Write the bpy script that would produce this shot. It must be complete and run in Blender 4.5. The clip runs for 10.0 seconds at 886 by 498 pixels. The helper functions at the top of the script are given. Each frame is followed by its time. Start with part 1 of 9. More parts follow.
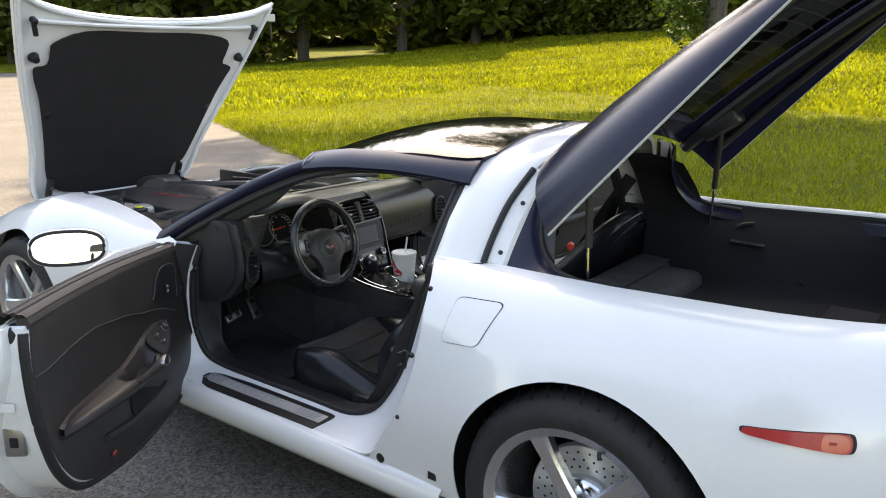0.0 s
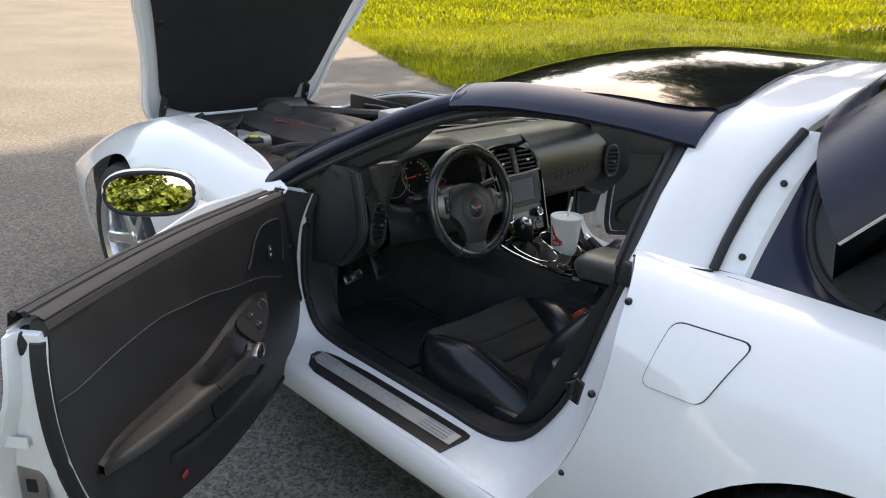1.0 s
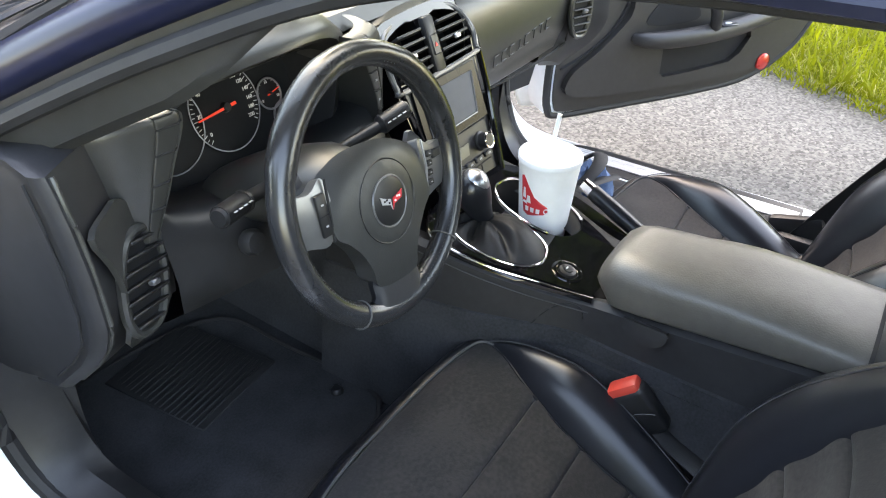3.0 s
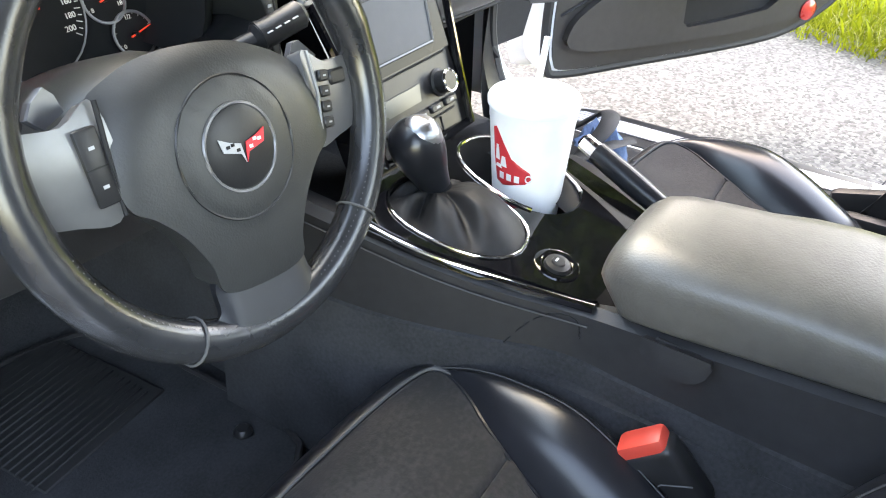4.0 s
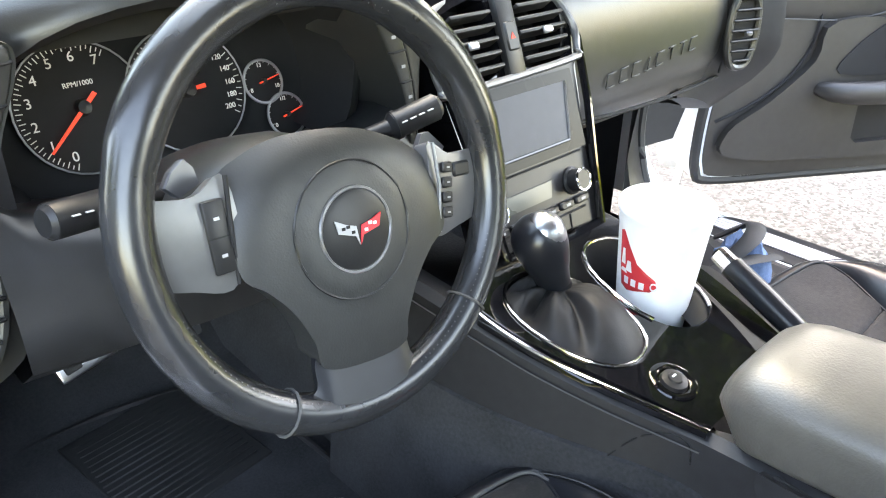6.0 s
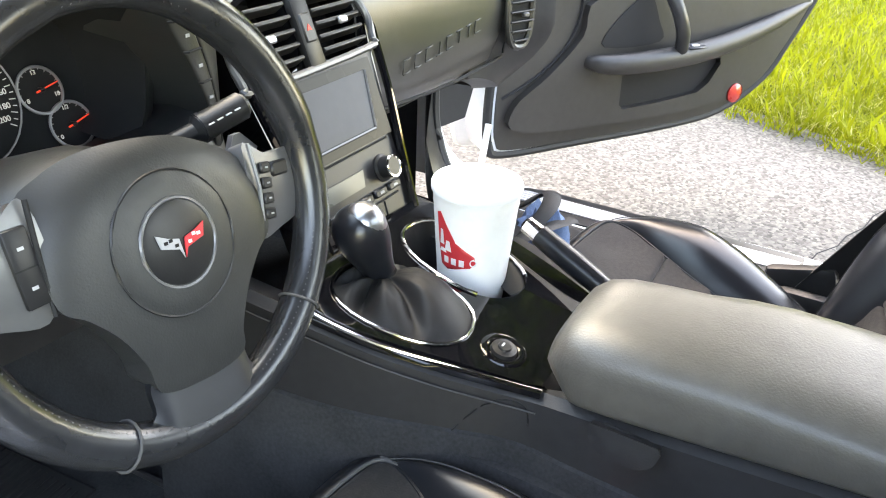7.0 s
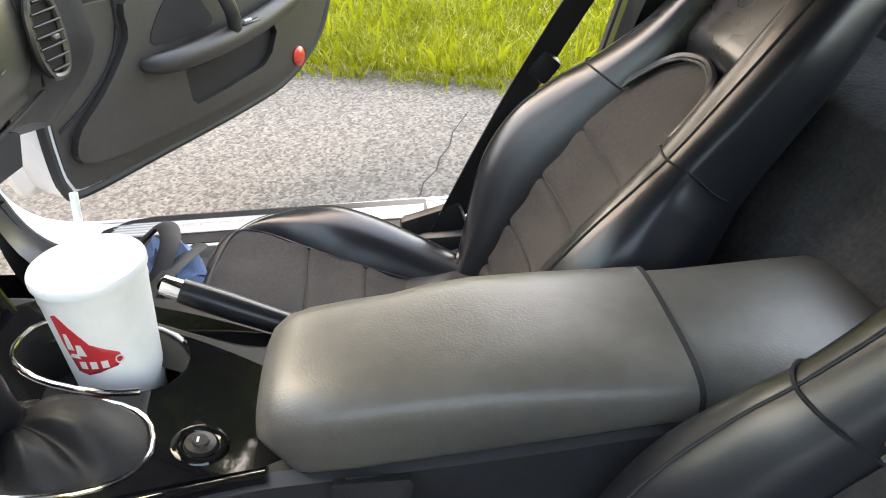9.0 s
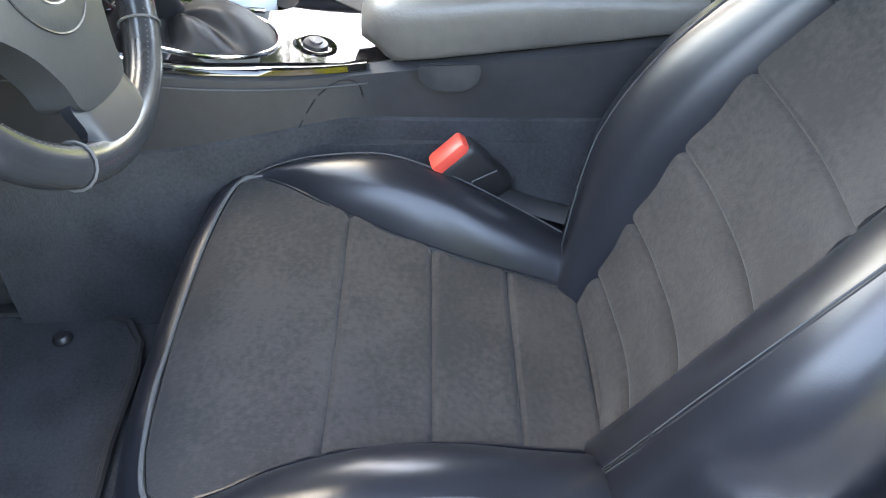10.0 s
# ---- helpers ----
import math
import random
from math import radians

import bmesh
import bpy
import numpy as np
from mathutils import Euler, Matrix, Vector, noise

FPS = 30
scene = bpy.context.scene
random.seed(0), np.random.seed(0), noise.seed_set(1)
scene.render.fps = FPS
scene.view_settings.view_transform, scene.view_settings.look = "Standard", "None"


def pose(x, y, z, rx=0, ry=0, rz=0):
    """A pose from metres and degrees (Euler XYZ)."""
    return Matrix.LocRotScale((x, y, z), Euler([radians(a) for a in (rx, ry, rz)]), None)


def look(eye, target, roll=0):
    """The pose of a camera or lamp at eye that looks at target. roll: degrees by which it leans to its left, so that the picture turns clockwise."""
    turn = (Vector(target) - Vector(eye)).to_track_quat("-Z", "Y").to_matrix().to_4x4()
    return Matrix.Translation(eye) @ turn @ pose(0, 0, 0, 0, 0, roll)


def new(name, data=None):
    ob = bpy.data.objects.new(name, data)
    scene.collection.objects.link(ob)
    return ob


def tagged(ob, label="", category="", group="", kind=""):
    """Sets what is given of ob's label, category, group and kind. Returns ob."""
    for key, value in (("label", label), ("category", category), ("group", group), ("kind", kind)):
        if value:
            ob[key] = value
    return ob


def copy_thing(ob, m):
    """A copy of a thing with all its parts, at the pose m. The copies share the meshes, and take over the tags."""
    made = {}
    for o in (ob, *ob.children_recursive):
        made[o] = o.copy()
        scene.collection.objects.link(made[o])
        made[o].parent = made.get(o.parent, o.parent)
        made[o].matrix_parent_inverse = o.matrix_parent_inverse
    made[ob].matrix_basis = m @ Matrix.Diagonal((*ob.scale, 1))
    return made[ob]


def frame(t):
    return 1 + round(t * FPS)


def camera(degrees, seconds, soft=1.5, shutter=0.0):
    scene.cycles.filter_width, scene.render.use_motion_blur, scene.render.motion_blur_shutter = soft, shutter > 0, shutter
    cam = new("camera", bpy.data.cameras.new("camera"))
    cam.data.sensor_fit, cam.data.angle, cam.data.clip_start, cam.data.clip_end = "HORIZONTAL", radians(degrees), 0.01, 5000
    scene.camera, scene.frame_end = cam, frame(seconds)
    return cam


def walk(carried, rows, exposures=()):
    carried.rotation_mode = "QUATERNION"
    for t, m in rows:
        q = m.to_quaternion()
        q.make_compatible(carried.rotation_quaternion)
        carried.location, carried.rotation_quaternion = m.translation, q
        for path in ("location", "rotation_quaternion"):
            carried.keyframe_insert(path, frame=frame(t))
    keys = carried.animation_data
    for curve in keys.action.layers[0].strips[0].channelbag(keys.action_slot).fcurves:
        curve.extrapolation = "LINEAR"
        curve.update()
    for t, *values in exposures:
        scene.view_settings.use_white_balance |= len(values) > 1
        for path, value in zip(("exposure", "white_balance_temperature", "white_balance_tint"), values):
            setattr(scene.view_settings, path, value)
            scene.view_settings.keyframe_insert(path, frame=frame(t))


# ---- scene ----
cam = camera(59.5, 10.0, soft=1.1)
PATH = [
    (0, (-2.471, -0.78, 1.491), (-0.911, 0.368, 0.994), 0.4),
    (0.5, (-2.228, -0.527, 1.456), (-0.765, 0.722, 0.909), 0.7),
    (1, (-2.008, -0.238, 1.425), (-0.7, 1.113, 0.743), 2.0),
    (1.5, (-1.776, 0.096, 1.402), (-0.5, 1.424, 0.623), 1.1),
    (2, (-1.492, 0.372, 1.352), (-0.227, 1.631, 0.451), 0.7),
    (2.5, (-1.218, 0.607, 1.322), (0.087, 1.751, 0.329), -0.7),
    (3, (-1.024, 0.846, 1.227), (0.393, 1.708, 0.109), 2.4),
    (3.2, (-0.941, 0.891, 1.176), (0.485, 1.719, 0.044), 1.4),
    (4.3, (-0.647, 0.938, 0.97), (0.708, 1.893, -0.15), 0.8),
    (4.5, (-0.633, 0.921, 0.968), (0.695, 1.933, -0.133), 0.3),
    (5, (-0.64, 0.911, 0.99), (0.654, 2.062, -0.011), 0.4),
    (5.2, (-0.655, 0.916, 0.995), (0.627, 2.1, 0.018), 0.4),
    (6.3, (-0.671, 0.921, 1.003), (0.566, 2.171, 0.05), 1.3),
    (6.5, (-0.67, 0.92, 1.0), (0.608, 2.126, 0.045), 1.0),
    (7, (-0.685, 0.941, 1.007), (0.855, 1.772, 0.039), 2.6),
    (7.5, (-0.621, 0.948, 1.011), (1.021, 1.511, 0.018), -0.7),
    (8, (-0.559, 0.972, 1.008), (1.141, 1.232, -0.013), 0.4),
    (8.5, (-0.552, 0.984, 1.024), (1.157, 0.992, -0.014), -3.4),
    (9, (-0.581, 1.005, 1.022), (1.123, 0.902, -0.021), -2.5),
    (9.5, (-0.706, 1.055, 0.984), (0.906, 0.894, -0.189), -0.2),
    (9.6, (-0.742, 1.058, 0.98), (0.852, 0.93, -0.222), -0.4),
    (9.8, (-0.818, 1.054, 0.96), (0.723, 1.004, -0.313), -0.8),
    (10, (-0.888, 1.056, 0.946), (0.586, 1.058, -0.405), -1.1),
]
walk(cam, [(t, look(eye, target, roll)) for t, eye, target, roll in PATH],
     exposures=[(0, 2.3, 8900, 14), (1.0, 2.12, 8800, 14), (1.5, 2.15, 8800, 14), (2.0, 2.32, 8800, 14), (2.6, 2.85, 8600, 14), (3.0, 4.12, 8900, 14), (4.3, 4.7, 8900, 14), (6.5, 4.82, 9100, 14), (7.5, 4.28, 9800, 14), (9, 4.1, 10000, 14), (9.5, 4.26, 9500, 14), (10, 5.30, 8300, 14)])

# ---- light ----
SUN_AZ, SUN_EL = 27.0, 46.0      # degrees: from +x towards +y, above the horizon
world = bpy.data.worlds.new("sky")
scene.world = world
world.use_nodes = True
wn = world.node_tree.nodes
sky = wn.new("ShaderNodeTexSky")
sky.sky_type, sky.sun_disc = "NISHITA", False
sky.sun_elevation, sky.sun_rotation = radians(SUN_EL), radians(90 - SUN_AZ)
sky.air_density, sky.dust_density = 1.1, 1.7
world.node_tree.links.new(sky.outputs[0], wn["Background"].inputs[0])
wn["Background"].inputs[1].default_value = 0.15
sun_data = bpy.data.lights.new("sun", "SUN")
sun_data.energy, sun_data.angle, sun_data.color = 2.7, radians(0.9), (1.0, 0.93, 0.80)
sun = new("sun", sun_data)
sun_dir = Vector((math.cos(radians(SUN_EL)) * math.cos(radians(SUN_AZ)), math.cos(radians(SUN_EL)) * math.sin(radians(SUN_AZ)), math.sin(radians(SUN_EL))))
sun.matrix_world = look(sun_dir * 60, (0, 0, 0))


# ---- materials ----
def material(name, color, rough=0.5, metal=0.0, var=0.12, scale=6.0, fine=60.0, bump=0.0, bump_scale=200.0, coat=0.0, spec=0.5, rough_var=0.08,
             second=None, stretch=(1, 1, 1), sheen=0.0, emit=0.0, island=0.0, span=(0.3, 0.7)):
    """A surface with colour that varies at two scales, uneven gloss and fine relief, in metres."""
    m = bpy.data.materials.new(name)
    m.use_nodes = True
    nodes, links = m.node_tree.nodes, m.node_tree.links
    bsdf = nodes["Principled BSDF"]
    coord = nodes.new("ShaderNodeTexCoord")
    mapping = nodes.new("ShaderNodeMapping")
    mapping.inputs["Scale"].default_value = stretch
    links.new(coord.outputs["Object"], mapping.inputs[0])

    def noise_at(s, detail):
        n = nodes.new("ShaderNodeTexNoise")
        n.inputs["Scale"].default_value, n.inputs["Detail"].default_value = s, detail
        links.new(mapping.outputs[0], n.inputs["Vector"])
        return n

    big, small = noise_at(scale, 4.0), noise_at(fine, 3.0)
    both = nodes.new("ShaderNodeMath")
    both.operation = "MULTIPLY_ADD"
    links.new(big.outputs["Fac"], both.inputs[0])
    both.inputs[1].default_value = 0.6
    half = nodes.new("ShaderNodeMath")
    half.operation = "MULTIPLY"
    half.inputs[1].default_value = 0.4
    links.new(small.outputs["Fac"], half.inputs[0])
    links.new(half.outputs[0], both.inputs[2])
    ramp = nodes.new("ShaderNodeValToRGB")
    dark = tuple(max(0.0, c * (1 - var * 1.6)) for c in color)
    light = tuple(min(1.0, c * (1 + var * 1.6)) for c in (second or color))
    ramp.color_ramp.elements[0].position, ramp.color_ramp.elements[1].position = span
    ramp.color_ramp.elements[0].color, ramp.color_ramp.elements[1].color = (*dark, 1), (*light, 1)
    links.new(both.outputs[0], ramp.inputs[0])
    out = ramp.outputs[0]
    if island:
        geo = nodes.new("ShaderNodeNewGeometry")
        hsv = nodes.new("ShaderNodeHueSaturation")
        rng = nodes.new("ShaderNodeMapRange")
        rng.inputs[3].default_value, rng.inputs[4].default_value = 1 - island, 1 + island
        links.new(geo.outputs["Random Per Island"], rng.inputs[0])
        links.new(rng.outputs[0], hsv.inputs["Value"])
        links.new(out, hsv.inputs["Color"])
        out = hsv.outputs[0]
    links.new(out, bsdf.inputs["Base Color"])
    rr = nodes.new("ShaderNodeMapRange")
    rr.inputs[3].default_value, rr.inputs[4].default_value = max(0.0, rough - rough_var), min(1.0, rough + rough_var)
    links.new(big.outputs["Fac"], rr.inputs[0])
    links.new(rr.outputs[0], bsdf.inputs["Roughness"])
    bsdf.inputs["Metallic"].default_value = metal
    bsdf.inputs["Coat Weight"].default_value = coat
    bsdf.inputs["Coat Roughness"].default_value = 0.03
    bsdf.inputs["Specular IOR Level"].default_value = spec
    bsdf.inputs["Sheen Weight"].default_value = sheen
    if emit:
        links.new(out, bsdf.inputs["Emission Color"])
        bsdf.inputs["Emission Strength"].default_value = emit
    if bump:
        b = nodes.new("ShaderNodeBump")
        b.inputs["Strength"].default_value, b.inputs["Distance"].default_value = bump, min(0.004, 0.35 / bump_scale)
        rel = noise_at(bump_scale, 2.0)
        links.new(rel.outputs["Fac"], b.inputs["Height"])
        links.new(b.outputs[0], bsdf.inputs["Normal"])
    return m


def glass_material(name, tint, rough=0.0, power=1.0):
    """Clear sheet whose gloss grows towards grazing view; power: how late it grows."""
    m = bpy.data.materials.new(name)
    m.use_nodes = True
    nodes, links = m.node_tree.nodes, m.node_tree.links
    clear, gloss, mix, fres = (nodes.new("ShaderNode" + k) for k in ("BsdfTransparent", "BsdfGlossy", "MixShader", "LayerWeight"))
    clear.inputs[0].default_value = (*tint, 1)
    gloss.inputs["Roughness"].default_value = rough
    fres.inputs[0].default_value = 0.84 if power == 1.0 else 0.5
    grow = nodes.new("ShaderNodeMath")
    grow.operation = "POWER"
    grow.inputs[1].default_value = power
    links.new(fres.outputs["Facing"], grow.inputs[0])
    links.new(grow.outputs[0], mix.inputs[0])
    links.new(clear.outputs[0], mix.inputs[1])
    links.new(gloss.outputs[0], mix.inputs[2])
    links.new(mix.outputs[0], nodes["Material Output"].inputs[0])
    return m


WHITE = material("white_paint", (0.74, 0.74, 0.745), 0.22, var=0.015, scale=2, coat=0.8, rough_var=0.05)
JAMB = material("white_jamb_paint", (0.76, 0.77, 0.78), 0.32, var=0.04, scale=7, coat=0.3)
GLOSS_BLACK = material("black_roof_paint", (0.006, 0.006, 0.008), 0.09, var=0.1, spec=0.3, coat=0.45, rough_var=0.02)
# black paint; the blue of the reflected sky is put into its colour
PILLAR = material("satin_black_pillar", (0.009, 0.011, 0.028), 0.30, var=0.15, scale=10, spec=0.3, coat=0.12, rough_var=0.05)
HATCH_BLACK = material("hatch_black_glass", (0.012, 0.014, 0.036), 0.2, var=0.12, scale=5, spec=0.2, rough_var=0.05)
RUBBER = material("rubber_seal", (0.012, 0.012, 0.013), 0.65, var=0.2, scale=20, bump=0.15, bump_scale=300)
LEATHER = material("black_leather", (0.010, 0.011, 0.014), 0.28, spec=0.46, var=0.15, scale=3, bump=0.14, bump_scale=700, rough_var=0.02)
WHEEL_LEATHER = material("worn_wheel_leather", (0.020, 0.021, 0.023), 0.25, spec=0.62, var=0.2, scale=10, bump=0.12, bump_scale=700, rough_var=0.07)
BOOT_LEATHER = material("soft_boot_leather", (0.012, 0.012, 0.013), 0.55, var=0.25, scale=12, bump=0.25, bump_scale=600, spec=0.28, rough_var=0.03)
LIT_SPOKE = material("spoke_silver_lit", (0.21, 0.21, 0.21), 0.32, metal=0.6, var=0.08, rough_var=0.04)
# black leather coloured pale and warm for the light falling on its top
ARM_LEATHER = material("grained_armrest_leather_lit", (0.098, 0.090, 0.079), 0.38, spec=0.55, var=0.12, scale=10, bump=0.34, bump_scale=380, rough_var=0.05)
SUEDE = material("perforated_suede", (0.0104, 0.0092, 0.0092), 0.9, var=0.22, scale=9, fine=160, second=(0.0162, 0.0142, 0.0132), span=(0.42, 0.60), bump=0.45, bump_scale=420, sheen=0.07)
PADDED = material("padded_console_side", (0.020, 0.020, 0.022), 0.52, spec=0.4, var=0.18, scale=9, bump=0.25, bump_scale=600)
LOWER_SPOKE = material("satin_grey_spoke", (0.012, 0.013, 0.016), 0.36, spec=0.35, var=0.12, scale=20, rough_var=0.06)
AIRBAG = material("grained_airbag_cover", (0.026, 0.027, 0.027), 0.40, var=0.12, scale=9, bump=0.3, bump_scale=600, spec=0.45)
DASH = material("grained_dash_plastic", (0.034, 0.034, 0.032), 0.33, var=0.14, scale=9, bump=0.28, bump_scale=650)
DOOR_SKIN = material("grained_door_panel", (0.027, 0.0245, 0.023), 0.47, var=0.16, scale=7, bump=0.3, bump_scale=600)
PLASTIC = material("black_plastic", (0.016, 0.016, 0.017), 0.38, spec=0.36, var=0.18, scale=12, bump=0.12, bump_scale=500)
CARPET = material("black_carpet", (0.020, 0.021, 0.024), 0.97, var=0.4, scale=14, fine=240, bump=0.8, bump_scale=420)
REAR_CARPET = material("grey_rear_carpet", (0.030, 0.029, 0.031), 0.97, var=0.45, scale=16, fine=140, bump=1.0, bump_scale=150)
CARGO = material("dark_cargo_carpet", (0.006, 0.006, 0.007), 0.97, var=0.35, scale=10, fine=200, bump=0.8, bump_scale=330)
PIANO = material("piano_black_trim", (0.005, 0.005, 0.006), 0.045, var=0.1, rough_var=0.02, bump=0.015, bump_scale=45)
CHROME = material("chrome", (0.75, 0.75, 0.76), 0.12, metal=1.0, var=0.05, rough_var=0.05)
SILVER = material("satin_silver", (0.42, 0.42, 0.43), 0.32, metal=1.0, var=0.08, rough_var=0.06)
SILVER_PAINT = material("silver_painted_trim", (0.34, 0.34, 0.35), 0.35, metal=0.7, var=0.08, rough_var=0.06)
ALLOY = material("machined_alloy", (0.72, 0.72, 0.74), 0.22, metal=0.95, var=0.06, rough_var=0.08)
BRUSHED = material("brushed_steel", (0.55, 0.55, 0.55), 0.38, metal=0.55, var=0.08, scale=30, stretch=(1, 0.05, 1))
TYRE = material("tyre_rubber", (0.016, 0.016, 0.017), 0.75, var=0.25, scale=15, bump=0.3, bump_scale=160)
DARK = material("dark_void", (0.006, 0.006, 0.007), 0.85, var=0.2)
INSULATION = material("hood_insulation", (0.011, 0.010, 0.011), 0.95, var=0.35, scale=8, fine=120, bump=0.6, bump_scale=150)
ENGINE = material("engine_cover_plastic", (0.045, 0.040, 0.039), 0.45, var=0.25, scale=10, bump=0.2, bump_scale=200)
ENGINE_LIGHT = material("cast_aluminium", (0.36, 0.36, 0.36), 0.45, metal=0.6, var=0.2, scale=20)
RED_DULL = material("dull_red_lens", (0.42, 0.030, 0.034), 0.30, var=0.08, scale=40, coat=0.2, spec=0.3)
RED = material("red_reflector", (0.50, 0.025, 0.02), 0.30, var=0.12, scale=40, coat=0.8)
RED_PRINT = material("red_print", (0.62, 0.03, 0.04), 0.55, var=0.06)
RED_BUTTON = material("red_buckle_button", (0.62, 0.06, 0.04), 0.4, var=0.06)
RED_LETTER = material("red_letters", (0.32, 0.03, 0.025), 0.5, var=0.1)
FOAM = material("white_foam_cup", (0.88, 0.88, 0.87), 0.55, var=0.02, scale=30, bump=0.12, bump_scale=260)
CUP_LID = material("translucent_lid", (0.80, 0.81, 0.82), 0.3, var=0.03, scale=20)
PRINT_WHITE = material("white_print", (0.75, 0.75, 0.75), 0.5, var=0.03)
GREY_PRINT = material("grey_print", (0.34, 0.34, 0.35), 0.5, var=0.05)
YELLOW = material("yellow_cap", (0.62, 0.60, 0.03), 0.45, var=0.08)
SCREEN = material("unlit_screen", (0.075, 0.080, 0.092), 0.5, var=0.06, spec=0.2)
BEZEL = material("satin_bezel", (0.008, 0.008, 0.009), 0.25, var=0.1, spec=0.12)
DIAL_WHITE = material("lit_dial_white", (0.62, 0.62, 0.60), 0.5, var=0.03, emit=0.012)
DIAL_RED = material("lit_dial_red", (0.85, 0.06, 0.03), 0.5, var=0.03, emit=0.03)
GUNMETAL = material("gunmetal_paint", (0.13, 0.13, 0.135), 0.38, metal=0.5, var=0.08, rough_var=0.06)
LCD = material("unlit_display", (0.075, 0.080, 0.070), 0.3, var=0.06)
NEEDLE = material("red_needle", (0.75, 0.05, 0.03), 0.5, var=0.05)
DENIM = material("blue_cloth", (0.09, 0.15, 0.27), 0.9, var=0.25, scale=30, fine=300, bump=0.5, bump_scale=500)
BLACK_CLOTH = material("black_cloth", (0.014, 0.013, 0.014), 0.9, var=0.3, scale=20, bump=0.5, bump_scale=400)
TAN = material("tan_leather", (0.40, 0.24, 0.10), 0.6, var=0.2, scale=20)
WEB = material("belt_webbing", (0.016, 0.016, 0.017), 0.7, var=0.2, scale=40, bump=0.5, bump_scale=700, stretch=(1, 1, 0.3))
MAT_RUBBER = material("ribbed_mat", (0.010, 0.010, 0.011), 0.85, var=0.2, scale=20)
THREAD = material("grey_thread", (0.060, 0.060, 0.060), 0.8, var=0.1)
THREAD_DARK = material("dark_thread", (0.035, 0.036, 0.038), 0.8, var=0.1)
GLASS = glass_material("window_glass", (0.86, 0.93, 0.88), 0.0, 3.5)
HATCH_GLASS = glass_material("tinted_hatch_glass", (0.62, 0.66, 0.55))
MIRROR = material("mirror_silver", (0.88, 0.89, 0.86), 0.01, metal=1.0, var=0.0, rough_var=0.0)
ASPHALT = material("asphalt", (0.072, 0.066, 0.057), 0.85, var=0.12, scale=0.6, fine=26, bump=0.5, bump_scale=210, second=(0.118, 0.108, 0.094))
LAWN = material("lawn_soil", (0.040, 0.056, 0.002), 0.95, var=0.35, scale=0.6, fine=18, second=(0.095, 0.108, 0.003), bump=0.8, bump_scale=30, spec=0.1)
STRAW = material("dry_grass", (0.30, 0.27, 0.09), 0.7, var=0.25, scale=0.5, fine=8, second=(0.40, 0.37, 0.15), island=0.3, spec=0.15)
BLADE = material("grass_blades", (0.155, 0.184, 0.010), 0.6, var=0.20, scale=0.35, fine=6, second=(0.262, 0.275, 0.014), island=0.35, spec=0.15)
LEAF = material("broad_leaves", (0.035, 0.075, 0.010), 0.5, var=0.3, scale=1.2, fine=6, second=(0.075, 0.125, 0.016), island=0.5)
LEAF_WOODS = material("woods_leaves", (0.042, 0.076, 0.013), 0.6, var=0.35, scale=0.4, fine=3, spec=0.25, second=(0.095, 0.120, 0.018), island=0.55)
BARK = material("grey_bark", (0.075, 0.064, 0.052), 0.9, var=0.4, scale=5, fine=30, bump=1.0, bump_scale=30, stretch=(1, 1, 0.3))
MULCH = material("mulch", (0.10, 0.065, 0.040), 0.95, var=0.5, scale=6, fine=60, bump=1.0, bump_scale=40)
SIGN = material("pale_sign", (0.55, 0.56, 0.52), 0.5, var=0.1)


def leaf_light(m, weight):
    """Lets light through thin leaves."""
    nodes, links = m.node_tree.nodes, m.node_tree.links
    bsdf, out = nodes["Principled BSDF"], nodes["Material Output"]
    through_leaf, mix = nodes.new("ShaderNodeBsdfTranslucent"), nodes.new("ShaderNodeMixShader")
    src = bsdf.inputs["Base Color"].links[0].from_socket
    links.new(src, through_leaf.inputs[0])
    mix.inputs[0].default_value = weight
    links.new(bsdf.outputs[0], mix.inputs[1])
    links.new(through_leaf.outputs[0], mix.inputs[2])
    links.new(mix.outputs[0], out.inputs[0])


def stones(m, size, spread):
    """Small stones of differing brightness, standing a little proud."""
    nodes, links = m.node_tree.nodes, m.node_tree.links
    bsdf = nodes["Principled BSDF"]
    src = bsdf.inputs["Base Color"].links[0].from_socket
    coord, cells, split, gain, mult, bump = (nodes.new("ShaderNode" + k) for k in ("TexCoord", "TexVoronoi", "SeparateColor", "MapRange", "VectorMath", "Bump"))
    cells.inputs["Scale"].default_value = 1 / size
    links.new(coord.outputs["Object"], cells.inputs["Vector"])
    links.new(cells.outputs["Color"], split.inputs[0])
    links.new(split.outputs[0], gain.inputs[0])
    gain.inputs[3].default_value, gain.inputs[4].default_value = 1 - spread, 1 + spread
    mult.operation = "MULTIPLY"
    links.new(src, mult.inputs[0])
    links.new(gain.outputs[0], mult.inputs[1])
    links.new(mult.outputs[0], bsdf.inputs["Base Color"])
    bump.invert = True
    bump.inputs["Strength"].default_value, bump.inputs["Distance"].default_value = 0.6, 0.0015
    links.new(cells.outputs["Distance"], bump.inputs["Height"])
    links.new(bump.outputs[0], bsdf.inputs["Normal"])


stones(ASPHALT, 0.0095, 0.58)
leaf_light(BLADE, 0.45)
leaf_light(STRAW, 0.4)
leaf_light(LEAF, 0.4)
leaf_light(LEAF_WOODS, 0.25)


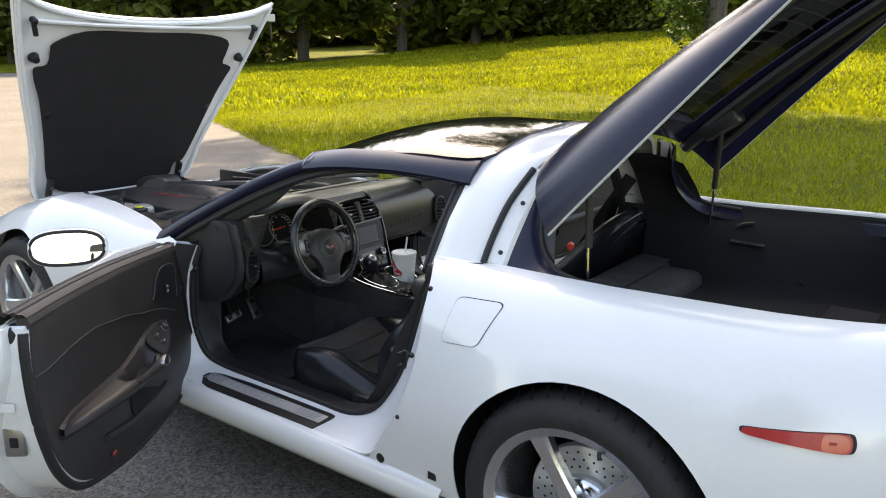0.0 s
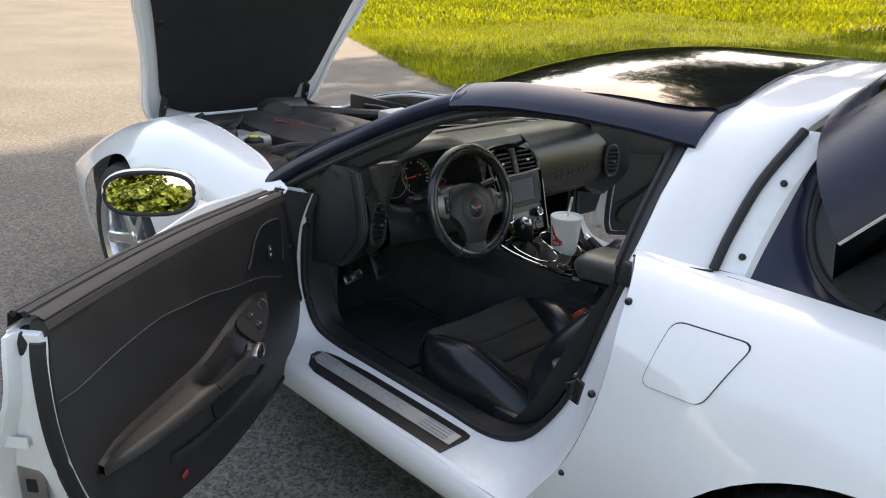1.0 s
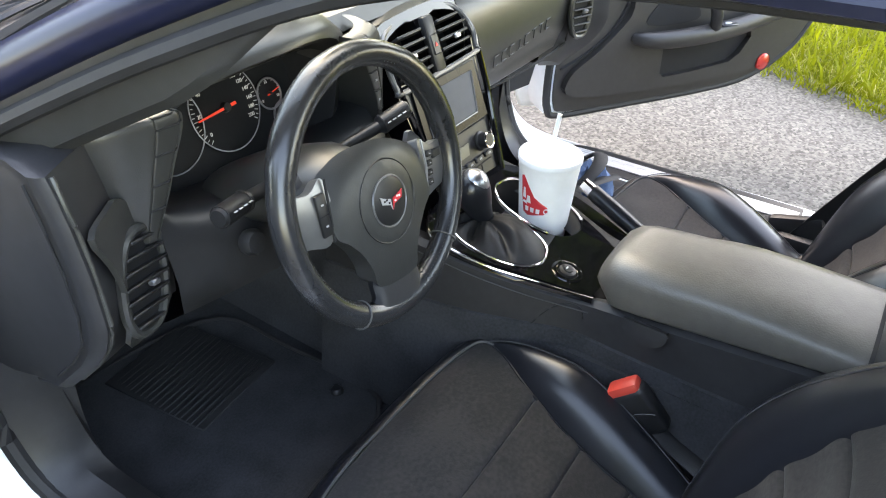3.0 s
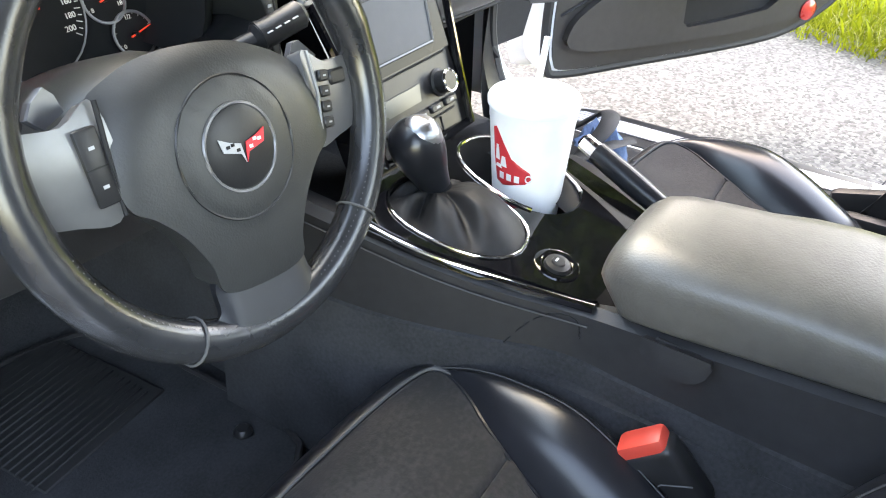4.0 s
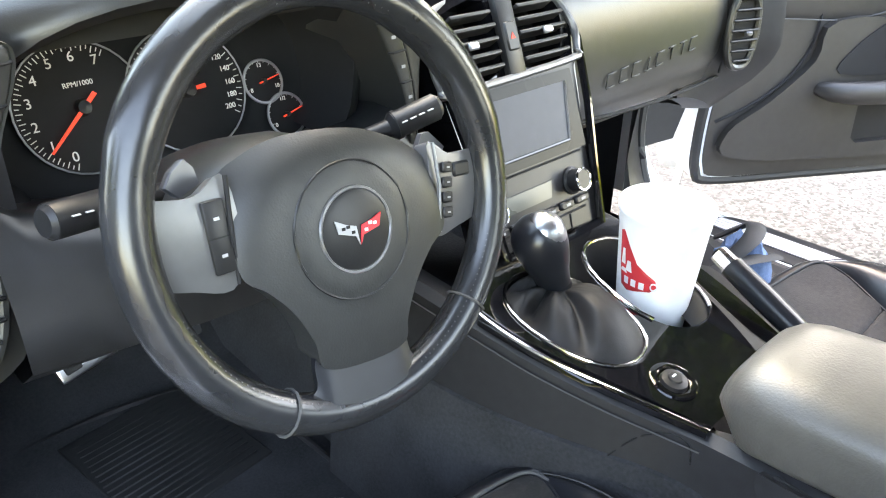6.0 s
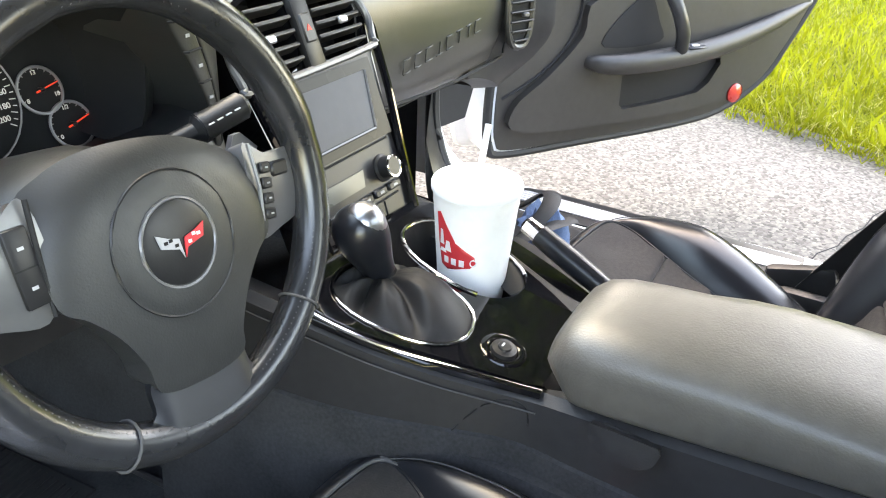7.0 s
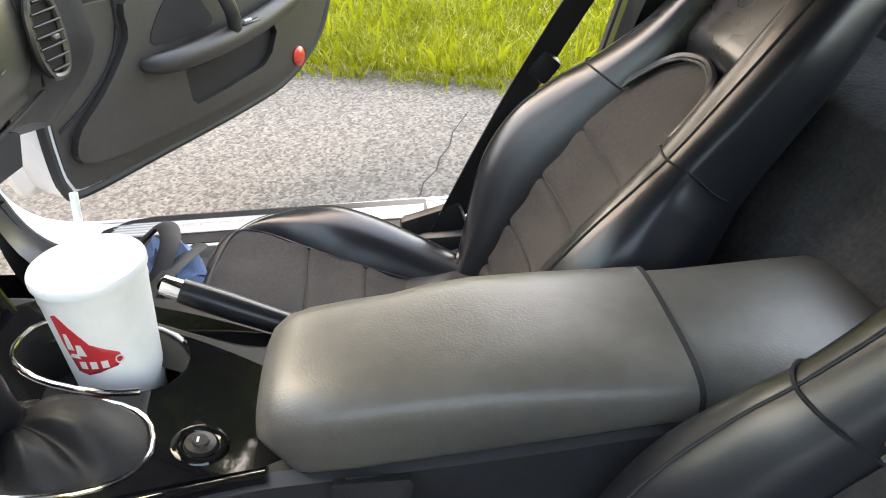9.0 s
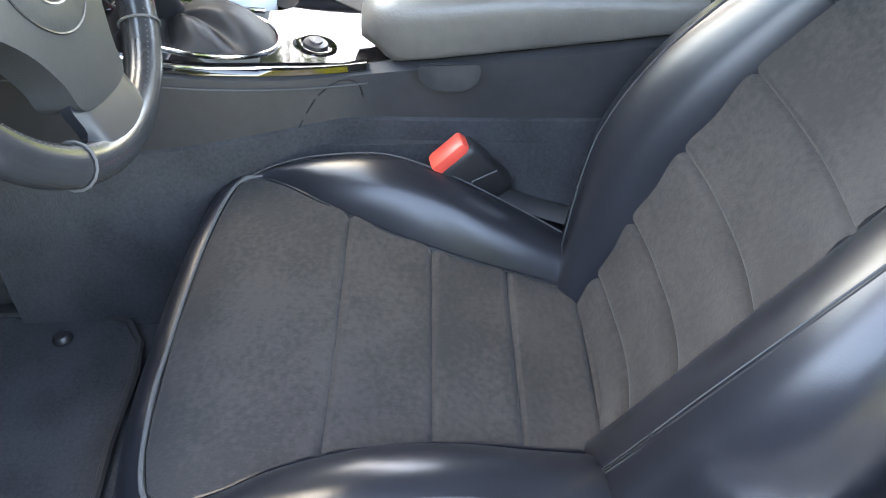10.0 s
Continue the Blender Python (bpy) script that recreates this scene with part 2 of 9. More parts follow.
# ---- shaping tools ----
def put(name, verts, faces, mat, parent=None, label="", smooth=True, angle=38, mats=None, idx=None):
    me = bpy.data.meshes.new(name)
    me.from_pydata([tuple(v) for v in verts], [], [tuple(f) for f in faces])
    for m in (mats or [mat]):
        me.materials.append(m)
    if idx is not None:
        me.polygons.foreach_set("material_index", idx)
    if smooth:
        me.shade_smooth()
        me.set_sharp_from_angle(angle=radians(angle))
    me.update()
    ob = new(name, me)
    ob.parent = parent
    if label:
        ob["label"] = label
    return ob


def part(name, bm, mat, parent, label="", smooth=True, angle=38):
    """Links a bmesh as one mesh object under a thing or under a part."""
    me = bpy.data.meshes.new(name)
    bmesh.ops.recalc_face_normals(bm, faces=bm.faces)
    bm.to_mesh(me)
    bm.free()
    me.materials.append(mat)
    if smooth:
        me.shade_smooth()
        me.set_sharp_from_angle(angle=radians(angle))
    ob = new(name, me)
    ob.parent = parent
    if label:
        ob["label"] = label
    return ob


def shape(name, vf, mat, parent=None, label="", smooth=True, angle=38, m=None):
    """Links (verts, faces), moved by m, with outward normals."""
    bm = bmesh.new()
    vs = [bm.verts.new(m @ Vector(v) if m else v) for v in vf[0]]
    for f in vf[1]:
        try:
            bm.faces.new([vs[i] for i in f])
        except ValueError:
            pass
    return part(name, bm, mat, parent, label, smooth, angle)


def joined(*vfs):
    verts, faces = [], []
    for v, f in vfs:
        o = len(verts)
        verts += list(v)
        faces += [[i + o for i in q] for q in f]
    return verts, faces


def moved(vf, m):
    return [m @ Vector(v) for v in vf[0]], vf[1]


def mirrored(vf):
    return [(-v[0], v[1], v[2]) for v in vf[0]], [list(reversed(f)) for f in vf[1]]


def curve(pts, n=8, closed=False):
    """A smooth line through points of any dimension."""
    p = [Vector(q) for q in pts]
    out, k = [], len(p)
    for i in range(k if closed else k - 1):
        a, b, c, d = (p[(i + j) % k] if closed else p[min(max(i + j, 0), k - 1)] for j in (-1, 0, 1, 2))
        for s in range(n):
            t = s / n
            out.append(0.5 * ((2 * b) + (c - a) * t + (2 * a - 5 * b + 4 * c - d) * t * t + (3 * b - a - 3 * c + d) * t ** 3))
    if not closed:
        out.append(p[-1])
    return out


def loft(rings, around=True, ends=True, loop=False):
    n, verts, faces = len(rings[0]), [v for r in rings for v in r], []
    for i in range(len(rings) if loop else len(rings) - 1):
        j = (i + 1) % len(rings)
        for k in range(n if around else n - 1):
            l = (k + 1) % n
            faces.append([i * n + k, i * n + l, j * n + l, j * n + k])
    if ends and around and not loop:
        faces.append(list(range(n)))
        faces.append([(len(rings) - 1) * n + k for k in reversed(range(n))])
    return verts, faces


def tube(path, r, n=10, closed=False, flat=1.0, up=(0, 0, 1), square=2.0):
    """A round or flattened bar along a line. r: radius, or one for each point; flat: its height over its width."""
    p, rings = [Vector(q) for q in path], []
    k = len(p)
    rs = r if isinstance(r, (list, tuple)) else [r] * k
    if len(rs) != k:
        rs = [rs[min(int(i / (k - 1) * (len(rs) - 1)), len(rs) - 2)] * (1 - (i / (k - 1) * (len(rs) - 1)) % 1 if i < k - 1 else 0)
              + rs[min(int(i / (k - 1) * (len(rs) - 1)), len(rs) - 2) + 1] * ((i / (k - 1) * (len(rs) - 1)) % 1 if i < k - 1 else 1) for i in range(k)]
    for i in range(k):
        d = (p[(i + 1) % k] - p[i - 1]) if closed else (p[min(i + 1, k - 1)] - p[max(i - 1, 0)])
        d.normalize()
        u = Vector(up)
        if abs(d.dot(u)) > 0.97:
            u = Vector((1, 0, 0)) if abs(d.x) < 0.9 else Vector((0, 1, 0))
        s = d.cross(u).normalized()
        w = s.cross(d)
        ring = []
        for a in range(n):
            c, q = math.cos(2 * math.pi * a / n), math.sin(2 * math.pi * a / n)
            e = 2 / square
            ring.append(p[i] + s * (rs[i] * math.copysign(abs(c) ** e, c)) + w * (rs[i] * flat * math.copysign(abs(q) ** e, q)))
        rings.append(ring)
    return loft(rings, loop=closed)


def inside(p, poly):
    x, y, hit = p[0], p[1], False
    for i in range(len(poly)):
        a, b = poly[i - 1], poly[i]
        if (a[1] > y) != (b[1] > y) and x < (b[0] - a[0]) * (y - a[1]) / (b[1] - a[1]) + a[0]:
            hit = not hit
    return hit


def patch(outline, func, step=0.03, thick=0.004, holes=()):
    """A curved sheet: an outline in two coordinates, with holes, laid on a surface by func and given thickness."""
    from mathutils.geometry import delaunay_2d_cdt
    loops = [[Vector(q[:2]) for q in outline]] + [[Vector(q[:2]) for q in h] for h in holes]
    pts, edges = [], []
    for lp in loops:
        o = len(pts)
        pts += lp
        edges += [(o + i, o + (i + 1) % len(lp)) for i in range(len(lp))]
    xs, ys = [p.x for p in loops[0]], [p.y for p in loops[0]]
    rim = list(pts)
    y = min(ys) + step / 2
    while y < max(ys):
        x = min(xs) + step / 2
        while x < max(xs):
            q = Vector((x, y))
            if inside(q, loops[0]) and not any(inside(q, h) for h in loops[1:]) and all((q - r).length_squared > (0.4 * step) ** 2 for r in rim):
                pts.append(q)
            x += step
        y += step
    co, _, fs = delaunay_2d_cdt(pts, edges, [], 4, 1e-6)[:3]
    verts = [Vector(func(c.x, c.y)) for c in co]
    fs = [list(f) for f in fs if not any(inside(sum((co[i] for i in f), Vector((0, 0))) / len(f), h) for h in loops[1:])]
    if not thick:
        return verts, fs
    normals = [Vector() for _ in verts]
    for f in fs:
        nrm = (verts[f[1]] - verts[f[0]]).cross(verts[f[2]] - verts[f[0]])
        for i in f:
            normals[i] += nrm
    back = [v - nn.normalized() * thick for v, nn in zip(verts, normals)]
    k = len(verts)
    used = {}
    for f in fs:
        for i in range(3):
            used[(f[i], f[(i + 1) % 3])] = True
    faces = fs + [[i + k for i in reversed(f)] for f in fs]
    for a, b in used:
        if (b, a) not in used:
            faces.append([b, a, a + k, b + k])
    return verts + back, faces


def lathe(profile, n=32, m=None):
    rings = [[(r * math.cos(2 * math.pi * a / n), r * math.sin(2 * math.pi * a / n), z) for a in range(n)] for r, z in profile]
    vf = loft(rings, ends=False)
    return moved(vf, m) if m else vf


def rbox(sx, sy, sz, r=0.005, seg=2, m=None):
    """A box with rounded edges, about its middle."""
    bm = bmesh.new()
    bmesh.ops.create_cube(bm, size=1.0, matrix=Matrix.Diagonal((sx, sy, sz, 1)))
    if r:
        bmesh.ops.bevel(bm, geom=list(bm.edges), offset=min(r, 0.49 * min(sx, sy, sz)), segments=seg, profile=0.5, affect="EDGES")
    vf = ([m @ v.co if m else v.co.copy() for v in bm.verts], [[v.index for v in f.verts] for f in bm.faces])
    bm.verts.index_update()
    vf = (vf[0], [[v.index for v in f.verts] for f in bm.faces])
    bm.free()
    return vf


def lerp_table(table, s):
    if s <= table[0][0]:
        return table[0][1:]
    for a, b in zip(table, table[1:]):
        if s <= b[0]:
            t = (s - a[0]) / (b[0] - a[0])
            return tuple(p + (q - p) * t for p, q in zip(a[1:], b[1:]))
    return table[-1][1:]


def smooth_table(table, n=6):
    return [tuple(v) for v in curve([Vector(r) for r in table], n)] if len(table[0]) <= 4 else table


def step01(a, b, x):
    t = min(max((x - a) / (b - a), 0), 1)
    return t * t * (3 - 2 * t)


def basis(origin, xa, ya):
    """A frame from an origin, an x axis and a rough y axis."""
    x = Vector(xa).normalized()
    z = x.cross(Vector(ya)).normalized()
    y = z.cross(x)
    return Matrix(((x.x, y.x, z.x, origin[0]), (x.y, y.y, z.y, origin[1]), (x.z, y.z, z.z, origin[2]), (0, 0, 0, 1)))


def letters(name, text, size, m, mat, parent, thick=0.0004):
    """Characters in the built-in font, as a mesh, centred on the frame m."""
    cu = bpy.data.curves.new(name, "FONT")
    cu.body, cu.size, cu.align_x, cu.align_y, cu.extrude = text, size, "CENTER", "CENTER", thick
    tmp = new("tmp", cu)
    me = bpy.data.meshes.new_from_object(tmp.evaluated_get(bpy.context.evaluated_depsgraph_get()))
    bpy.data.objects.remove(tmp)
    bpy.data.curves.remove(cu)
    me.transform(m)
    me.materials.clear()
    me.materials.append(mat)
    ob = new(name, me)
    ob.parent = parent
    return ob


# ---- ground ----
def edge_x(y):
    """The line where the pavement meets the lawn."""
    return 1.99 + 0.43 * y if y < 8 else 5.43 + 0.52 * (y - 8)


def lawn_z(x, y):
    d = (x - edge_x(y)) / 1.1
    if d < 0:
        return 0.02
    bumps = 0.03 * noise.noise(Vector((x * 0.6, y * 0.6, 0))) * min(1, d)
    return 0.035 + 0.0021 * min(d, 34) ** 2 + 0.11 * max(0, d - 34) + bumps


ground = put("ground", *patch([(-300, -300), (400, -300), (400, 400), (-300, 400)], lambda x, y: (x, y, 0.0), 60, 0), ASPHALT)
tagged(ground, "grey weathered asphalt pavement with fine cracks", "pavement", kind="structure")
rows = []
for i in range(56):
    y = -12 + i * 0.5 if i < 50 else 13 + (i - 50) ** 2 * 4
    d_steps = [0.25 * k for k in range(12)] + [3 + k * 1.0 for k in range(34)] + [40, 55, 80]
    rows.append([(edge_x(y) + 1.1 * d, y, lawn_z(edge_x(y) + 1.1 * d, y)) for d in d_steps])
lawn = shape("lawn", loft(rows, around=False), LAWN)
tagged(lawn, "mown grass bank that rises away from the pavement", "lawn", kind="structure")
for v in lawn.data.vertices:
    if abs(v.co.x - edge_x(v.co.y)) < 1e-3:
        v.co.z = -0.02


def blades(count, sample, height, width, seed, flop=0.35):
    rnd = random.Random(seed)
    verts, faces = [], []
    for _ in range(count):
        x, y = sample(rnd)
        z = lawn_z(x, y) - 0.01
        a, h, w = rnd.uniform(0, 6.283), height * rnd.uniform(0.5, 1.25), width * rnd.uniform(0.7, 1.3)
        lx, ly = rnd.gauss(0, flop) * h, rnd.gauss(0, flop) * h
        dx, dy = math.cos(a) * w, math.sin(a) * w
        o = len(verts)
        verts += [(x - dx, y - dy, z), (x + dx, y + dy, z), (x + dx * 0.7 + lx * 0.4, y + dy * 0.7 + ly * 0.4, z + h * 0.6), (x - dx * 0.7 + lx * 0.4, y - dy * 0.7 + ly * 0.4, z + h * 0.6), (x + lx, y + ly, z + h)]
        faces += [(o, o + 1, o + 2, o + 3), (o + 3, o + 2, o + 4)]
    return verts, faces


def near_strip(r):
    y = r.uniform(-3.2, 5.0)
    return edge_x(y) + 0.10 * noise.noise(Vector((y * 2.2, 0, 3))) + 0.05 * noise.noise(Vector((y * 9, 0, 7))) - 0.03 + abs(r.gauss(0, 1.0)) * 1.7, y


def mid_lawn(r):
    y = r.uniform(-7, 15)
    return edge_x(y) + r.uniform(0, 1) ** 1.3 * 20, y


def far_lawn(r):
    y = r.uniform(-10, 42)
    lead = 12 if y < 14 else 0
    return edge_x(y) + lead + r.uniform(0, 1) * (44 - lead), y


def edge_fringe(r):
    y = r.uniform(-3.0, 16)
    return edge_x(y) + 0.10 * noise.noise(Vector((y * 2.2, 0, 3))) + 0.05 * noise.noise(Vector((y * 9, 0, 7))) - 0.02 + r.gauss(0, 0.045), y


grass_near = put("grass_near", *blades(80000, near_strip, 0.055, 0.0026, 1, 0.75), BLADE, smooth=False)
grass_mid = put("grass_mid", *blades(90000, mid_lawn, 0.10, 0.008, 2), BLADE, smooth=False)
grass_far = put("grass_far", *blades(90000, far_lawn, 0.16, 0.04, 3), BLADE, smooth=False)
grass_edge = put("grass_edge", *blades(9000, edge_fringe, 0.05, 0.0028, 4, 0.8), BLADE, smooth=False)
grass_dry = put("grass_dry", *blades(22000, near_strip, 0.05, 0.0022, 9, 1.1), STRAW, smooth=False)
tagged(grass_dry, "pale dry grass stalks lying between the green blades", "grass", kind="stuff")
for ob in (grass_near, grass_mid, grass_far, grass_edge):
    tagged(ob, "bright yellow-green mown grass blades on the bank", "grass", kind="stuff")


# ---- trees ----
def leaf_cloud(centres, count, size, rnd, droop=0.3):
    """Leaves: bent four-sided blades scattered round clump centres."""
    verts, faces = [], []
    for _ in range(count):
        c, r = rnd.choice(centres)
        p = Vector((rnd.gauss(0, 1), rnd.gauss(0, 1), rnd.gauss(0, 0.8)))
        p = c + p.normalized() * r * rnd.uniform(0.35, 1.0) ** 0.6
        s = size * rnd.uniform(0.6, 1.3)
        q = Euler((rnd.uniform(-1.0, 1.0), rnd.uniform(-1.0, 1.0), rnd.uniform(0, 6.3))).to_matrix()
        o = len(verts)
        verts += [p + q @ Vector((0, -s, 0)), p + q @ Vector((s * 0.5, 0, -droop * s * 0.2)), p + q @ Vector((0, s, -droop * s)), p + q @ Vector((-s * 0.5, 0, -droop * s * 0.2))]
        faces += [(o, o + 1, o + 2, o + 3)]
    return verts, faces


def tree(name, at, height, spread, clear, leaves, leaf_size, seed, label, leaf_mat, limb_count=9, trunk_r=0.2, clump=1.0):
    rnd = random.Random(seed)
    root = new(name)
    root.location = at
    top = height * 0.8
    path = [Vector((0, 0, -0.3)), Vector((rnd.uniform(-.1, .1), rnd.uniform(-.1, .1), top * 0.3)), Vector((rnd.uniform(-.3, .3), rnd.uniform(-.3, .3), top * 0.65)), Vector((rnd.uniform(-.4, .4), rnd.uniform(-.4, .4), top))]
    vfs = [tube(curve(path, 5), [trunk_r * 1.35, trunk_r, trunk_r * 0.75, trunk_r * 0.2], 9)]
    centres = []
    for i in range(limb_count):
        z0 = clear + (top - clear) * i / limb_count
        a, l = i * 2.4 + rnd.uniform(-.4, .4), spread * rnd.uniform(0.6, 1.0) * (1.0 - 0.35 * i / limb_count)
        s = Vector((0, 0, z0))
        e = Vector((math.cos(a) * l, math.sin(a) * l, z0 + l * rnd.uniform(0.25, 0.6)))
        vfs.append(tube(curve([s, s.lerp(e, 0.5) + Vector((0, 0, 0.15 * l)), e], 4), [trunk_r * 0.45, trunk_r * 0.3, trunk_r * 0.08], 6))
        for k in range(3):
            centres.append((s.lerp(e, 0.45 + 0.3 * k) + Vector((rnd.gauss(0, .3), rnd.gauss(0, .3), rnd.gauss(0, .3))) * spread * 0.3, clump * spread * rnd.uniform(0.22, 0.4)))
    centres.append((Vector((0, 0, height - spread * 0.3)), clump * spread * 0.4))
    shape("trunk", joined(*vfs), BARK, root)
    put("crown", *leaf_cloud(centres, leaves, leaf_size, rnd), leaf_mat, root, smooth=False)
    tagged(root, label, "tree")
    return root
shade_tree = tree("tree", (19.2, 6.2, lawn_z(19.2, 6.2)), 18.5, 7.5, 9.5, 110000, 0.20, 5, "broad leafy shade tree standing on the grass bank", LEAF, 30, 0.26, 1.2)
low_leaves = put("crown", *leaf_cloud([(Vector((dx, dy, dz)), 0.55) for dx, dy, dz in ((-0.2, 0.75, 1.7), (-0.2, 0.55, 2.3), (-0.4, 1.1, 2.5), (-0.1, 0.3, 2.0), (0.0, -0.3, 2.9), (-0.5, 0.9, 3.2), (-0.3, 1.5, 3.1), (-0.6, -0.6, 3.4))], 1900, 0.10, random.Random(8)), LEAF, shade_tree, smooth=False)
rnd_low = random.Random(14)
put("crown", *leaf_cloud([(Vector((rnd_low.uniform(-5.5, 5.5), rnd_low.uniform(-3.0, 6.0), rnd_low.uniform(6.5, 14))), rnd_low.uniform(0.9, 1.6)) for _ in range(34)], 8000, 0.18, rnd_low), LEAF, shade_tree, smooth=False)
# long limbs over the lawn, out of view, added so their leaves shade the car
rnd_arm = random.Random(23)
arms, arm_clumps = [], []
for ex, ey, ez in ((-5.0, 0.5, 17.5), (-5.5, 2.5, 18.5), (-4.0, 1.5, 19.5), (-5.0, 4.5, 18.0), (-3.5, 3.5, 17.0), (-4.5, 6.0, 19.0), (-2.5, 5.5, 18.0), (-6.0, 4.0, 20.0), (-3.0, -1.0, 18.5), (-6.0, 1.0, 19.5)):
    root, tip = Vector((0, 0, 0.62 * ez)), Vector((ex, ey, ez))
    arms.append(tube(curve([root, root.lerp(tip, 0.5) + Vector((0, 0, 0.8)), tip], 5), [0.13, 0.09, 0.03], 7))
    arm_clumps += [(root.lerp(tip, f) + Vector((rnd_arm.gauss(0, 0.9), rnd_arm.gauss(0, 0.9), rnd_arm.gauss(0.4, 0.9))), rnd_arm.uniform(1.3, 2.2)) for f in (0.45, 0.6, 0.75, 0.9, 1.0, 1.08)]
put("limb", *joined(*arms), BARK, shade_tree)
put("crown", *leaf_cloud(arm_clumps, 34000, 0.21, rnd_arm), LEAF, shade_tree, smooth=False)
mulch_ring = shape("mulch_bed", patch([(19.2 + 1.5 * math.cos(a * 0.5236), 6.2 + 1.3 * math.sin(a * 0.5236)) for a in range(12)], lambda x, y: (x, y, lawn_z(x, y) + 0.06 - 0.03 * ((x - 19.2) ** 2 + (y - 6.2) ** 2)), 0.4, 0), MULCH)
tagged(mulch_ring, "bare brown mulch bed round the tree trunk", "mulch bed", kind="structure")
rnd_woods = random.Random(11)
woods_tree = tree("tree", (44, 8, lawn_z(44, 8) - 0.2), 12.5, 4.2, 0.8, 7000, 0.34, 21, "dark leafy woodland tree at the lawn's far edge", LEAF_WOODS, 11, 0.2, 1.2)
woods_tree["group"] = "trees along the far edge of the lawn"
for i in range(46):
    y = -14 + i * 2.1 + rnd_woods.uniform(-0.8, 0.8)
    d = rnd_woods.choice((0, 3, 6)) + rnd_woods.uniform(0, 2)
    x = 48.0 + d + 0.30 * max(0, y)
    s = rnd_woods.uniform(0.75, 1.15)
    t = copy_thing(woods_tree, Matrix.Translation((x, y, min(lawn_z(x, y), 4.5) - 0.3)) @ Matrix.Rotation(rnd_woods.uniform(0, 6.28), 4, "Z") @ Matrix.Scale(s, 4))
verts, faces = leaf_cloud([(Vector((49 + 0.30 * max(0, y) + rnd_woods.uniform(-1.5, 2), y, 2.6 + rnd_woods.uniform(0, 2.2))), rnd_woods.uniform(1.0, 2.0)) for y in [-16 + k * 0.9 for k in range(130)]], 42000, 0.26, rnd_woods)
under = put("undergrowth", verts, faces, LEAF_WOODS, smooth=False)
tagged(under, "dense dark undergrowth below the woodland trees", "bushes", kind="stuff")
verts, faces = leaf_cloud([(Vector((58 + 0.30 * max(0, y) + rnd_woods.uniform(-2, 6), y, 3 + rnd_woods.uniform(0, 9))), rnd_woods.uniform(2.6, 4.4)) for y in [-22 + k * 0.55 for k in range(260)]], 110000, 0.8, rnd_woods)
more = leaf_cloud([(Vector((62 + 0.30 * y + rnd_woods.uniform(-3, 8), y, 4 + rnd_woods.uniform(0, 8))), rnd_woods.uniform(2.8, 4.4)) for y in [36 + k * 0.4 for k in range(120)]], 40000, 0.8, rnd_woods)
verts, faces = joined((verts, faces), more)
far_woods = put("far_woods", verts, faces, LEAF_WOODS, smooth=False)
tagged(far_woods, "deep green woods on the slope behind the lawn", "woods", kind="stuff")
far_sign = new("sign")
far_sign.location = (30.5, 36.5, 2.0)
shape("post", rbox(0.06, 0.06, 1.4, 0.01, 1, pose(0, 0, 0.7)), BARK, far_sign)
shape("panel", rbox(0.5, 0.04, 0.42, 0.02, 1, pose(0, -0.05, 1.3, 0, 0, -20)), SIGN, far_sign)
tagged(far_sign, "small pale sign on a post beside the far road", "sign")
# the last five trees are added to darken the sky mirrored in the roof
for k, (x, y, s) in enumerate(((-2, 66, 1.0), (6, 70, 1.2), (13, 68, 0.95), (20, 66, 1.1), (27, 62, 1.0), (-12, 70, 1.1), (45, 49, 2.1), (40, 55, 2.2), (33, 59, 2.0), (55, 38, 2.0), (51, 43, 1.9))):
    copy_thing(woods_tree, Matrix.Translation((x, y, -0.2)) @ Matrix.Rotation(k * 1.3, 4, "Z") @ Matrix.Scale(s, 4))
for k, (x, y, s) in enumerate(((-28, -22, 0.36), (-19, -3, 1.0), (-15, 4, 0.7), (-22, 9, 1.1), (-6, -22, 1.0), (2, -24, 1.1))):
    copy_thing(woods_tree, Matrix.Translation((x, y, -0.2)) @ Matrix.Rotation(k * 1.7, 4, "Z") @ Matrix.Scale(s, 4))
for k in range(22):
    x, y = -24 + 4.0 * k + rnd_woods.uniform(-1.5, 1.5), 84 + rnd_woods.uniform(-5, 8) - 0.12 * k
    copy_thing(woods_tree, Matrix.Translation((x, y, 0.3)) @ Matrix.Rotation(k * 1.9, 4, "Z") @ Matrix.Scale(rnd_woods.uniform(1.7, 2.5), 4))
back_lawn = shape("lawn", loft([[(x, y, 0.02 + 0.10 * step01(-9, -14, y)) for x in (-34, -22, -12, -6, 0, 6, 12)] for y in (-7.5, -9, -12, -18, -34)], around=False), LAWN)
tagged(back_lawn, "mown grass strip across the pavement behind the car", "lawn", kind="structure")
side_lawn = shape("lawn", loft([[(x, y, 0.02 + 0.25 * step01(-9, -15, x)) for x in (-50, -24, -16, -12, -9)] for y in (-7.4, 0, 8, 20, 40)], around=False), LAWN)
tagged(side_lawn, "mown grass beyond the pavement on the driver's side", "lawn", kind="structure")
front_lawn = shape("lawn", loft([[(x, y, 0.03 + 0.02 * (y - 48)) for x in (-60, -30, -10, 4, 14, 28, 46, 60)] for y in (48, 54, 66, 82, 110)], around=False), LAWN)
tagged(front_lawn, "mown grass strip at the far end of the pavement", "lawn", kind="structure")


def verge(r):
    return r.uniform(-26, -9), r.uniform(-14, 12)


def level_blades(count, sample, height, width, seed):
    vf = blades(count, sample, height, width, seed)
    return [(x, y, z + 0.25 * step01(-9, -15, x)) for x, y, z in vf[0]], vf[1]


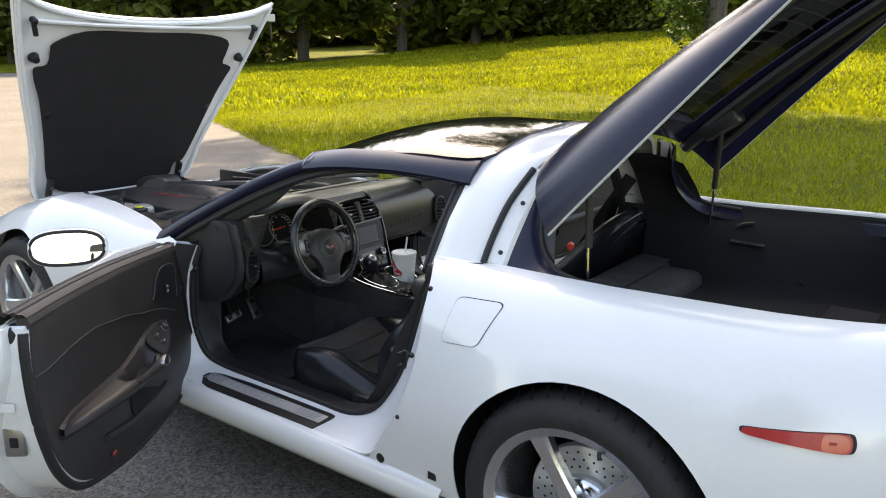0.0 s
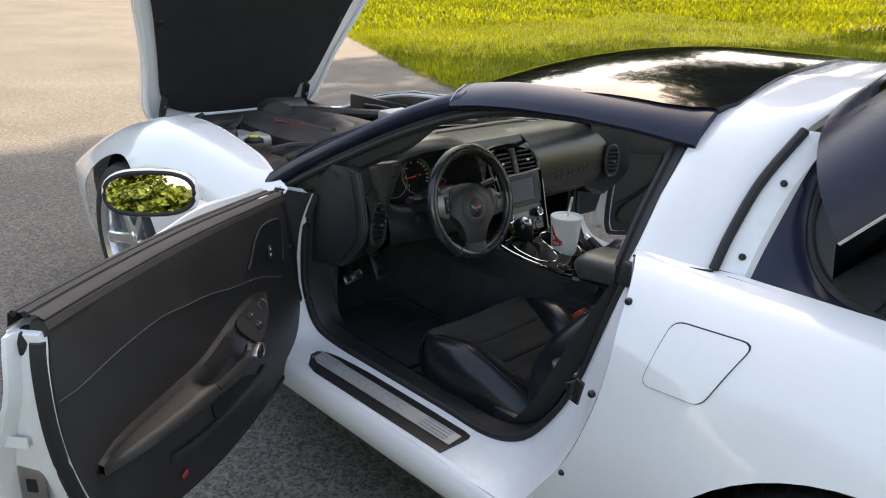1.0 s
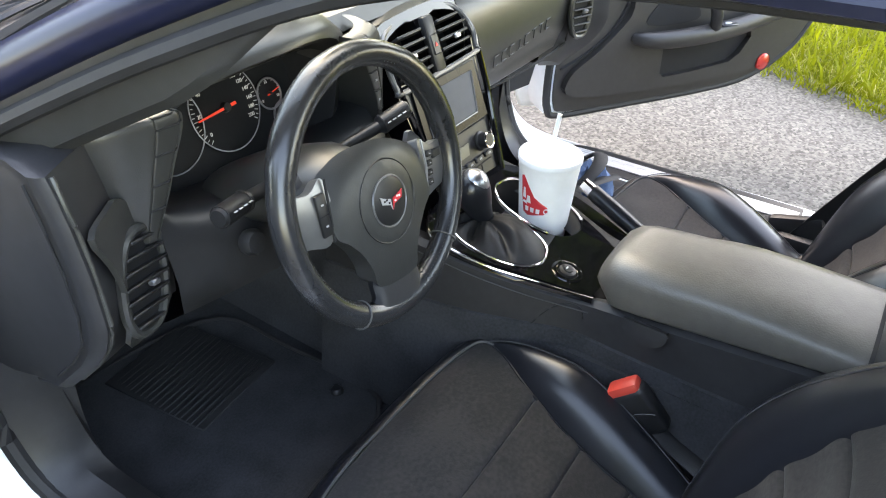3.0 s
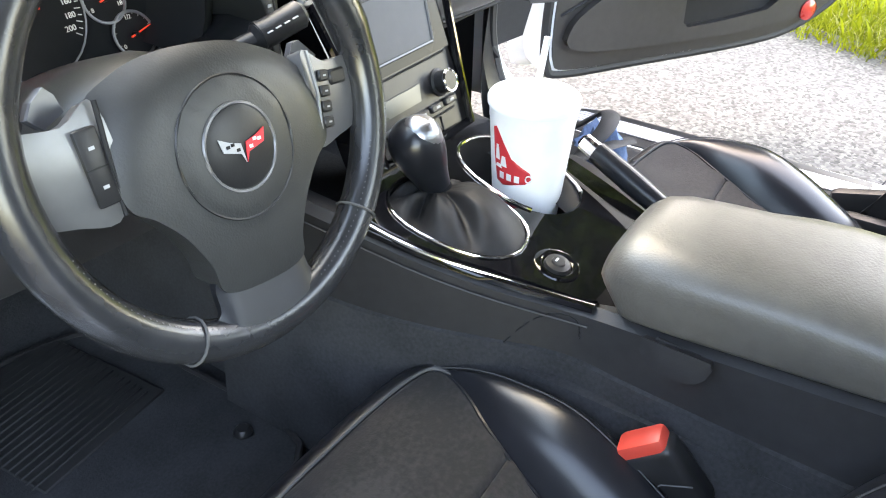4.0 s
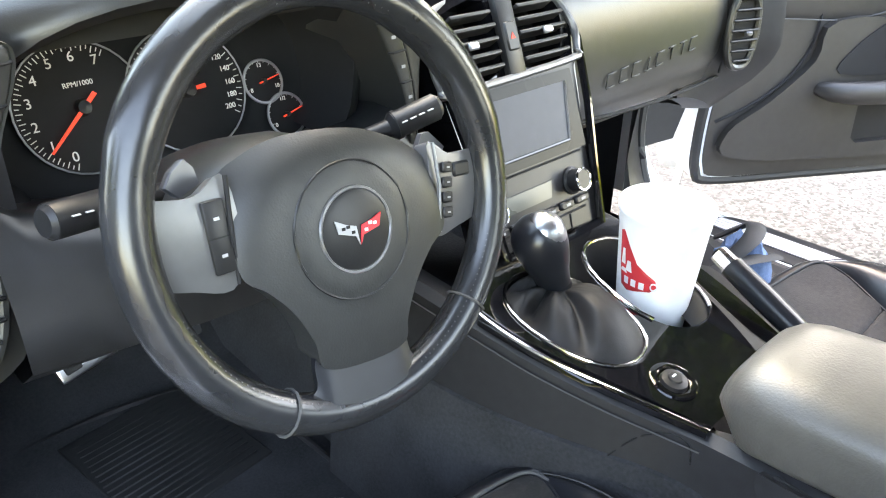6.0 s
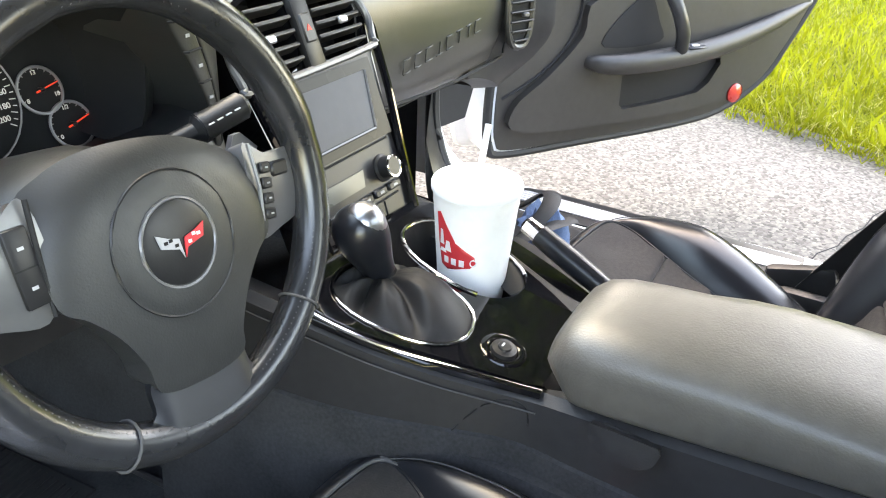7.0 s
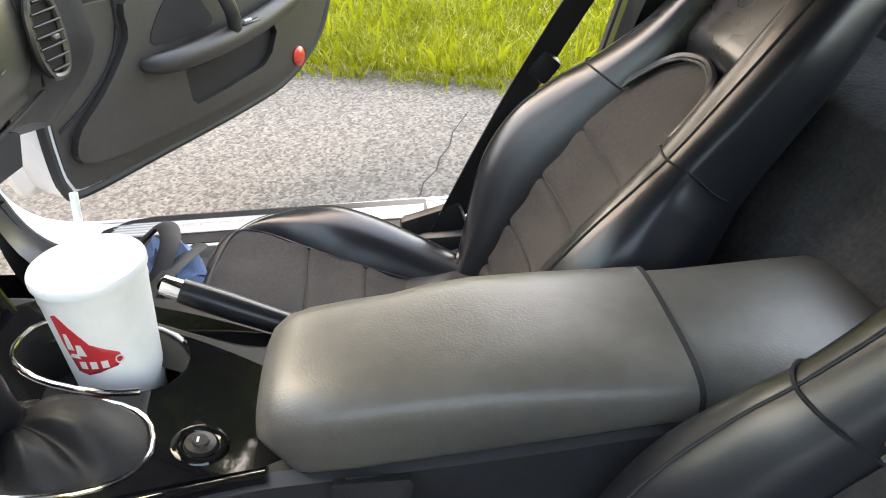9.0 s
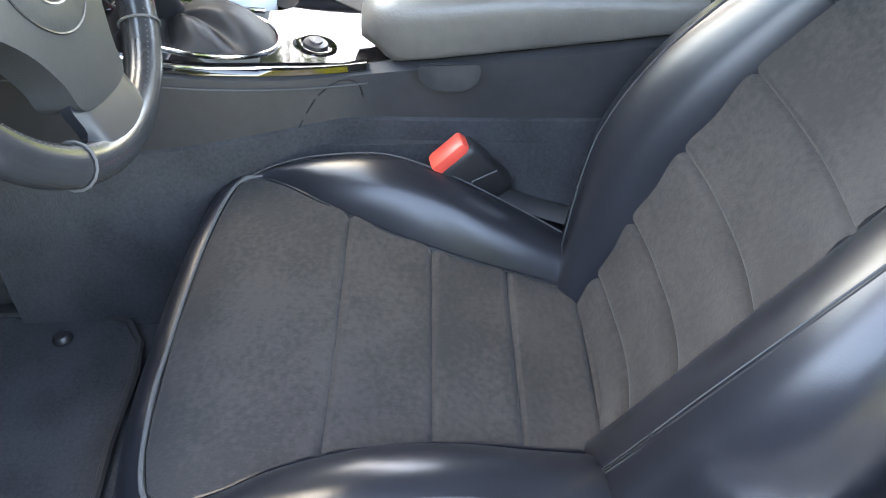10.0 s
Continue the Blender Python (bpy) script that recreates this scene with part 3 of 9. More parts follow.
grass_side = put("grass_side", *level_blades(16000, verge, 0.14, 0.03, 6), BLADE, smooth=False)
tagged(grass_side, "yellow-green mown grass blades beside the pavement", "grass", kind="stuff")
for k, (x, y, s) in enumerate(((-14, 66, 1.3), (-22, 64, 1.2), (-30, 66, 1.4), (-40, 62, 1.3), (-8, 72, 1.5), (-34, -2, 1.2))):
    copy_thing(woods_tree, Matrix.Translation((x, y, -0.2)) @ Matrix.Rotation(k * 2.1, 4, "Z") @ Matrix.Scale(s, 4))
verts, faces = leaf_cloud([(Vector((x, -17 + rnd_woods.uniform(-1.5, 1.5), 0.4 + rnd_woods.uniform(0, 0.7))), rnd_woods.uniform(0.5, 0.9)) for x in [-24 + 0.9 * k for k in range(36)]], 9000, 0.22, rnd_woods)
tagged(put("hedge", verts, faces, LEAF_WOODS, smooth=False), "loose green bushes behind the grass strip", "bushes", kind="stuff")

crack = shape("crack", tube([(1.30, 1.00, 0.001), (1.39, 0.945, 0.001), (1.47, 0.93, 0.001), (1.55, 0.885, 0.001), (1.63, 0.87, 0.001), (1.72, 0.83, 0.001), (1.83, 0.81, 0.001), (2.0, 0.74, 0.001)], 0.0022, 4, flat=0.5), DARK, ground, "thin dark crack in the asphalt")

# ---- the car: body ----
car = new("car")
tagged(car, "white sports coupe, black roof, with doors, hood and hatch standing open", "car")

SIDE = smooth_table([(0.13, 0.80, 0.13), (0.20, 0.845, 0.20), (0.30, 0.868, 0.30), (0.45, 0.885, 0.45), (0.58, 0.884, 0.58), (0.70, 0.866, 0.70), (0.79, 0.838, 0.785), (0.87, 0.79, 0.853), (0.94, 0.735, 0.893), (1.0, 0.675, 0.905)])


def quarter_at(y, s, off=0.0):
    w, z = lerp_table(SIDE, s)
    flare = 0.052 * math.exp(-(y / 0.40) ** 2) * math.exp(-((s - 0.52) / 0.26) ** 2)
    tuck = 0.022 * step01(0.15, 0.6, y) * math.exp(-((s - 0.66) / 0.3) ** 2)
    tail = 0.16 * max(0.0, -0.35 - y) ** 2 / 0.25
    z += 0.022 * max(0, -y) / 0.7 * step01(0.7, 0.95, s)
    return (-(w + flare - tuck - tail + off), y, z)


def arc(cy, cz, r, a0, a1, n):
    return [(cy + r * math.cos(radians(a0 + (a1 - a0) * k / n)), cz + r * math.sin(radians(a0 + (a1 - a0) * k / n))) for k in range(n + 1)]


GAP = [(v.x, v.y) for v in curve([(0.555, 0.975), (0.53, 0.93), (0.508, 0.87), (0.496, 0.80), (0.490, 0.70), (0.51, 0.585), (0.552, 0.475), (0.61, 0.385), (0.682, 0.275)], 4)]
quarter_outline = ([(-0.66, 0.25)] + [(-0.70, 0.5), (-0.74, 0.75), (-0.74, 0.9), (-0.72, 1.0)] + [(-0.72 + 0.08 * k, 1.0) for k in range(1, 13)] + [(0.34, 1.0), (0.45, 0.985)] + GAP
                   + [(0.685, 0.25), (0.60, 0.245), (0.50, 0.235)] + arc(-0.035, 0.333, 0.381, -14, 194, 34) + [(-0.45, 0.24)])
flap_corners = [Vector((0.391, 0.846)), Vector((0.240, 0.858)), Vector((0.287, 0.731)), Vector((0.411, 0.717))]
fuel_outline = []
for i, c in enumerate(flap_corners):
    p, q = c.lerp(flap_corners[i - 1], 0.16), c.lerp(flap_corners[(i + 1) % 4], 0.16)
    fuel_outline += [tuple(p.lerp(c, t).lerp(c.lerp(q, t), t)) for t in (0.0, 0.25, 0.5, 0.75, 1.0)]
    fuel_outline += [tuple(c.lerp(flap_corners[(i + 1) % 4], t)) for t in (0.35, 0.5, 0.65)]


def around(outline, k):
    cx, cy = sum(p[0] for p in outline) / len(outline), sum(p[1] for p in outline) / len(outline)
    return [(cx + (p[0] - cx) * k, cy + (p[1] - cy) * k) for p in outline]


quarter_vf = patch(quarter_outline, quarter_at, 0.03, -0.004)
quarter = shape("quarter_panel", quarter_vf, WHITE, car, "glossy white rear wing with flared arch", angle=30)
shape("quarter_panel", mirrored(quarter_vf), WHITE, car, angle=30)
shape("fuel_gap", patch(around(fuel_outline, 1.03), lambda y, s: quarter_at(y, s, 0.0012), 0.03, -0.001), RUBBER, quarter)
shape("fuel_door", patch(fuel_outline, lambda y, s: quarter_at(y, s, 0.0035), 0.02, -0.002), WHITE, quarter, "white fuel filler flap")
marker_outline = [(v.x, v.y) for v in curve([(-0.402, 0.712), (-0.408, 0.7185), (-0.45, 0.7225), (-0.52, 0.730), (-0.588, 0.738), (-0.604, 0.732), (-0.607, 0.708), (-0.592, 0.698), (-0.52, 0.6985), (-0.44, 0.702), (-0.408, 0.705)], 4, True)]
shape("side_marker", patch(marker_outline, lambda y, s: quarter_at(y, s, 0.006), 0.012, -0.006), RED_DULL, quarter, "dull red side marker lamp")
shape("marker_lens", patch([(v.x, v.y) for v in curve([(-0.556, 0.7315), (-0.586, 0.7355), (-0.600, 0.730), (-0.603, 0.709), (-0.590, 0.7005), (-0.556, 0.7005)], 4, True)], lambda y, s: quarter_at(y, s, 0.0075), 0.01, -0.004), RED, quarter, "bright red lamp lens")
shape("marker_bulb", patch([(-0.566, 0.714), (-0.580, 0.715), (-0.580, 0.721), (-0.566, 0.720)], lambda y, s: quarter_at(y, s, 0.0085), 0.01, -0.002), RED_LETTER, quarter)
shape("side_marker_bezel", patch(around(marker_outline, 1.06), lambda y, s: quarter_at(y, s, 0.0015), 0.02, -0.001), RUBBER, quarter)
for y, s, r in ((0.496, 0.845, 0.008), (0.512, 0.649, 0.008), (0.552, 0.452, 0.007), (0.635, 0.284, 0.016)):
    x, yy, z = quarter_at(y, s)
    shape("bolt", lathe([(0, 0.006), (r * 0.6, 0.006), (r, 0.002), (r, -0.004)], 12, basis((x, yy, z), (0, 1, 0), (0, 0, 1)) @ Matrix.Rotation(math.pi, 4, "X")), PLASTIC, quarter)
x, yy, z = quarter_at(0.43, 0.30)
shape("jack_cap", rbox(0.004, 0.03, 0.026, 0.002, 1, pose(x - 0.001, yy, z)), PLASTIC, quarter)
# rear bumper
bump_rows = []
for k in range(13):
    a = radians(-90 + 180 * k / 12)
    row = []
    for s in (0.2, 0.35, 0.5, 0.65, 0.78, 0.88, 0.94):
        w = lerp_table(SIDE, s)[0]
        e = 0.35
        ca, sa = math.cos(a), math.sin(a)
        row.append(((w - 0.13) * math.copysign(abs(sa) ** e, sa), -0.72 - (0.20 + 0.05 * math.sin(s * 3)) * abs(ca) ** 0.6, s + (0.02 if s > 0.7 else 0)))
    bump_rows.append(row)
shape("rear_bumper", loft(bump_rows, around=False), WHITE, car, "white rear bumper")

# front wings
FSIDE = smooth_table([(0.13, 0.80, 0.13), (0.22, 0.85, 0.22), (0.36, 0.872, 0.36), (0.50, 0.878, 0.50), (0.60, 0.868, 0.60), (0.68, 0.838, 0.68), (0.75, 0.785, 0.745), (0.82, 0.715, 0.785), (0.90, 0.63, 0.80), (0.97, 0.56, 0.80)])
CROWN = [(1.6, 0.0), (1.85, 0.0), (2.15, 0.028), (2.5, 0.045), (2.75, 0.035), (3.0, -0.02), (3.2, -0.085), (3.4, -0.17), (3.6, -0.28)]


def wing_at(y, s, off=0.0):
    w, z = lerp_table(FSIDE, s)
    rise = lerp_table(CROWN, y)[0]
    z += rise * step01(0.42, 0.85, s)
    w += 0.03 * math.exp(-((y - 2.82) / 0.42) ** 2) * math.exp(-((s - 0.5) / 0.24) ** 2)
    w -= 0.30 * max(0.0, y - 3.0) ** 2 + 0.02 * step01(1.9, 2.2, y) * step01(2.7, 2.4, y) * math.exp(-((s - 0.5) / 0.2) ** 2)
    w += 0.075 * step01(2.1, 1.75, y) * step01(0.72, 0.92, s)
    return (-(w + off), y, z)


wing_outline = ([(1.79, 0.24), (1.82, 0.45), (1.83, 0.6), (1.80, 0.70), (1.74, 0.775), (1.74, 0.80), (1.80, 0.822), (1.9, 0.835), (2.05, 0.855), (2.25, 0.88), (2.45, 0.905), (2.7, 0.925), (2.95, 0.93), (3.2, 0.93), (3.45, 0.93), (3.60, 0.92), (3.60, 0.7), (3.58, 0.5), (3.52, 0.25)]
                + [(3.26, 0.21)] + arc(2.822, 0.305, 0.374, -13, 193, 34) + [(2.3, 0.22)])
wing_outline = [tuple(p) for p in wing_outline]
wing_vf = patch(wing_outline, wing_at, 0.035, -0.004)
shape("front_wing", wing_vf, WHITE, car, "white front wing arching over the wheel", angle=30)
shape("front_wing", mirrored(wing_vf), WHITE, car, angle=30)
for sgn in (-1, 1):
    lip = [(sgn * -wing_at(y, s)[0] * 1.0 - sgn * 0.012, y, wing_at(y, s)[2] - 0.018) for y, s in wing_outline[6:16]]
    shape("wing_lip", tube(curve(lip, 3), 0.012, 6, flat=0.8), JAMB, car)
# nose
nose = []
for k in range(17):
    u = -1 + k / 8
    row = []
    for s, push in ((0.16, -0.06), (0.26, 0.0), (0.40, 0.03), (0.50, 0.02), (0.545, -0.02), (0.555, -0.10)):
        row.append((u * 0.70, 3.60 + push - 0.10 * abs(u) ** 2.5 + 0.045, s))
    nose.append(row)
shape("front_bumper", loft(nose, around=False), WHITE, car, "white front bumper and nose")

# sill and door frame
rocker_rows = []
for k in range(23):
    y = 0.40 + 1.42 * k / 22
    rocker_rows.append([(-0.842, y, 0.272), (-0.862, y, 0.268), (-0.878, y, 0.252), (-0.884, y, 0.225), (-0.88, y, 0.195), (-0.862, y, 0.168), (-0.82, y, 0.15), (-0.70, y, 0.145)])
rocker_vf = loft(rocker_rows, around=False)
for vf in (rocker_vf, mirrored(rocker_vf)):
    shape("rocker", vf, WHITE, car, "white sill panel below the door")

OUTER = [(-0.72, 0.545, 0.893), (-0.80, 0.497, 0.82), (-0.855, 0.493, 0.69), (-0.874, 0.525, 0.55), (-0.874, 0.585, 0.42), (-0.866, 0.675, 0.29), (-0.862, 0.80, 0.270), (-0.860, 1.0, 0.270), (-0.858, 1.4, 0.270), (-0.858, 1.66, 0.272), (-0.858, 1.76, 0.31), (-0.855, 1.80, 0.40), (-0.84, 1.81, 0.55), (-0.81, 1.80, 0.68), (-0.77, 1.775, 0.775)]
INNER = [(-0.662, 0.558, 0.87), (-0.682, 0.585, 0.79), (-0.690, 0.615, 0.69), (-0.692, 0.660, 0.55), (-0.695, 0.718, 0.435), (-0.698, 0.80, 0.335), (-0.698, 0.92, 0.284), (-0.690, 1.1, 0.277), (-0.690, 1.4, 0.277), (-0.696, 1.60, 0.286), (-0.708, 1.685, 0.325), (-0.714, 1.728, 0.42), (-0.716, 1.735, 0.52), (-0.712, 1.72, 0.65), (-0.69, 1.69, 0.755)]
oc, ic = curve(OUTER, 4), curve(INNER, 4)
rings = []
for o, i in zip(oc, ic):
    flat_sill = step01(0.34, 0.28, o.z)
    a = o.lerp(i, 0.16) + Vector((0.018, 0, 0)) * (1 - flat_sill)
    b = o.lerp(i, 0.45) + Vector((0.022, 0, 0)) * (1 - flat_sill)
    c = o.lerp(i, 0.75) + Vector((-0.004, 0, 0)) * (1 - flat_sill)
    rings.append([o + Vector((0, 0, -0.004)), o, a, b, c, i, i + Vector((0.03, 0, 0))])
frame_vf = loft(rings, around=False)
seal_vf = tube(ic, 0.0125, 8)
for vf, svf in ((frame_vf, seal_vf), (mirrored(frame_vf), mirrored(seal_vf))):
    f = shape("door_frame", vf, JAMB, car, "white painted door frame")
    shape("door_seal", svf, RUBBER, f, "black rubber door seal")
hinge_rows = []
for o, i in zip(oc, ic):
    if o.y > 1.7 and o.z > 0.42:
        k = 0.80 * step01(0.40, 0.56, o.z)
        hinge_rows.append([o + Vector((-0.012, 0.004, 0)), o + Vector((-0.012, -0.012, 0)), o.lerp(i, 0.5 * k) + Vector((-0.006, -0.020, 0)), o.lerp(i, k) + Vector((0.0, -0.012, 0)), o.lerp(i, k) + Vector((0.004, 0.01, 0))])
hinge_vf = loft(hinge_rows, around=False)
for vf in (hinge_vf, mirrored(hinge_vf)):
    shape("hinge_cover", vf, RUBBER, car, "black rubber cover over the door hinges")
inner_trim = []
for i in ic:
    inner_trim.append([i + Vector((0.004, 0, 0.010)), i + Vector((0.05, 0, 0.004)) + Vector((0, (1.15 - i.y) * 0.03, 0.012)), i + Vector((0.085, (1.15 - i.y) * 0.05, -0.005)), i + Vector((0.10, (1.15 - i.y) * 0.07, -0.10))])
trim_vf = loft(inner_trim, around=False)
for vf in (trim_vf, mirrored(trim_vf)):
    shape("sill_trim", vf, PLASTIC, car, "black inner sill trim")


def sill_plate(sgn):
    def on(u, v):
        y, x = u, v
        return (sgn * x, y, 0.2745 + 0.004 * math.sin(min(1, max(0, (x - 0.715) / 0.13)) * 3.14))
    plate = shape("sill_plate", patch([(0.955, 0.725), (0.945, 0.745), (0.952, 0.842), (1.50, 0.846), (1.545, 0.835), (1.59, 0.795), (1.605, 0.735), (1.598, 0.725)], lambda u, v: on(u, v), 0.04, 0.003), PLASTIC, car, "black sill plate with brushed steel inlay")
    shape("steel_inlay", patch([(0.960, 0.757), (0.956, 0.808), (1.535, 0.812), (1.562, 0.80), (1.578, 0.758)], lambda u, v: tuple(Vector(on(u, v)) + Vector((0, 0, 0.003))), 0.04, 0.002), BRUSHED, plate, "brushed steel inlay")
    for k in range(8):
        w = 0.018 if k % 3 else 0.024
        for dv in (0.771, 0.793):
            shape("letter_bar", rbox(0.0016, w, 0.0006, 0, 1, pose(sgn * dv, 1.17 + 0.036 * k, 0.2830)), GREY_PRINT, plate, smooth=False)
        shape("letter_bar", rbox(0.022, 0.0016, 0.0006, 0, 1, pose(sgn * 0.782, 1.17 + 0.036 * k + w / 2, 0.2830, 0, 0, 14)), GREY_PRINT, plate, smooth=False)
    for k in range(5):
        shape("inlay_line", rbox(0.003, 0.10, 0.001, 0, 1, pose(sgn * (0.76 + 0.011 * k), 1.52, 0.2832)), GREY_PRINT, plate, smooth=False)
    for k in range(4):
        shape("inlay_line", rbox(0.003, 0.10, 0.001, 0, 1, pose(sgn * (0.765 + 0.012 * k), 1.03, 0.2832)), GREY_PRINT, plate, smooth=False)
    return plate


sill_plate(-1)
sill_plate(1)
striker = shape("door_striker", joined(rbox(0.008, 0.022, 0.06, 0.003, 1, pose(-0.805, 0.585, 0.60, 12, 0, 0)), tube([(-0.80, 0.592, 0.62), (-0.822, 0.60, 0.62), (-0.822, 0.595, 0.585), (-0.80, 0.588, 0.585)], 0.004, 6)), PLASTIC, car, "black door striker")


# ---- roof, pillars, glass ----
def roof_z(x, y):
    return 1.246 - 0.27 * max(0, y - 0.72) ** 2 - 0.08 * max(0, 0.62 - y) ** 2 - 0.33 * x * x - 0.35 * max(0, abs(x) - 0.36) ** 2


roof_outline = [(v.x, v.y) for v in curve([(-0.475, 0.535), (-0.3, 0.505), (0, 0.49), (0.3, 0.505), (0.475, 0.535), (0.49, 0.8), (0.485, 1.05), (0.475, 1.255), (0.3, 1.31), (0, 1.335), (-0.3, 1.31), (-0.475, 1.255), (-0.485, 1.05), (-0.49, 0.8)], 4, True)]
shape("roof_panel", patch(roof_outline, lambda x, y: (x, y, roof_z(x, y) + 0.006), 0.045, 0.018), GLOSS_BLACK, car, "gloss black removable roof panel")
headliner = patch(around(roof_outline, 0.98), lambda x, y: (x, y, roof_z(x, y) - 0.03), 0.06, 0.006)
shape("headliner", headliner, DASH, car, "dark headliner")
hoop = []
for k in range(41):
    u = -1 + k / 20
    sg, au = (1 if u > 0 else -1), abs(u)
    x = sg * lerp_table([(0, 0), (0.35, 0.25), (0.58, 0.44), (0.70, 0.53), (0.85, 0.62), (1.0, 0.705)], au)[0]
    zc = lerp_table([(0, 1.246), (0.35, 1.226), (0.58, 1.178), (0.70, 1.108), (0.85, 1.00), (1.0, 0.868)], au)[0]
    yf = lerp_table([(0, 0.487), (0.35, 0.500), (0.58, 0.536), (0.70, 0.556), (1.0, 0.566)], au)[0]
    yr = lerp_table([(0, 0.30), (0.35, 0.31), (0.58, 0.352), (0.70, 0.376), (0.85, 0.388), (1.0, 0.392)], au)[0]
    nrm = Vector((sg * (0.15 + 0.85 * step01(0.3, 0.8, au)), 0, 1.0 - 0.6 * step01(0.4, 1.0, au))).normalized()
    c = Vector((x, 0, zc))
    ring = []
    for v, h in ((yf + 0.005, -0.03), (yf + 0.004, -0.006), (yf - 0.004, 0.001), ((yf * 2 + yr) / 3, 0.006), ((yf + 2 * yr) / 3, 0.006), (yr + 0.004, 0.001), (yr - 0.004, -0.008), (yr, -0.03)):
        q = c + nrm * h
        ring.append((q.x, v, q.z))
    hoop.append(ring)
shape("roof_hoop", loft(hoop, around=False), WHITE, car, "white roof hoop behind the doors", angle=50)
for sg in (-1, 1):
    shape("hoop_seam", tube(curve([(sg * 0.694, 0.560, 0.886), (sg * 0.700, 0.50, 0.893), (sg * 0.699, 0.43, 0.899), (sg * 0.692, 0.388, 0.904)], 4), 0.0026, 6), RUBBER, car, "dark seam at the foot of the hoop")
# channel, screwed strip and black surround behind the hoop
for sg in (-1, 1):
    top = [Vector((sg * p[0], p[1], p[2])) for p in ((0.46, 0.330, 1.155), (0.545, 0.358, 1.065), (0.61, 0.370, 0.975), (0.655, 0.373, 0.905))]
    tc = curve(top, 6)
    shape("hatch_channel", tube([v + Vector((sg * 0.030, 0.018, 0.0)) for v in tc], 0.010, 8), RUBBER, car, "black hatch seal")
    strip = [[v + Vector((sg * 0.022, 0.012, 0.0)), v + Vector((sg * 0.020, -0.005, 0)), v + Vector((sg * 0.012, -0.035, -0.004)), v + Vector((-sg * 0.004, -0.05, -0.02))] for v in tc]
    st = shape("hatch_jamb", loft(strip, around=False), JAMB, car, "white painted hatch jamb with screws")
    for f in (0.38, 0.85):
        q = tc[int(f * (len(tc) - 1))] + Vector((sg * 0.018, -0.018, 0))
        shape("screw", lathe([(0, 0.004), (0.005, 0.004), (0.007, 0.0), (0.007, -0.004)], 10, basis(q, (0, 1, 0), (sg * -0.5, 0, 1)) @ Matrix.Rotation(math.pi if sg < 0 else 0, 4, "X")), PLASTIC, st)
    # smooth dark surround: from the jamb round to an arched opening
    outer = curve([(0.476, 0.300, 1.146), (0.520, 0.322, 1.085), (0.575, 0.332, 1.010), (0.625, 0.335, 0.942), (0.664, 0.330, 0.886), (0.678, 0.285, 0.876), (0.680, 0.20, 0.879), (0.680, 0.08, 0.884)], 5)
    arch = curve([(0.478, 0.285, 1.140), (0.516, 0.296, 1.078), (0.560, 0.288, 1.012), (0.594, 0.266, 0.964), (0.620, 0.232, 0.926), (0.640, 0.188, 0.903), (0.652, 0.130, 0.893), (0.660, 0.06, 0.888)], 5)
    side_of = lambda v: Vector((sg * v.x, v.y, v.z))
    surround = [[side_of(a), side_of(a.lerp(b, 0.35) + Vector((0.010, 0, 0.006))), side_of(a.lerp(b, 0.75) + Vector((0.006, 0, 0.004))), side_of(b), side_of(b + Vector((-0.018, -0.012, -0.010))), side_of(b + Vector((-0.040, -0.012, -0.040)))] for a, b in zip(outer, arch)]
    shape("hatch_surround", loft(surround, around=False), PILLAR, car, "smooth black hatch surround, tinted navy for reflected sky", angle=70)
    shape("arch_seal", tube([side_of(v + Vector((-0.010, -0.006, 0.0))) for v in arch], 0.008, 8), RUBBER, car, "black rubber arch seal")
    edge = [(sg * (0.690 - 0.055 * step01(0.36, 0.66, 0.09 * k - 0.36)), 0.36 - 0.09 * k, 0.890 + (0.022 * max(0, -(0.36 - 0.09 * k)) / 0.7)) for k in range(13)]
    shape("hatch_seal", tube(edge, 0.013, 8), RUBBER, car, "black rubber hatch seal")
    if sg > 0:
        shape("wing_edge", tube([Vector(e) + Vector((sg * 0.016, 0, 0.014)) for e in edge], 0.010, 8), WHITE, car, "white upper edge of the rear wing")
    shape("hatch_ledge", loft([[Vector(e) + Vector((0, 0, -0.002)), Vector(e) + Vector((-sg * 0.03, 0, -0.012)), Vector(e) + Vector((-sg * 0.05, 0, -0.05))] for e in edge], around=False), PILLAR, car)

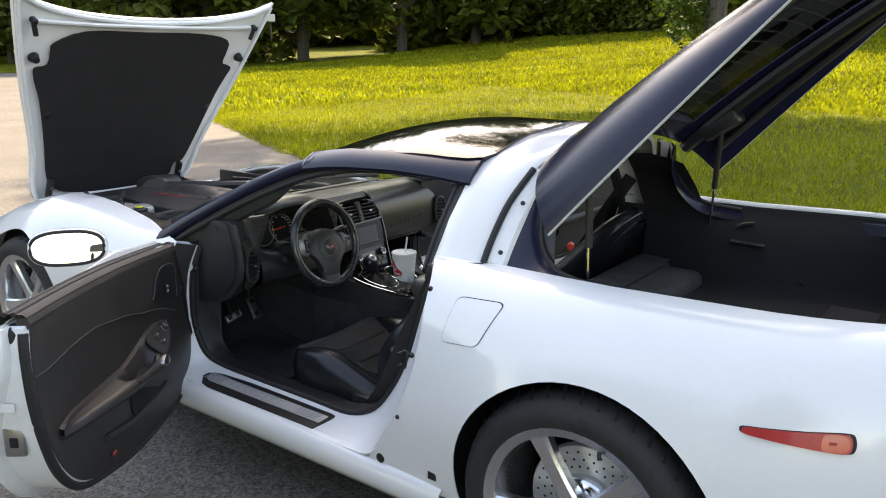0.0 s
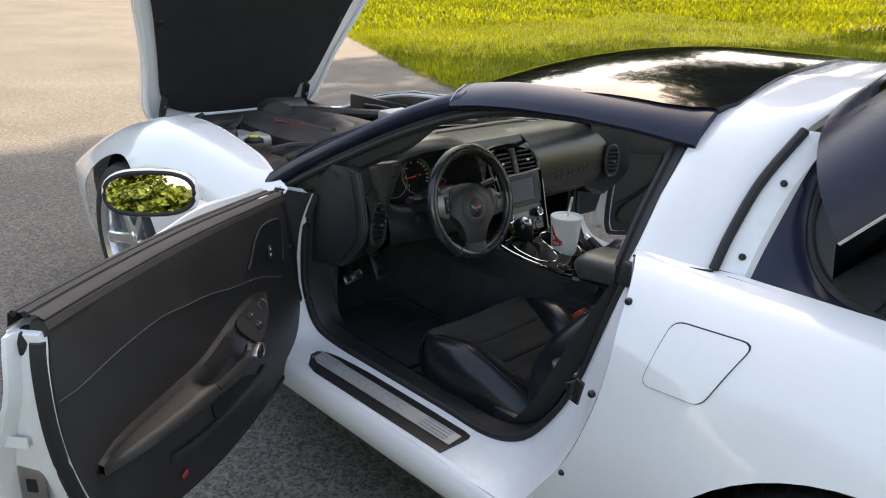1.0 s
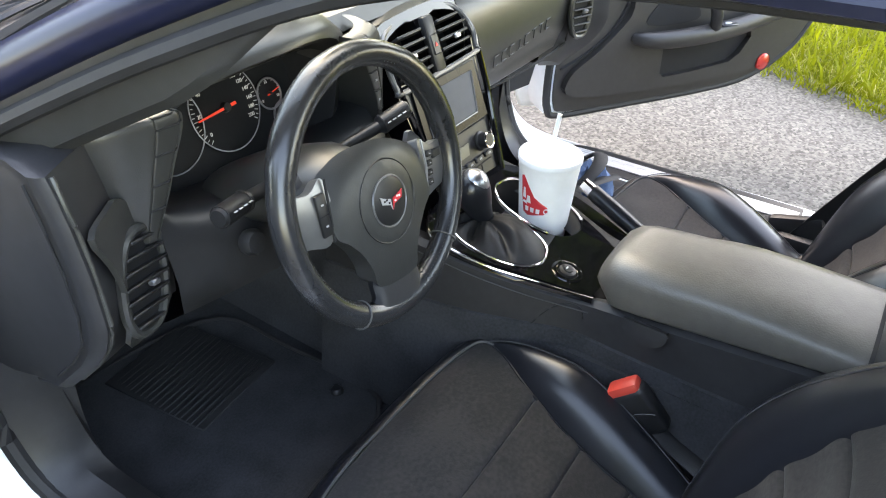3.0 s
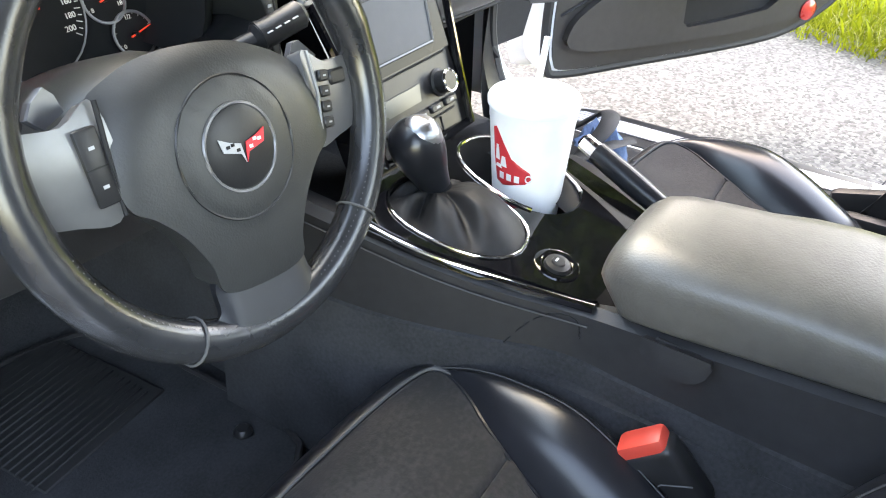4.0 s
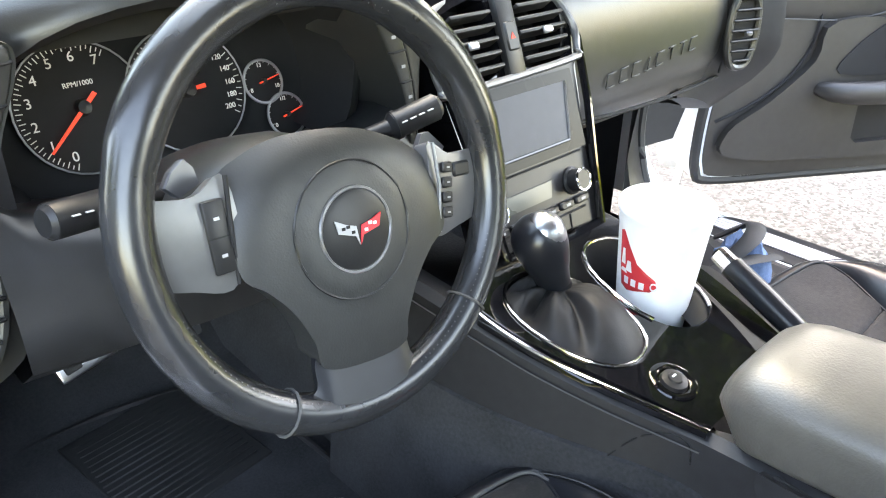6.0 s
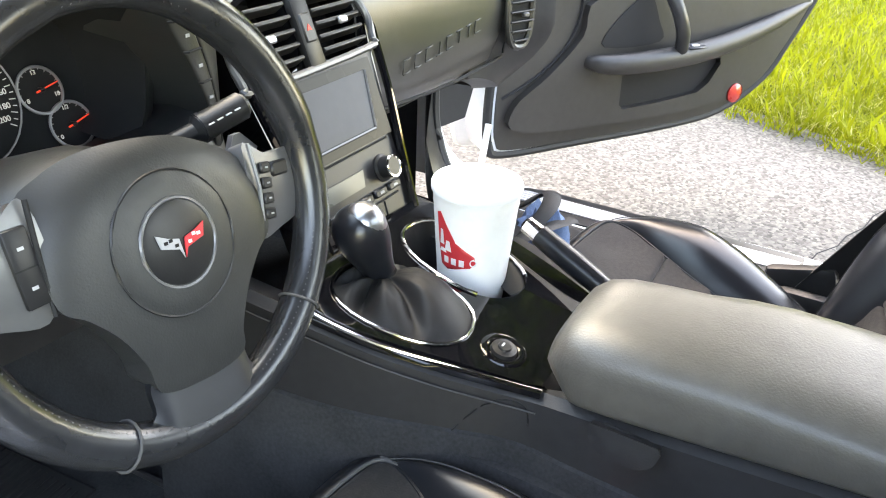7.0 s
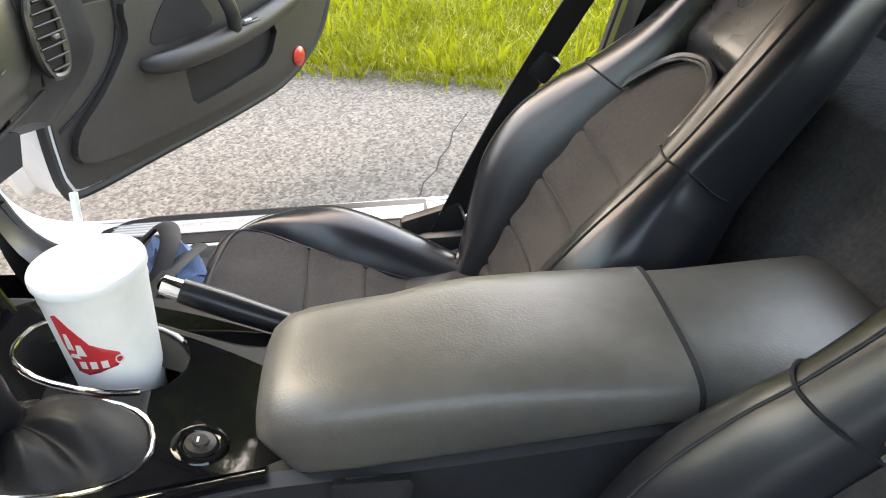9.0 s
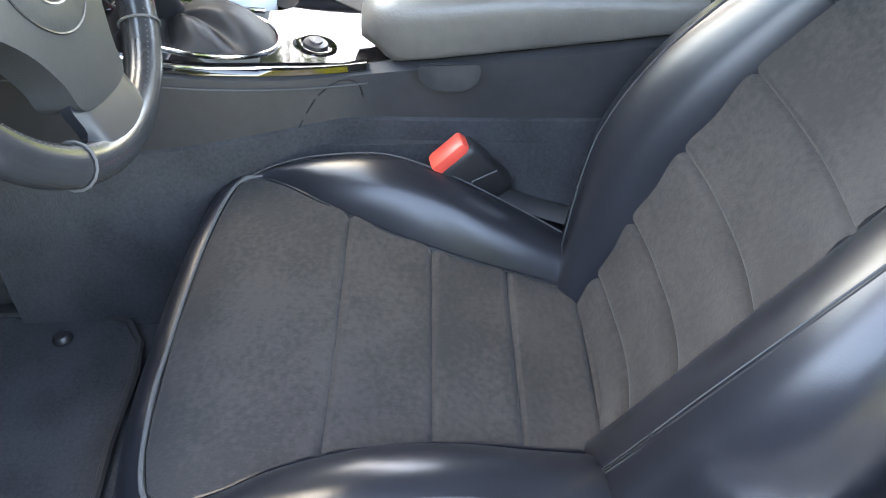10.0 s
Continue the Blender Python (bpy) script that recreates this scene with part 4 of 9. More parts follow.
PIL = [(-0.752, 1.865, 0.775), (-0.715, 1.76, 0.845), (-0.665, 1.60, 0.935), (-0.60, 1.43, 1.025), (-0.530, 1.26, 1.095), (-0.516, 1.05, 1.135), (-0.515, 0.80, 1.150), (-0.510, 0.56, 1.148)]
pc = curve(PIL, 7)
pil_rings, seal_line, liner_rings = [], [], []
for i, p in enumerate(pc):
    t = i / (len(pc) - 1)
    base = step01(0.25, 0.0, t)
    h2 = 0.038 + 0.012 * base
    # from the glass edge over the outer face to the door opening
    pil_rings.append([p + Vector((0.055 + 0.03 * base, 0.012, h2 * 0.62 - 0.026)), p + Vector((0.035, 0.006, h2 * 0.66 - 0.008)), p + Vector((0.004, 0, h2 * 0.42)), p + Vector((-0.014, 0, 0.0)), p + Vector((-0.018, -0.004, -h2 * 0.45)), p + Vector((-0.008, -0.012, -h2 * 0.72)), p + Vector((0.02, -0.02, -h2 * 0.78)), p + Vector((0.05, -0.02, -h2 * 0.5))])
    seal_line.append(p + Vector((-0.002, -0.024, -0.045)))
    low = 0.088 - 0.056 * step01(0.40, 0.53, t)
    liner_rings.append([p + Vector((0.002, -0.008, -0.018)), p + Vector((0.008, -0.030, -0.6 * low)), p + Vector((0.016, -0.040, -0.92 * low)), p + Vector((0.032, -0.046, -low)), p + Vector((0.055, -0.036, -0.85 * low)), p + Vector((0.085, -0.012, -0.03)), p + Vector((0.095, 0.01, 0.012))])
pil_vf, line_vf, liner_vf = loft(pil_rings[:30]), tube(seal_line, 0.011, 8), loft(liner_rings, around=False)
rail_rows = []
for k in range(25):
    y = 1.268 - 0.730 * k / 24
    zt = lerp_table([(0.55, 1.158), (0.72, 1.159), (0.89, 1.158), (1.09, 1.150), (1.18, 1.139), (1.27, 1.124)], y)[0]
    zl = lerp_table([(0.55, 1.104), (0.68, 1.113), (0.85, 1.116), (1.04, 1.108), (1.15, 1.098), (1.27, 1.080)], y)[0]
    if k == 0:
        rail_rows.append([(-0.46, 1.30, 1.09), (-0.478, 1.30, 1.108), (-0.488, 1.30, 1.106), (-0.515, 1.30, 1.098), (-0.532, 1.30, 1.085), (-0.540, 1.30, 1.070), (-0.541, 1.30, 1.064), (-0.538, 1.30, 1.056), (-0.515, 1.30, 1.048), (-0.47, 1.30, 1.055)])
    rail_rows.append([(-0.455, y, roof_z(0.455, y) - 0.012), (-0.478, y, zt + 0.006), (-0.488, y, zt + 0.003), (-0.515, y, 0.62 * zt + 0.38 * zl + 0.007), (-0.538, y, 0.25 * zt + 0.75 * zl + 0.006), (-0.547, y, zl + 0.004), (-0.550, y, zl - 0.004), (-0.546, y, zl - 0.012), (-0.52, y, zl - 0.020), (-0.47, y, zl - 0.01)])
rail_vf = loft(rail_rows)
for mir in (False, True):
    shape("roof_rail", mirrored(rail_vf) if mir else rail_vf, PILLAR, car, "satin black roof rail, tinted navy for reflected sky", angle=40)
    vf, lv, iv = (mirrored(pil_vf), mirrored(line_vf), mirrored(liner_vf)) if mir else (pil_vf, line_vf, liner_vf)
    p = shape("windscreen_pillar", vf, PILLAR, car, "satin black windscreen pillar and roof rail", angle=50)
    shape("pillar_seal", lv, RUBBER, p, "black rubber pillar seal")
    shape("pillar_trim", iv, DASH, p, "dark inner pillar trim")
    sg = 1 if mir else -1
    shape("roof_joint", tube([(sg * 0.545, 1.262, 1.075), (sg * 0.547, 1.262, 1.090), (sg * 0.522, 1.264, 1.114), (sg * 0.485, 1.268, 1.128)], 0.0022, 6), SILVER_PAINT, p)
    # rear post of the door opening
    post = curve([(sg * 0.515, 0.575, 1.10), (sg * 0.585, 0.572, 1.02), (sg * 0.645, 0.572, 0.94), (sg * 0.695, 0.572, 0.855)], 5)
    shape("door_post", loft([[v + Vector((sg * 0.012, -0.01, 0.004)), v + Vector((sg * 0.004, 0.014, 0)), v + Vector((-sg * 0.02, 0.021, 0)), v + Vector((-sg * 0.05, 0.0, -0.02)), v + Vector((-sg * 0.05, -0.03, -0.02))] for v in post]), RUBBER, car, "black post behind the door opening")
    shape("post_seal", tube([v + Vector((sg * 0.002, 0.021, 0)) for v in post], 0.008, 6), RUBBER, car)
    shape("seal_end", rbox(0.02, 0.03, 0.055, 0.008, 2, pose(sg * 0.716, 0.556, 0.852, 14, 0, 0)), RUBBER, car, "black rubber seal end piece")


def shield(u, v):
    """The windscreen: u across, v up."""
    hw = 0.70 - 0.235 * v
    x = u * hw
    y = 2.10 - 0.80 * v - 0.25 * u * u * (1 - 0.75 * v)
    z = 0.800 + 0.346 * v + 0.075 * v * (1 - v) - (0.02 + 0.04 * v) * u * u + 0.030 * (1 - u * u) * (1 - v) ** 0.5 * step01(0.0, 0.25, v)
    return (x, y, z)


ws = shape("windscreen", loft([[shield(-1 + k / 10, v / 10) for k in range(21)] for v in range(11)], around=False), GLASS, car, "raked clear windscreen")
ws.visible_shadow = False
shape("header", loft([[Vector(shield(-1 + k / 10, 1.0)) + Vector((0, dy, dz)) for dy, dz in ((0.03, -0.004), (-0.02, 0.012), (-0.05, 0.0), (-0.05, -0.04), (0.02, -0.03))] for k in range(21)]), PILLAR, car, "black windscreen header")
cowl_rows = []
for k in range(21):
    u = -1 + k / 10
    b = Vector(shield(u, 0))
    cowl_rows.append([b + Vector((0, -0.02, 0.012)), b + Vector((0, 0.03, -0.012)), b + Vector((u * 0.01, 0.10, -0.028)), b + Vector((u * 0.015, 0.17, -0.02)), b + Vector((u * 0.02, 0.20, -0.05)), b + Vector((u * 0.02, 0.21, -0.12))])
cowl = shape("cowl", loft(cowl_rows, around=False), PLASTIC, car, "ribbed black plastic cowl below the windscreen", angle=25)
for k in range(16):
    u = -0.78 + 0.013 * k
    b = Vector(shield(u, 0))
    shape("cowl_slat", rbox(0.005, 0.075, 0.012, 0.002, 1, pose(b.x, b.y + 0.085, b.z - 0.018, 10, 0, 18)), RUBBER, cowl)
for u0, u1 in ((-0.82, 0.12), (-0.05, 0.80)):
    pts = [Vector(shield(u0 + (u1 - u0) * k / 10, 0.03 + 0.09 * math.sin(k / 10 * 1.6))) + Vector((0, -0.004, 0.022)) for k in range(11)]
    w = shape("wiper", tube(pts, 0.007, 6, flat=1.6), RUBBER, car, "black wiper")
    arm = [Vector(shield(u0, 0)) + Vector((0.03, 0.10, 0.005)), pts[2] + Vector((0, 0.02, 0.015)), pts[5] + Vector((0, 0, 0.012))]
    shape("wiper_arm", tube(curve(arm, 5), [0.012, 0.009, 0.005], 6, flat=0.6), PLASTIC, w)
shape("cowl_edge", tube([Vector(r[4]) + Vector((0, 0, 0.006)) for r in cowl_rows], 0.010, 6), RUBBER, car)


# ---- wheels ----
def wheel(cy, cz, tyre_r, rim_r, width, face_x):
    m = Matrix.Translation((0, cy, cz)) @ Matrix.Rotation(radians(-90), 4, "Y")     # local z points to -x
    at = Matrix.Translation((-face_x, 0, 0)) @ m
    rr = rim_r
    tyre_vf = lathe([(rr - 0.002, 0.0), (rr + 0.012, 0.006), (rr + 0.03, 0.010), (tyre_r - 0.035, 0.006), (tyre_r - 0.014, -0.008), (tyre_r - 0.003, -0.03), (tyre_r, -0.06), (tyre_r, -width + 0.04), (tyre_r - 0.02, -width), (rr, -width)], 56, at)
    w = shape("wheel", lathe([(rr - 0.028, -0.20), (rr - 0.034, -0.10), (rr - 0.030, -0.03), (rr - 0.024, -0.008), (rr - 0.004, 0.001), (rr + 0.002, 0.004), (rr + 0.003, -0.004), (rr, -0.01), (rr - 0.01, -0.05), (rr - 0.016, -0.20)], 56, at), ALLOY, car, "five-spoke polished alloy wheel")
    tyre = shape("tyre", tyre_vf, TYRE, w, "black low-profile tyre")
    grooves = []
    for k in range(44):
        a = 2 * math.pi * k / 44
        grooves.append(rbox(0.004, 0.008, 0.055, 0, 1, at @ Matrix.Rotation(a, 4, "Z") @ pose(tyre_r - 0.0015, 0, -0.038, 18, -22, 0)))
    shape("tread_groove", joined(*grooves), DARK, w, smooth=False)["kind"] = "stuff"
    for k in range(5):
        a = radians(100 + 72 * k)
        ring = []
        for r, wd, zf, zb in ((0.035, 0.030, -0.030, -0.075), (0.09, 0.0235, -0.026, -0.06), (0.16, 0.022, -0.018, -0.05), (rr - 0.028, 0.028, -0.010, -0.045), (rr - 0.012, 0.040, -0.006, -0.03)):
            ring.append([Vector((r, -wd, zb)), Vector((r, -wd, zf - 0.008)), Vector((r, -wd * 0.72, zf)), Vector((r, wd * 0.72, zf)), Vector((r, wd, zf - 0.008)), Vector((r, wd, zb))])
        shape("spoke", moved(loft(ring), at @ Matrix.Rotation(a, 4, "Z")), ALLOY, w, angle=25)
    shape("hub", lathe([(0, -0.024), (0.028, -0.024), (0.032, -0.028), (0.045, -0.034), (0.055, -0.05), (0.06, -0.08)], 24, at), ALLOY, w)
    for k in range(5):
        a = radians(64 + 72 * k)
        shape("lug_nut", lathe([(0, -0.036), (0.008, -0.036), (0.010, -0.040), (0.010, -0.07)], 6, at @ Matrix.Translation((0.056 * math.cos(a), 0.056 * math.sin(a), 0))), CHROME, w)
    shape("brake_disc", lathe([(0.05, -0.095), (0.085, -0.095), (0.09, -0.105), (0.165, -0.105), (0.168, -0.11), (0.168, -0.128), (0.09, -0.128)], 40, at), BRUSHED, w, "drilled steel brake disc")
    holes = [lathe([(0, -0.1042), (0.0035, -0.1042), (0.0038, -0.106)], 7, at @ Matrix.Translation((r * math.cos(a * 0.2244 + 0.5 * (r - 0.1) * 10), r * math.sin(a * 0.2244 + 0.5 * (r - 0.1) * 10), 0))) for a in range(28) for r in (0.108, 0.128, 0.148)]
    shape("disc_hole", joined(*holes), DARK, w, smooth=False)["kind"] = "stuff"
    shape("disc_hat", lathe([(0.05, -0.074), (0.078, -0.076), (0.084, -0.082), (0.085, -0.10)], 32, at), CHROME, w, "polished disc hat")
    shape("caliper", tube([Vector(at @ Vector((0.155 * math.cos(radians(a)), 0.155 * math.sin(radians(a)), -0.105))) for a in range(140, 225, 12)], 0.034, 8, up=(1, 0, 0)), DARK if cy > 1 else ALLOY, w)
    shape("valve", tube([at @ Vector((rr - 0.03, -0.06, -0.02)), at @ Vector((rr - 0.05, -0.07, 0.0))], 0.005, 6), RUBBER, w)
    return w


wheel(-0.02, 0.335, 0.338, 0.254, 0.27, 0.895)
wheel(2.815, 0.325, 0.326, 0.242, 0.24, 0.865)
for cy, cz, r in ((0.0, 0.335, 0.40), (2.82, 0.32, 0.395)):
    for sg in (-1, 1):
        liner = [[(sg * x, cy + r * math.cos(radians(a)), max(0.06, cz + r * math.sin(radians(a)))) for x in (0.79 if cy > 1 else 0.85, 0.66, 0.52)] for a in range(-20, 201, 10)]
        shape("arch_liner", loft(liner, around=False), DARK, car, "black wheel arch liner")
        shape("arch_back", lathe([(0, 0), (r, 0)], 30, pose(sg * 0.55, cy, cz + 0.03, 0, 90, 0)), DARK, car)
for cy, cz, tr, rr in ((0.0, 0.335, 0.338, 0.254), (2.815, 0.325, 0.326, 0.242)):
    shape("far_tyre", lathe([(rr, 0), (tr - 0.02, 0.006), (tr, -0.05), (tr, -0.22), (rr, -0.25)], 40, pose(0.88, cy, cz, 0, 90, 0)), TYRE, car, "black tyre")
shape("underbody", rbox(1.50, 4.0, 0.05, 0.02, 1, pose(0, 1.35, 0.155)), DARK, car, "dark underbody")

# ---- doors ----
DOOR = [(v.x, v.y) for v in curve([(0.205, 0.79), (0.45, 0.825), (0.75, 0.862), (1.05, 0.886), (1.235, 0.895), (1.262, 0.86), (1.268, 0.79), (1.262, 0.70), (1.238, 0.60), (1.19, 0.49), (1.10, 0.40), (0.96, 0.345), (0.66, 0.272), (0.32, 0.238), (0.09, 0.245), (0.03, 0.30), (0.018, 0.38), (0.075, 0.50), (0.135, 0.65)], 4, True)]

DOOR_P = [(v.x, v.y) for v in curve([(0.205, 0.79), (0.45, 0.825), (0.75, 0.862), (1.05, 0.886), (1.235, 0.895), (1.262, 0.86), (1.268, 0.79), (1.255, 0.70), (1.22, 0.60), (1.15, 0.485), (1.08, 0.396), (0.93, 0.324), (0.75, 0.306), (0.45, 0.304), (0.22, 0.305), (0.18, 0.33), (0.172, 0.40), (0.176, 0.50), (0.19, 0.65)], 4, True)]


def passenger_trim(d, skin, frame_at, n):
    """The armrest bar, grab handle, deep pocket and reflector of the passenger's door."""
    seam = curve([(0.185, 0.44), (0.26, 0.475), (0.33, 0.525), (0.372, 0.585), (0.385, 0.65), (0.380, 0.72), (0.365, 0.77)], 5)
    shape("panel_seam", tube([skin(q.x, q.y, 0.002) for q in seam], 0.0035, 5), DARK, d)
    lower = [(v.x, v.y) for v in curve([(0.24, 0.355), (0.21, 0.42), (0.30, 0.49), (0.385, 0.575), (0.42, 0.66), (0.70, 0.66), (1.0, 0.66), (1.19, 0.64), (1.13, 0.50), (1.03, 0.40), (0.90, 0.352), (0.60, 0.340)], 4, True)]
    hole = [(0.522, 0.468), (0.70, 0.474), (0.862, 0.480), (0.868, 0.462), (0.838, 0.415), (0.80, 0.391), (0.66, 0.380), (0.545, 0.376), (0.528, 0.39)]
    shape("lower_panel", patch(lower, lambda a, z: skin(a, z, 0.020), 0.03, 0.020, holes=(hole,)), DOOR_SKIN, d, "raised lower door panel", angle=30)
    # near-black sheet behind the hole: the pocket's shade put into colour
    shape("deep_pocket_shade", patch([(0.50, 0.36), (0.89, 0.36), (0.89, 0.50), (0.50, 0.50)], lambda a, z: skin(a, z, 0.003), 0.05, 0.002), DARK, d, "dark sheet for the shade inside the door pocket")
    bar = curve([(0.405, 0.512, 0.014), (0.425, 0.512, 0.040), (0.48, 0.510, 0.056), (0.60, 0.511, 0.062), (0.75, 0.518, 0.056), (0.92, 0.540, 0.042), (1.08, 0.572, 0.026), (1.20, 0.60, 0.012)], 6)
    shape("armrest", tube([skin(*q) for q in bar], [0.012, 0.022, 0.026, 0.028, 0.028, 0.026, 0.020, 0.008], 14, flat=0.8, up=n), DOOR_SKIN, d, "moulded armrest bar")
    grip = curve([(0.655, 0.530, 0.068), (0.640, 0.575, 0.080), (0.618, 0.625, 0.078), (0.598, 0.675, 0.055), (0.585, 0.715, 0.018)], 5)
    shape("grab_handle", tube([skin(*q) for q in grip], [0.020, 0.019, 0.018, 0.019, 0.024], 12, flat=0.75, up=n), PLASTIC, d, "black grab handle")
    # flat dark sheet on the panel, painted shade instead of a hollow
    shape("handle_shade", patch([(v.x, v.y) for v in curve([(0.45, 0.545), (0.47, 0.60), (0.54, 0.655), (0.575, 0.66), (0.61, 0.60), (0.625, 0.545)], 4, True)], lambda a, z: skin(a, z, 0.0225), 0.03, 0.002), DARK, d, "dark sheet for the shade behind the handle")
    shape("switch_plate", rbox(0.060, 0.006, 0.026, 0.003, 1, frame_at(0.705, 0.535, 0.068)), PLASTIC, d)
    shape("window_switch", rbox(0.026, 0.008, 0.014, 0.003, 1, frame_at(0.700, 0.539, 0.068)), SILVER_PAINT, d)
    shape("red_reflector", joined(*[lathe([(0, q * 0.008), (0.019, q * 0.007), (0.027, q * 0.002), (0.027, -q * 0.004)], 24, frame_at(0.950, 0.372, 0.021)) for q in (1, -1)]), RED, d, "round red reflector")


def door(side, hinge, angle, passenger):
    sg = side
    line = DOOR_P if passenger else DOOR
    u = Vector((sg * math.sin(radians(angle)), -math.cos(radians(angle)), 0))
    n = Vector((-sg * math.cos(radians(angle)), -math.sin(radians(angle)), 0))     # towards the cabin

    def at(a, z, c=0.0):
        return Vector((hinge[0], hinge[1], 0)) + u * a + n * c + Vector((0, 0, z))

    def belly(a, z):
        return 0.018 * math.sin(min(1, max(0, a / 1.25)) * 3.14) * (1 - ((z - 0.58) / 0.4) ** 2)

    def skin(a, z, c=0.0):
        return at(a, z, belly(a, z) + c)

    def frame_at(a, z, c=0.0):
        return basis(skin(a, z, c), u, (0, 0, 1)) if sg < 0 else basis(skin(a, z, c), -u, (0, 0, 1))

    d = shape("passenger_door" if passenger else "driver_door", patch(line, lambda a, z: skin(a, z), 0.04, 0.012 * sg), DOOR_SKIN, car, "open door with a dark grained inner panel")
    # painted shell
    shell = []
    tuck = lambda z: 1 - 0.64 * step01(0.56, 0.83, z)
    for k, q in enumerate(line):
        cx, cz = 0.63, 0.57
        dx, dz = q[0] - cx, q[1] - cz
        l = math.hypot(dx, dz)
        g = lambda e: (q[0] + dx / l * e, min(q[1] + dz / l * e, 0.896) if dz > 0 else q[1] + dz / l * e)
        lift = 0 if q[1] < 0.75 else -0.008
        r = [skin(*q, c=-0.004), at(*g(0.006), c=0.0), at(*g(0.022), c=-0.004), at(*g(0.026), c=-0.02), at(*g(0.020), c=-0.10 * tuck(q[1])), at(*g(0.045), c=-0.115 * tuck(q[1])), at(*g(0.050), c=-0.128 * tuck(q[1])), at(*g(0.03), c=-0.14 * tuck(q[1]))]
        shell.append([p + Vector((0, 0, lift)) for p in r])
    shape("door_shell", loft(shell, around=False, loop=True), JAMB, d, "white painted door edge", angle=30)
    shape("outer_skin", patch(around(line, 1.05), lambda a, z: at(a, min(z, 0.893), (-0.136 - 0.03 * math.sin(min(1, max(0, (z - 0.2) / 0.7)) * 3.14)) * tuck(z)), 0.06, 0.004), WHITE, d, "white outer door skin")
    i0 = min(range(len(line)), key=lambda i: (line[i][0] - 1.262) ** 2 + (line[i][1] - 0.86) ** 2)
    i1 = min(range(len(line)), key=lambda i: (line[i][0] - 0.135) ** 2 + (line[i][1] - 0.65) ** 2)
    seal = [at(q[0] + (q[0] - 0.63) * 0.030, q[1] + (q[1] - 0.57) * 0.045, -0.006) for q in line[i0:i1]]
    shape("door_seal", tube(seal, 0.012, 8), RUBBER, d, "black rubber door seal")
    top = [skin(a, z, -0.03) + Vector((0, 0, 0.006)) for a, z in ((0.17, 0.785), (0.45, 0.825), (0.75, 0.862), (1.05, 0.886), (1.27, 0.897))]
    for off, r in ((0.002, 0.006), (-0.018, 0.006)):
        shape("belt_seal", tube([p + n * off + Vector((0, 0, 0.010)) for p in curve(top, 5)], r, 8), RUBBER, d, "black window belt seal")
    shape("belt_trim", loft([[p + n * 0.036 + Vector((0, 0, -0.022)), p + n * 0.032 + Vector((0, 0, 0.004)), p + n * 0.020 + Vector((0, 0, 0.011)), p + n * -0.012 + Vector((0, 0, 0.010)), p + n * -0.016 + Vector((0, 0, -0.004))] for p in curve(top, 5)], around=False), RUBBER, d, "dark padded top of the door")
    shape("belt_cap", loft([[p + n * 0.006 + Vector((0, 0, 0.0125)), p + n * -0.010 + Vector((0, 0, 0.013)), p + n * -0.026 + Vector((0, 0, 0.010)), p + n * -0.030 + Vector((0, 0, -0.014))] for p in curve(top, 5)], around=False), RUBBER, d, "black window belt seal")
    shape("top_roll", tube([p + n * 0.022 + Vector((0, 0, -0.012)) for p in curve(top, 5)], 0.016, 8), DOOR_SKIN, d)
    shape("lowered_window", loft([[p + n * -0.02 + Vector((0, 0, 0.0)), p + n * -0.02 + Vector((0, 0, -0.02))] for p in curve(top, 5)], around=False), GLASS, d)
    shape("rear_corner_trim", rbox(0.045, 0.055, 0.055, 0.018, 2, frame_at(1.262, 0.862, -0.03)), RUBBER, d, "black corner trim")
    shape("front_corner_trim", patch([(0.10, 0.40), (0.205, 0.79), (0.14, 0.80), (0.03, 0.55), (0.01, 0.38)], lambda a, z: at(a, z, -0.012), 0.06, 0.01), RUBBER, d, "black rubber front flap")
    # raised pads and their stitched line
    seam = curve([(1.264, 0.757), (1.17, 0.763), (1.083, 0.767), (0.955, 0.763), (0.858, 0.745), (0.741, 0.722), (0.603, 0.683), (0.431, 0.640), (0.25, 0.570)], 6) if not passenger else curve([(1.235, 0.775), (1.10, 0.770), (0.95, 0.762), (0.80, 0.738), (0.66, 0.705), (0.54, 0.670), (0.44, 0.655), (0.30, 0.66), (0.15, 0.665)], 6)
    shape("stitched_seam", tube([skin(q.x, q.y + 0.004, 0.0085 * step01(1.27, 1.22, q.x) + 0.001) for q in seam], 0.0015, 5), THREAD, d)
    upper = [(q.x, q.y + 0.004) for q in seam] + [(0.205, 0.785), (0.45, 0.82), (0.75, 0.857), (1.05, 0.88), (1.262, 0.888)]
    shape("upper_pad", patch(upper, lambda a, z: skin(a, z, 0.008 * step01(0.0, 0.03, min(z - 0.655, 1)) * step01(1.27, 1.22, a)), 0.035, 0.012 * sg), DOOR_SKIN, d)
    if passenger:
        passenger_trim(d, skin, frame_at, n)
        return d
    grille = curve([(0.515, 0.700), (0.495, 0.715), (0.455, 0.755), (0.39, 0.775), (0.27, 0.755), (0.235, 0.715), (0.24, 0.625)], 5)
    shape("speaker_grille", patch([(q.x, q.y) for q in grille], lambda a, z: skin(a, z, 0.014), 0.03, 0.004 * sg), PLASTIC, d, "dark speaker grille")
    shape("grille_seam", tube([skin(q.x, q.y, 0.014) for q in grille], 0.0025, 5), THREAD_DARK, d)
    shape("lock_button", rbox(0.022, 0.036, 0.006, 0.003, 1, frame_at(0.37, 0.695, 0.019)), PLASTIC, d)
